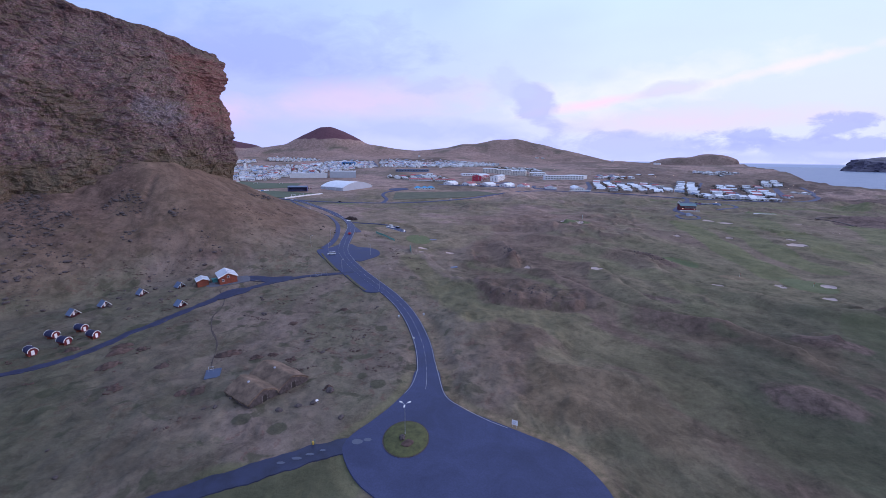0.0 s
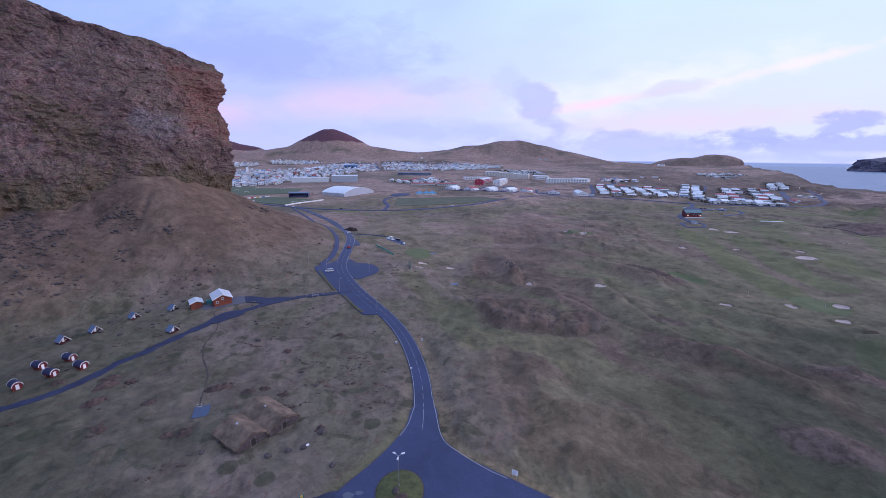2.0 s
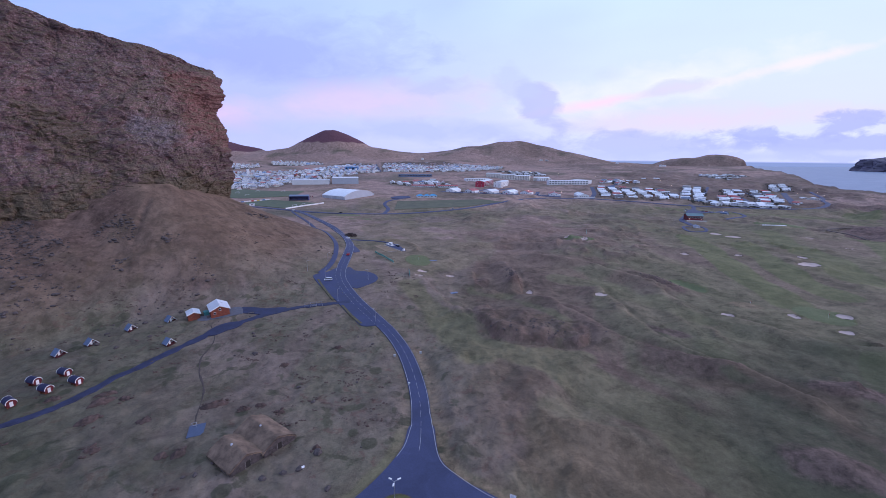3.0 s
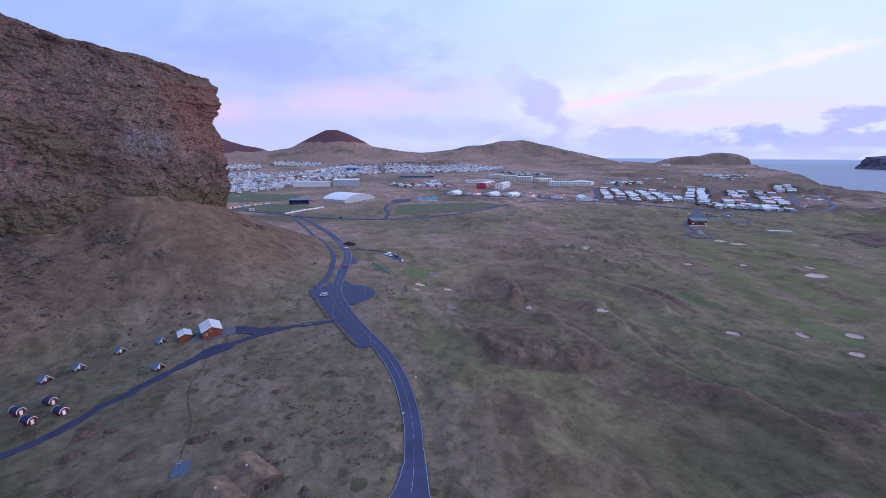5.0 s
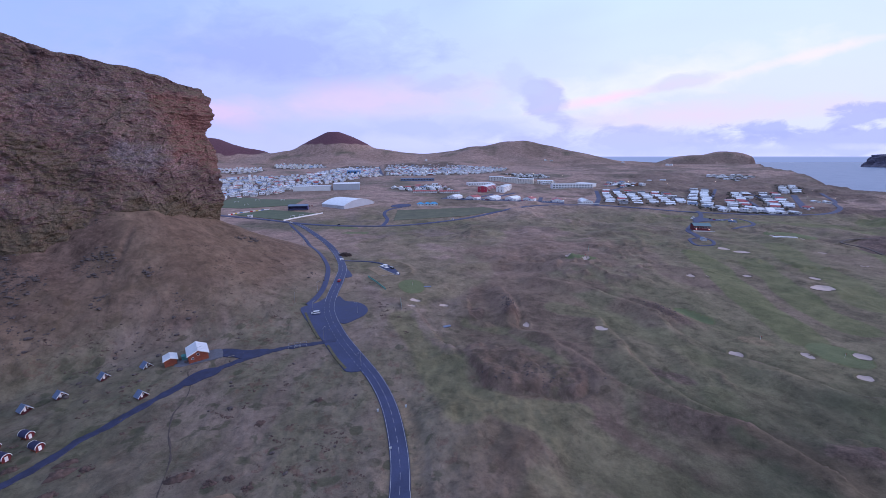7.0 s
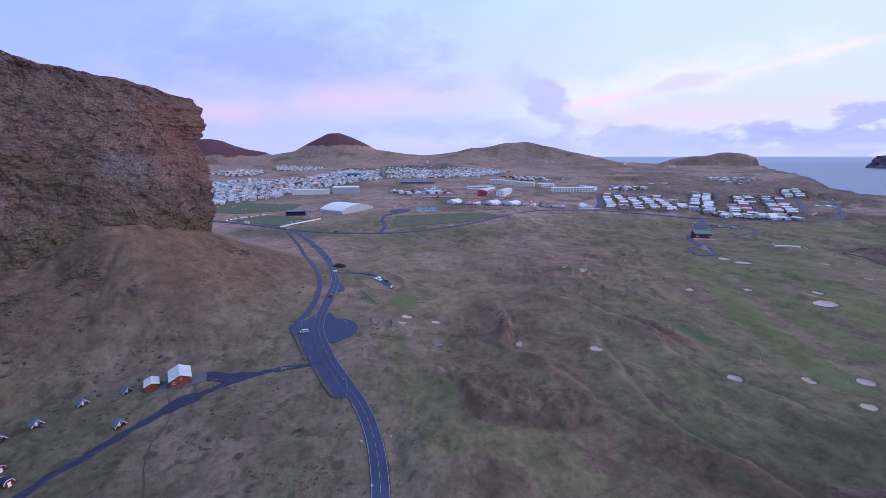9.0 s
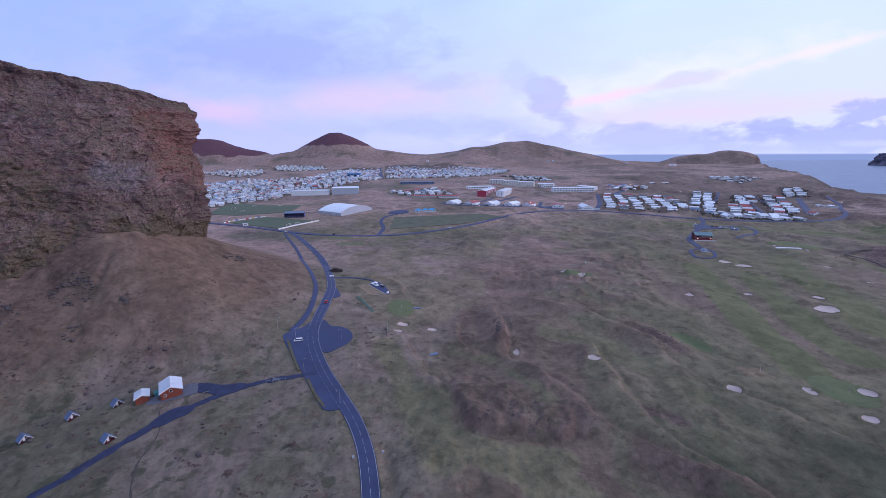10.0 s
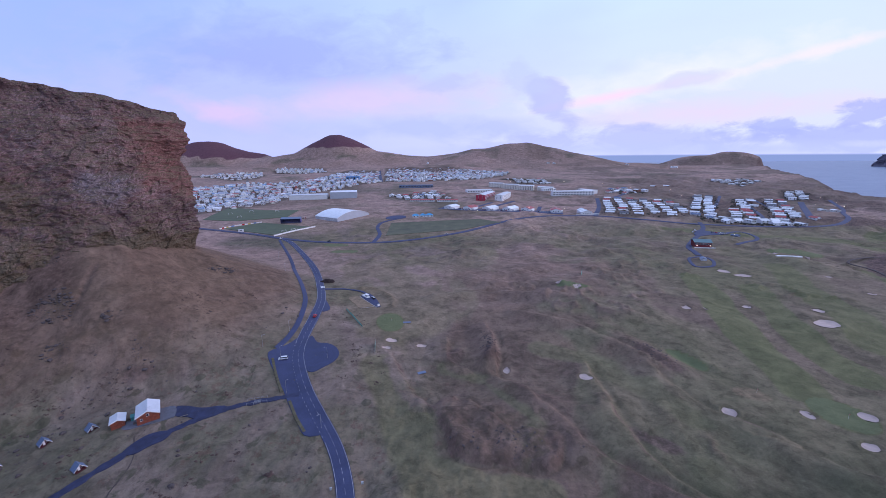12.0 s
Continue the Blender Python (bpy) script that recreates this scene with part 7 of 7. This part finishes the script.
def town_house(kind, m):
    """One of a few house kinds, built once and then copied."""
    if kind in kinds:
        return copy_thing(kinds[kind], m)
    w, l, eave, rise, wall, roof, label, annex = (
        (9, 14, 2.9, 1.4, WHITE, ZINC, "white bungalow with a low pale metal roof", True),
        (11, 13, 2.9, 2.6, WHITE, ZINC, "white gabled house with a pale metal roof", False),
        (9, 15, 3.0, 0.8, PALE, ZINC, "pale long bungalow with a nearly flat white roof", True),
        (10, 13, 2.9, 2.0, WHITE, RED_ROOF, "white house with a red metal roof", False),
        (10, 14, 2.9, 1.8, OCHRE, ZINC, "brown timber house with a pale roof", True),
        (10, 14, 2.9, 2.0, WHITE, SLATE_BLUE, "white house with a blue-grey roof", False),
        (10, 13, 5.4, 2.2, WHITE, ZINC, "two-storey white house with a pale roof", False),
        (10, 14, 2.9, 1.8, PALE, DARK_ROOF, "pale house with a dark roof", True),
    )[kind]
    kinds[kind] = bungalow("town_house", m, w, l, eave, rise, wall, roof, label, "houses of the town", annex)
    return kinds[kind]


def rows_in(outline, turn, gap, step, seed, skip=0.08, loose=2.0, lined=False):
    """House places in rows inside an outline."""
    rng = random.Random(seed)
    o = np.array(outline, float)
    c = o.mean(0)
    a = radians(turn)
    u, v = np.array((math.cos(a), math.sin(a))), np.array((-math.sin(a), math.cos(a)))
    reach = np.abs(o - c).sum(1).max()
    out = []
    for i in np.arange(-reach, reach, gap):
        shift = 0.0 if lined else rng.uniform(0, step)
        for j in np.arange(-reach, reach, step):
            q = c + u * (j + shift + rng.uniform(-loose, loose)) + v * (i + rng.uniform(-loose, loose))
            if rng.random() > skip and bool(inside(np.array([q[0]]), np.array([q[1]]), [tuple(p) for p in o])[0]):
                out.append((float(q[0]), float(q[1]), turn + (rng.choice((90, 90, -90)) if lined else rng.choice((0, 0, 0, 90, 180))) + rng.uniform(-4, 4)))
    return out, rng


for outline, turn, gap, step, seed, mix in NEAR_AREAS:
    spots, rng = rows_in(outline, turn, gap, step, seed, lined=turn < -10, loose=3.2, skip=0.05 if turn < -10 else 0.12)
    for x, y, a in spots:
        town_house(rng.choice(mix), placed(x, y, a))
for x, y, a, k in ((-121, 2177, 0, 6), (473, 2098, 0, 2), (1026, 2007, 0, 1), (1040, 2000, 40, 0), (878, 2156, 0, 0), (500, 2090, 0, 2), (724, 842, -20, 2), (742, 836, -20, 2), (624, 738, 10, 3), (560, 1180, 30, 4), (600, 1190, 60, 4)):
    town_house(k, placed(x, y, a))


def island_paint(name, stops, rough=0.6):
    """Paint that differs from house to house."""
    m, k, bsdf, at_ = material(name, rough)
    r = k.add("ShaderNodeNewGeometry").outputs["Random Per Island"]
    node = k.tree.nodes.new("ShaderNodeValToRGB")
    k.feed(node.inputs[0], r)
    node.color_ramp.interpolation = "CONSTANT"
    e = node.color_ramp.elements
    while len(e) < len(stops):
        e.new(0.5)
    for i, (pos, c) in enumerate(stops):
        e[i].position, e[i].color = pos, (*c, 1)
    stain = k.noise(at_, 0.3, 4)
    k.feed(bsdf.inputs["Base Color"], k.mix(1.0, node.outputs[0], k.ramp(stain, (0.3, 0.85), (0.7, 1.1)), "MULTIPLY"))
    return m


TOWN_WALL = island_paint("town_walls", [(0.0, (0.84, 0.84, 0.83)), (0.55, (0.74, 0.72, 0.69)), (0.76, (0.66, 0.62, 0.54)), (0.87, (0.58, 0.64, 0.72)), (0.95, (0.36, 0.12, 0.10))], 0.75)
TOWN_ROOF = island_paint("town_roofs", [(0.0, (0.54, 0.55, 0.60)), (0.30, (0.36, 0.38, 0.45)), (0.54, (0.72, 0.72, 0.74)), (0.68, (0.40, 0.12, 0.11)), (0.80, (0.20, 0.30, 0.46)), (0.88, (0.17, 0.17, 0.20))], 0.5)
verts, faces, tone = [], [], []
for outline, turn, gap, step, seed in FAR_AREAS:
    spots, rng = rows_in(outline, turn, gap, step, seed, 0.14, 3.6)
    for x, y, a in spots:
        w, l = rng.uniform(6.8, 9.6), rng.uniform(9, 15)
        eave, rise = rng.choice((2.6, 2.6, 2.6, 2.9, 2.9, 3.0, 5.2)), rng.uniform(0.9, 2.5)
        z = float(base(x, y)) - 1.0
        c, s = math.cos(radians(a)), math.sin(radians(a))

        def put(points, quads, mat):
            k = len(verts)
            verts.extend((x + p * c - q * s, y + p * s + q * c, z + h) for p, q, h in points)
            faces.extend(tuple(k + i for i in f) for f in quads)
            tone.extend([mat] * len(quads))

        put([(-w / 2, -l / 2, -2), (w / 2, -l / 2, -2), (w / 2, l / 2, -2), (-w / 2, l / 2, -2), (-w / 2, -l / 2, eave + 1), (w / 2, -l / 2, eave + 1), (w / 2, l / 2, eave + 1), (-w / 2, l / 2, eave + 1), (0, -l / 2, eave + rise + 1), (0, l / 2, eave + rise + 1)],
            [(0, 1, 5, 8, 4), (2, 3, 7, 9, 6), (1, 2, 6, 5), (3, 0, 4, 7), (4, 8, 9, 7), (5, 6, 9, 8)], 0)
        k_ = rise / (w / 2)
        e_ = w / 2 + 0.5
        lo = eave + 1 - 0.5 * k_
        pts = [(p, q, h + d) for d in (0.05, 0.3) for q in (-l / 2 - 0.5, l / 2 + 0.5) for p, h in ((-e_, lo), (0, eave + rise + 1), (e_, lo))]
        put(pts, [(6, 7, 10, 9), (7, 8, 11, 10), (3, 4, 1, 0), (4, 5, 2, 1), (0, 1, 7, 6), (1, 2, 8, 7), (9, 10, 4, 3), (10, 11, 5, 4), (0, 6, 9, 3), (8, 2, 5, 11)], 1)
        for wx in (-w * 0.26, w * 0.26):
            put([(wx - 0.8, -l / 2 - 0.05, 1.9), (wx + 0.8, -l / 2 - 0.05, 1.9), (wx + 0.8, -l / 2 - 0.05, 3.2), (wx - 0.8, -l / 2 - 0.05, 3.2)], [(0, 1, 2, 3)], 2)
        for wy in (-l * 0.28, l * 0.28):
            for sx in (-1, 1):
                put([(sx * (w / 2 + 0.05), wy - 0.8, 1.9), (sx * (w / 2 + 0.05), wy + 0.8, 1.9), (sx * (w / 2 + 0.05), wy + 0.8, 3.2), (sx * (w / 2 + 0.05), wy - 0.8, 3.2)], [(0, 1, 2, 3)], 2)
me = bpy.data.meshes.new("far_houses")
me.from_pydata(verts, [], faces)
for mat in (TOWN_WALL, TOWN_ROOF, GLASS):
    me.materials.append(mat)
me.polygons.foreach_set("material_index", np.array(tone, np.int32))
me.update()
tagged(new("far_houses", me), "dense far town of white gabled houses with pale and red roofs", "town", kind="stuff")

# streets and yards of the town
tagged(ribbon("parking_yard", PARKING, 26, ASPHALT, 0.2), "asphalt parking yards between the bungalows", "pavement", kind="structure")
for line, wide in STREETS:
    tagged(ribbon("street", line, wide, ASPHALT, 0.3), "grey asphalt street between the houses", "road", kind="structure")
for x, y in ((215, 770), (60, 740), (150, 752), (470, 1110), (560, 1090), (430, 1200), (330, 1230), (640, 1150), (740, 880), (770, 850), (800, 900), (860, 1010), (700, 1120), (540, 1000), (180, 1230), (260, 1300)):
    street_lamp(x, y, 8.0)


# parked cars in the town's yards
paints = [car(on_road(5, 808, 20, 0.3), CAR_WHITE, "white car parked beside a bungalow", 4.3), car(on_road(33, 801, 20, 0.3), CAR_DARK, "dark car parked beside a bungalow", 4.3), car(on_road(37, 798, 60, 0.3), CAR_RED, "red car parked beside a bungalow", 4.1)]
lots = random.Random(21)
for x, y, a in [(36 + 4.5 * k, 790 - 1.2 * k, 62) for k in range(4)] + [(70 + 4 * k, 783 - 0.5 * k, 55) for k in range(4)] + [(103 + 4 * k, 779, 80) for k in range(4)] + [(140 + 4.2 * k, 777, 70) for k in range(3)] + [(172 + 4.2 * k, 775, 85) for k in range(5)] + [(-250 + 4 * k, 700 + 1.6 * k, 112) for k in range(7)] + [(385 + 3 * k, 618 - 4 * k, 20) for k in range(4)]:
    for_copy = lots.choice(paints)
    copy_thing(for_copy, on_road(x + lots.uniform(-0.4, 0.4), y + lots.uniform(-0.5, 0.5), a + lots.uniform(-6, 6), 0.3))

# ---- stones, scree and islands ----
def stones(name, places, label, mat=STONE, flat=0.65):
    """Loose stones joined into one mesh: (x, y, size) of each."""
    ico = bmesh.new()
    bmesh.ops.create_icosphere(ico, subdivisions=1, radius=1)
    shape = np.array([v.co for v in ico.verts])
    tris = np.array([[v.index for v in f.verts] for f in ico.faces])
    ico.free()
    rng = np.random.RandomState(7)
    p = np.array(places)
    z = height(p[:, 0], p[:, 1])
    allv, allf = [], []
    for i in range(len(p)):
        lump = shape * (1 + 0.5 * (rng.rand(len(shape), 1) - 0.5)) * (np.array((1.25, 0.95, flat)) * p[i, 2])
        a = rng.rand() * 6.28
        lump = np.column_stack([lump[:, 0] * math.cos(a) - lump[:, 1] * math.sin(a), lump[:, 0] * math.sin(a) + lump[:, 1] * math.cos(a), lump[:, 2]])
        allv.append(lump + (p[i, 0], p[i, 1], z[i] + p[i, 2] * 0.15))
        allf.append(tris + i * len(shape))
    ob = sheet_mesh(name, np.concatenate(allv), np.concatenate(allf), mat, None, "", False)
    return tagged(ob, label, {STONE: "rocks", HEATHER: "heather"}.get(mat, "shrubs"), kind="stuff")


rng = np.random.RandomState(4)
s, f = rng.uniform(-20, 150, 9000), np.abs(rng.normal(0, 46, 9000)) + 3
x, y = CORNER[0] + ALONG[0] * s + 0.8 * (f + bulge(s)), CORNER[1] + ALONG[1] * s - 0.6 * (f + bulge(s))
keep = fbm(x, y, 26, 3, 41.0) > 0.02 + 0.30 * S(80, 40, s)
far = np.column_stack([x, y, 0.22 + 1.0 * rng.rand(9000) ** 6])[keep][:2400]
stones("scree_stones", far, "loose dark stones scattered over the scree slope")
x, y = rng.uniform(-150, -14, 9000), rng.uniform(72, 235, 9000)
keep = (fbm(x, y, 20, 3, 42.0) > 0.08) & (made_ground(x, y) < 0.05)
near = np.column_stack([x, y, 0.10 + 0.7 * rng.rand(9000) ** 6])[keep][:140]
stones("field_stones", near, "small brown lava stones in the dry grass")
x, y = rng.uniform(-200, -12, 40000), rng.uniform(70, 300, 40000)
front = past_wall(x, y)[0]
keep = (fbm(x, y, 22, 4, 47.0, 0.6) > 0.10 + 0.06 * S(140, 110, x * -1)) & (made_ground(x, y) < 0.05) & (front > 25)
spots = np.column_stack([x, y])[keep][:300]
each = 9
spread = np.repeat(0.35 + 0.9 * rng.rand(len(spots)) ** 2, each)[:, None]
clumps = np.column_stack([np.repeat(spots, each, 0) + rng.normal(0, 1.0, (len(spots) * each, 2)) * spread * (1.25, 0.6), (0.10 + 0.34 * rng.rand(len(spots) * each) ** 2) * (0.7 + 0.5 * spread[:, 0])])
tops = np.array([(x, y, long) for x, y, long, *_ in HUMMOCKS])
tops = np.repeat(tops, 26, 0)
tops = np.column_stack([tops[:, :2] + rng.normal(0, 0.42, (len(tops), 2)) * tops[:, 2:], 0.16 + 0.5 * rng.rand(len(tops)) ** 2])
clumps = np.concatenate([clumps, tops])
stones("heather_clumps", clumps, "low reddish heather clumps dotted over the field", HEATHER, 0.45)
gardens = []
for outline, turn, gap, step, seed, *_ in NEAR_AREAS + FAR_AREAS:
    o = np.array(outline, float)
    x, y = rng.uniform(o[:, 0].min(), o[:, 0].max(), 2600), rng.uniform(o[:, 1].min(), o[:, 1].max(), 2600)
    keep = inside(x, y, outline)
    gardens.append(np.column_stack([x, y, 0.6 + 1.6 * rng.rand(2600) ** 3])[keep][:420])
stones("garden_shrubs", np.concatenate(gardens), "dark bare shrubs in the gardens of the town", SHRUB, 0.8)
lava = []
for cx, cy, rx, ry in ((44, 180, 20, 10), (44, 258, 5, 14), (132, 250, 10, 14)):
    lava.append(np.column_stack([rng.normal(cx, rx * 0.5, 350), rng.normal(cy, ry * 0.5, 350), 0.10 + 0.5 * rng.rand(350) ** 5])[:220])
stones("lava_stones", np.concatenate(lava), "dark lava stones breaking through the hummocks")


def sea_stack(name, cx, cy, rx, ry, tall, label, seed):
    """A steep island with a grassy top."""
    n_a, n_v = 160, 30
    a, v = np.meshgrid(np.linspace(0, 2 * np.pi, n_a, endpoint=False), np.linspace(0, 1, n_v), indexing="ij")
    edge = 1 + 0.35 * fbm(np.cos(a) * 3, np.sin(a) * 3, 1.3, 4, seed)
    shrink = np.where(v < 0.6, 1 - 0.12 * v / 0.6, 0.88 * (1 - (np.maximum(0, v - 0.6) / 0.4) ** 1.5))
    up = np.where(v < 0.6, v / 0.6 * 0.72, 0.72 + 0.28 * S(0.6, 1.0, v))
    r = edge * shrink * (1 + 0.10 * fbm(a * 30, v * 14, 3, 4, seed + 2) * (v < 0.7))
    x, y = cx + rx * r * np.cos(a), cy + ry * r * np.sin(a)
    z = SEA - 6 + (tall + 6) * up * (1 + 0.25 * fbm(x, y, rx * 0.9, 3, seed + 3))
    # the violet of sea haze is put into the rock colour
    ob = sheet_mesh(name, np.stack([x, y, z], -1).transpose(1, 0, 2).reshape(-1, 3), grid_faces(n_v, n_a, True), plain_once("hazy_rock", (0.115, 0.105, 0.135), 0.95, 0, 0.4, 60), smooth=False)
    return tagged(ob, label, "island", kind="structure")


sea_stack("sea_stack", 3720, 3260, 420, 300, 112, "steep dark island with cliffs standing in the sea", 51.0)


# white church in the old town, foam below the cliffs
t = empty("church", placed(-560, 1180, 30), "white church with a square tower among the houses", "church")
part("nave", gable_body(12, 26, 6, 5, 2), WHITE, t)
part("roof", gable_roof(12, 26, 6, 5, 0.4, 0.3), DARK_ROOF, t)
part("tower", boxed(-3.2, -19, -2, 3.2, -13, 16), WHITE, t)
part("spire", rod(bmesh.new(), (0, -16, 16), (0, -16, 21), 4.2, 0.1, 4), DARK_ROOF, t)
windows(t, [(6, -8 + k * 5, 3.2, 90) for k in range(4)], (1.2, 2.6))
FOAM = plain("surf_foam", (0.7, 0.73, 0.76), 0.8, 0, 0.1, 6)
shore = curve([(float(coast(y)) + 44, y) for y in (880, 960, 1040, 1120, 1200, 1300, 1420, 1540, 1700, 1850)], 8)
side = [(0.4 + 0.6 * abs(noise.noise(Vector((i * 0.35, 0, 0))))) * 9 for i in range(len(shore))]
verts = [(x + s * w_, y, SEA + 0.4) for (x, y), w_ in zip(shore, side) for s in (-0.6, 1.0)]
tagged(sheet_mesh("surf", verts, grid_faces(len(shore), 2), FOAM, None, "", False), "white surf at the foot of the shore cliffs", "surf", kind="structure")
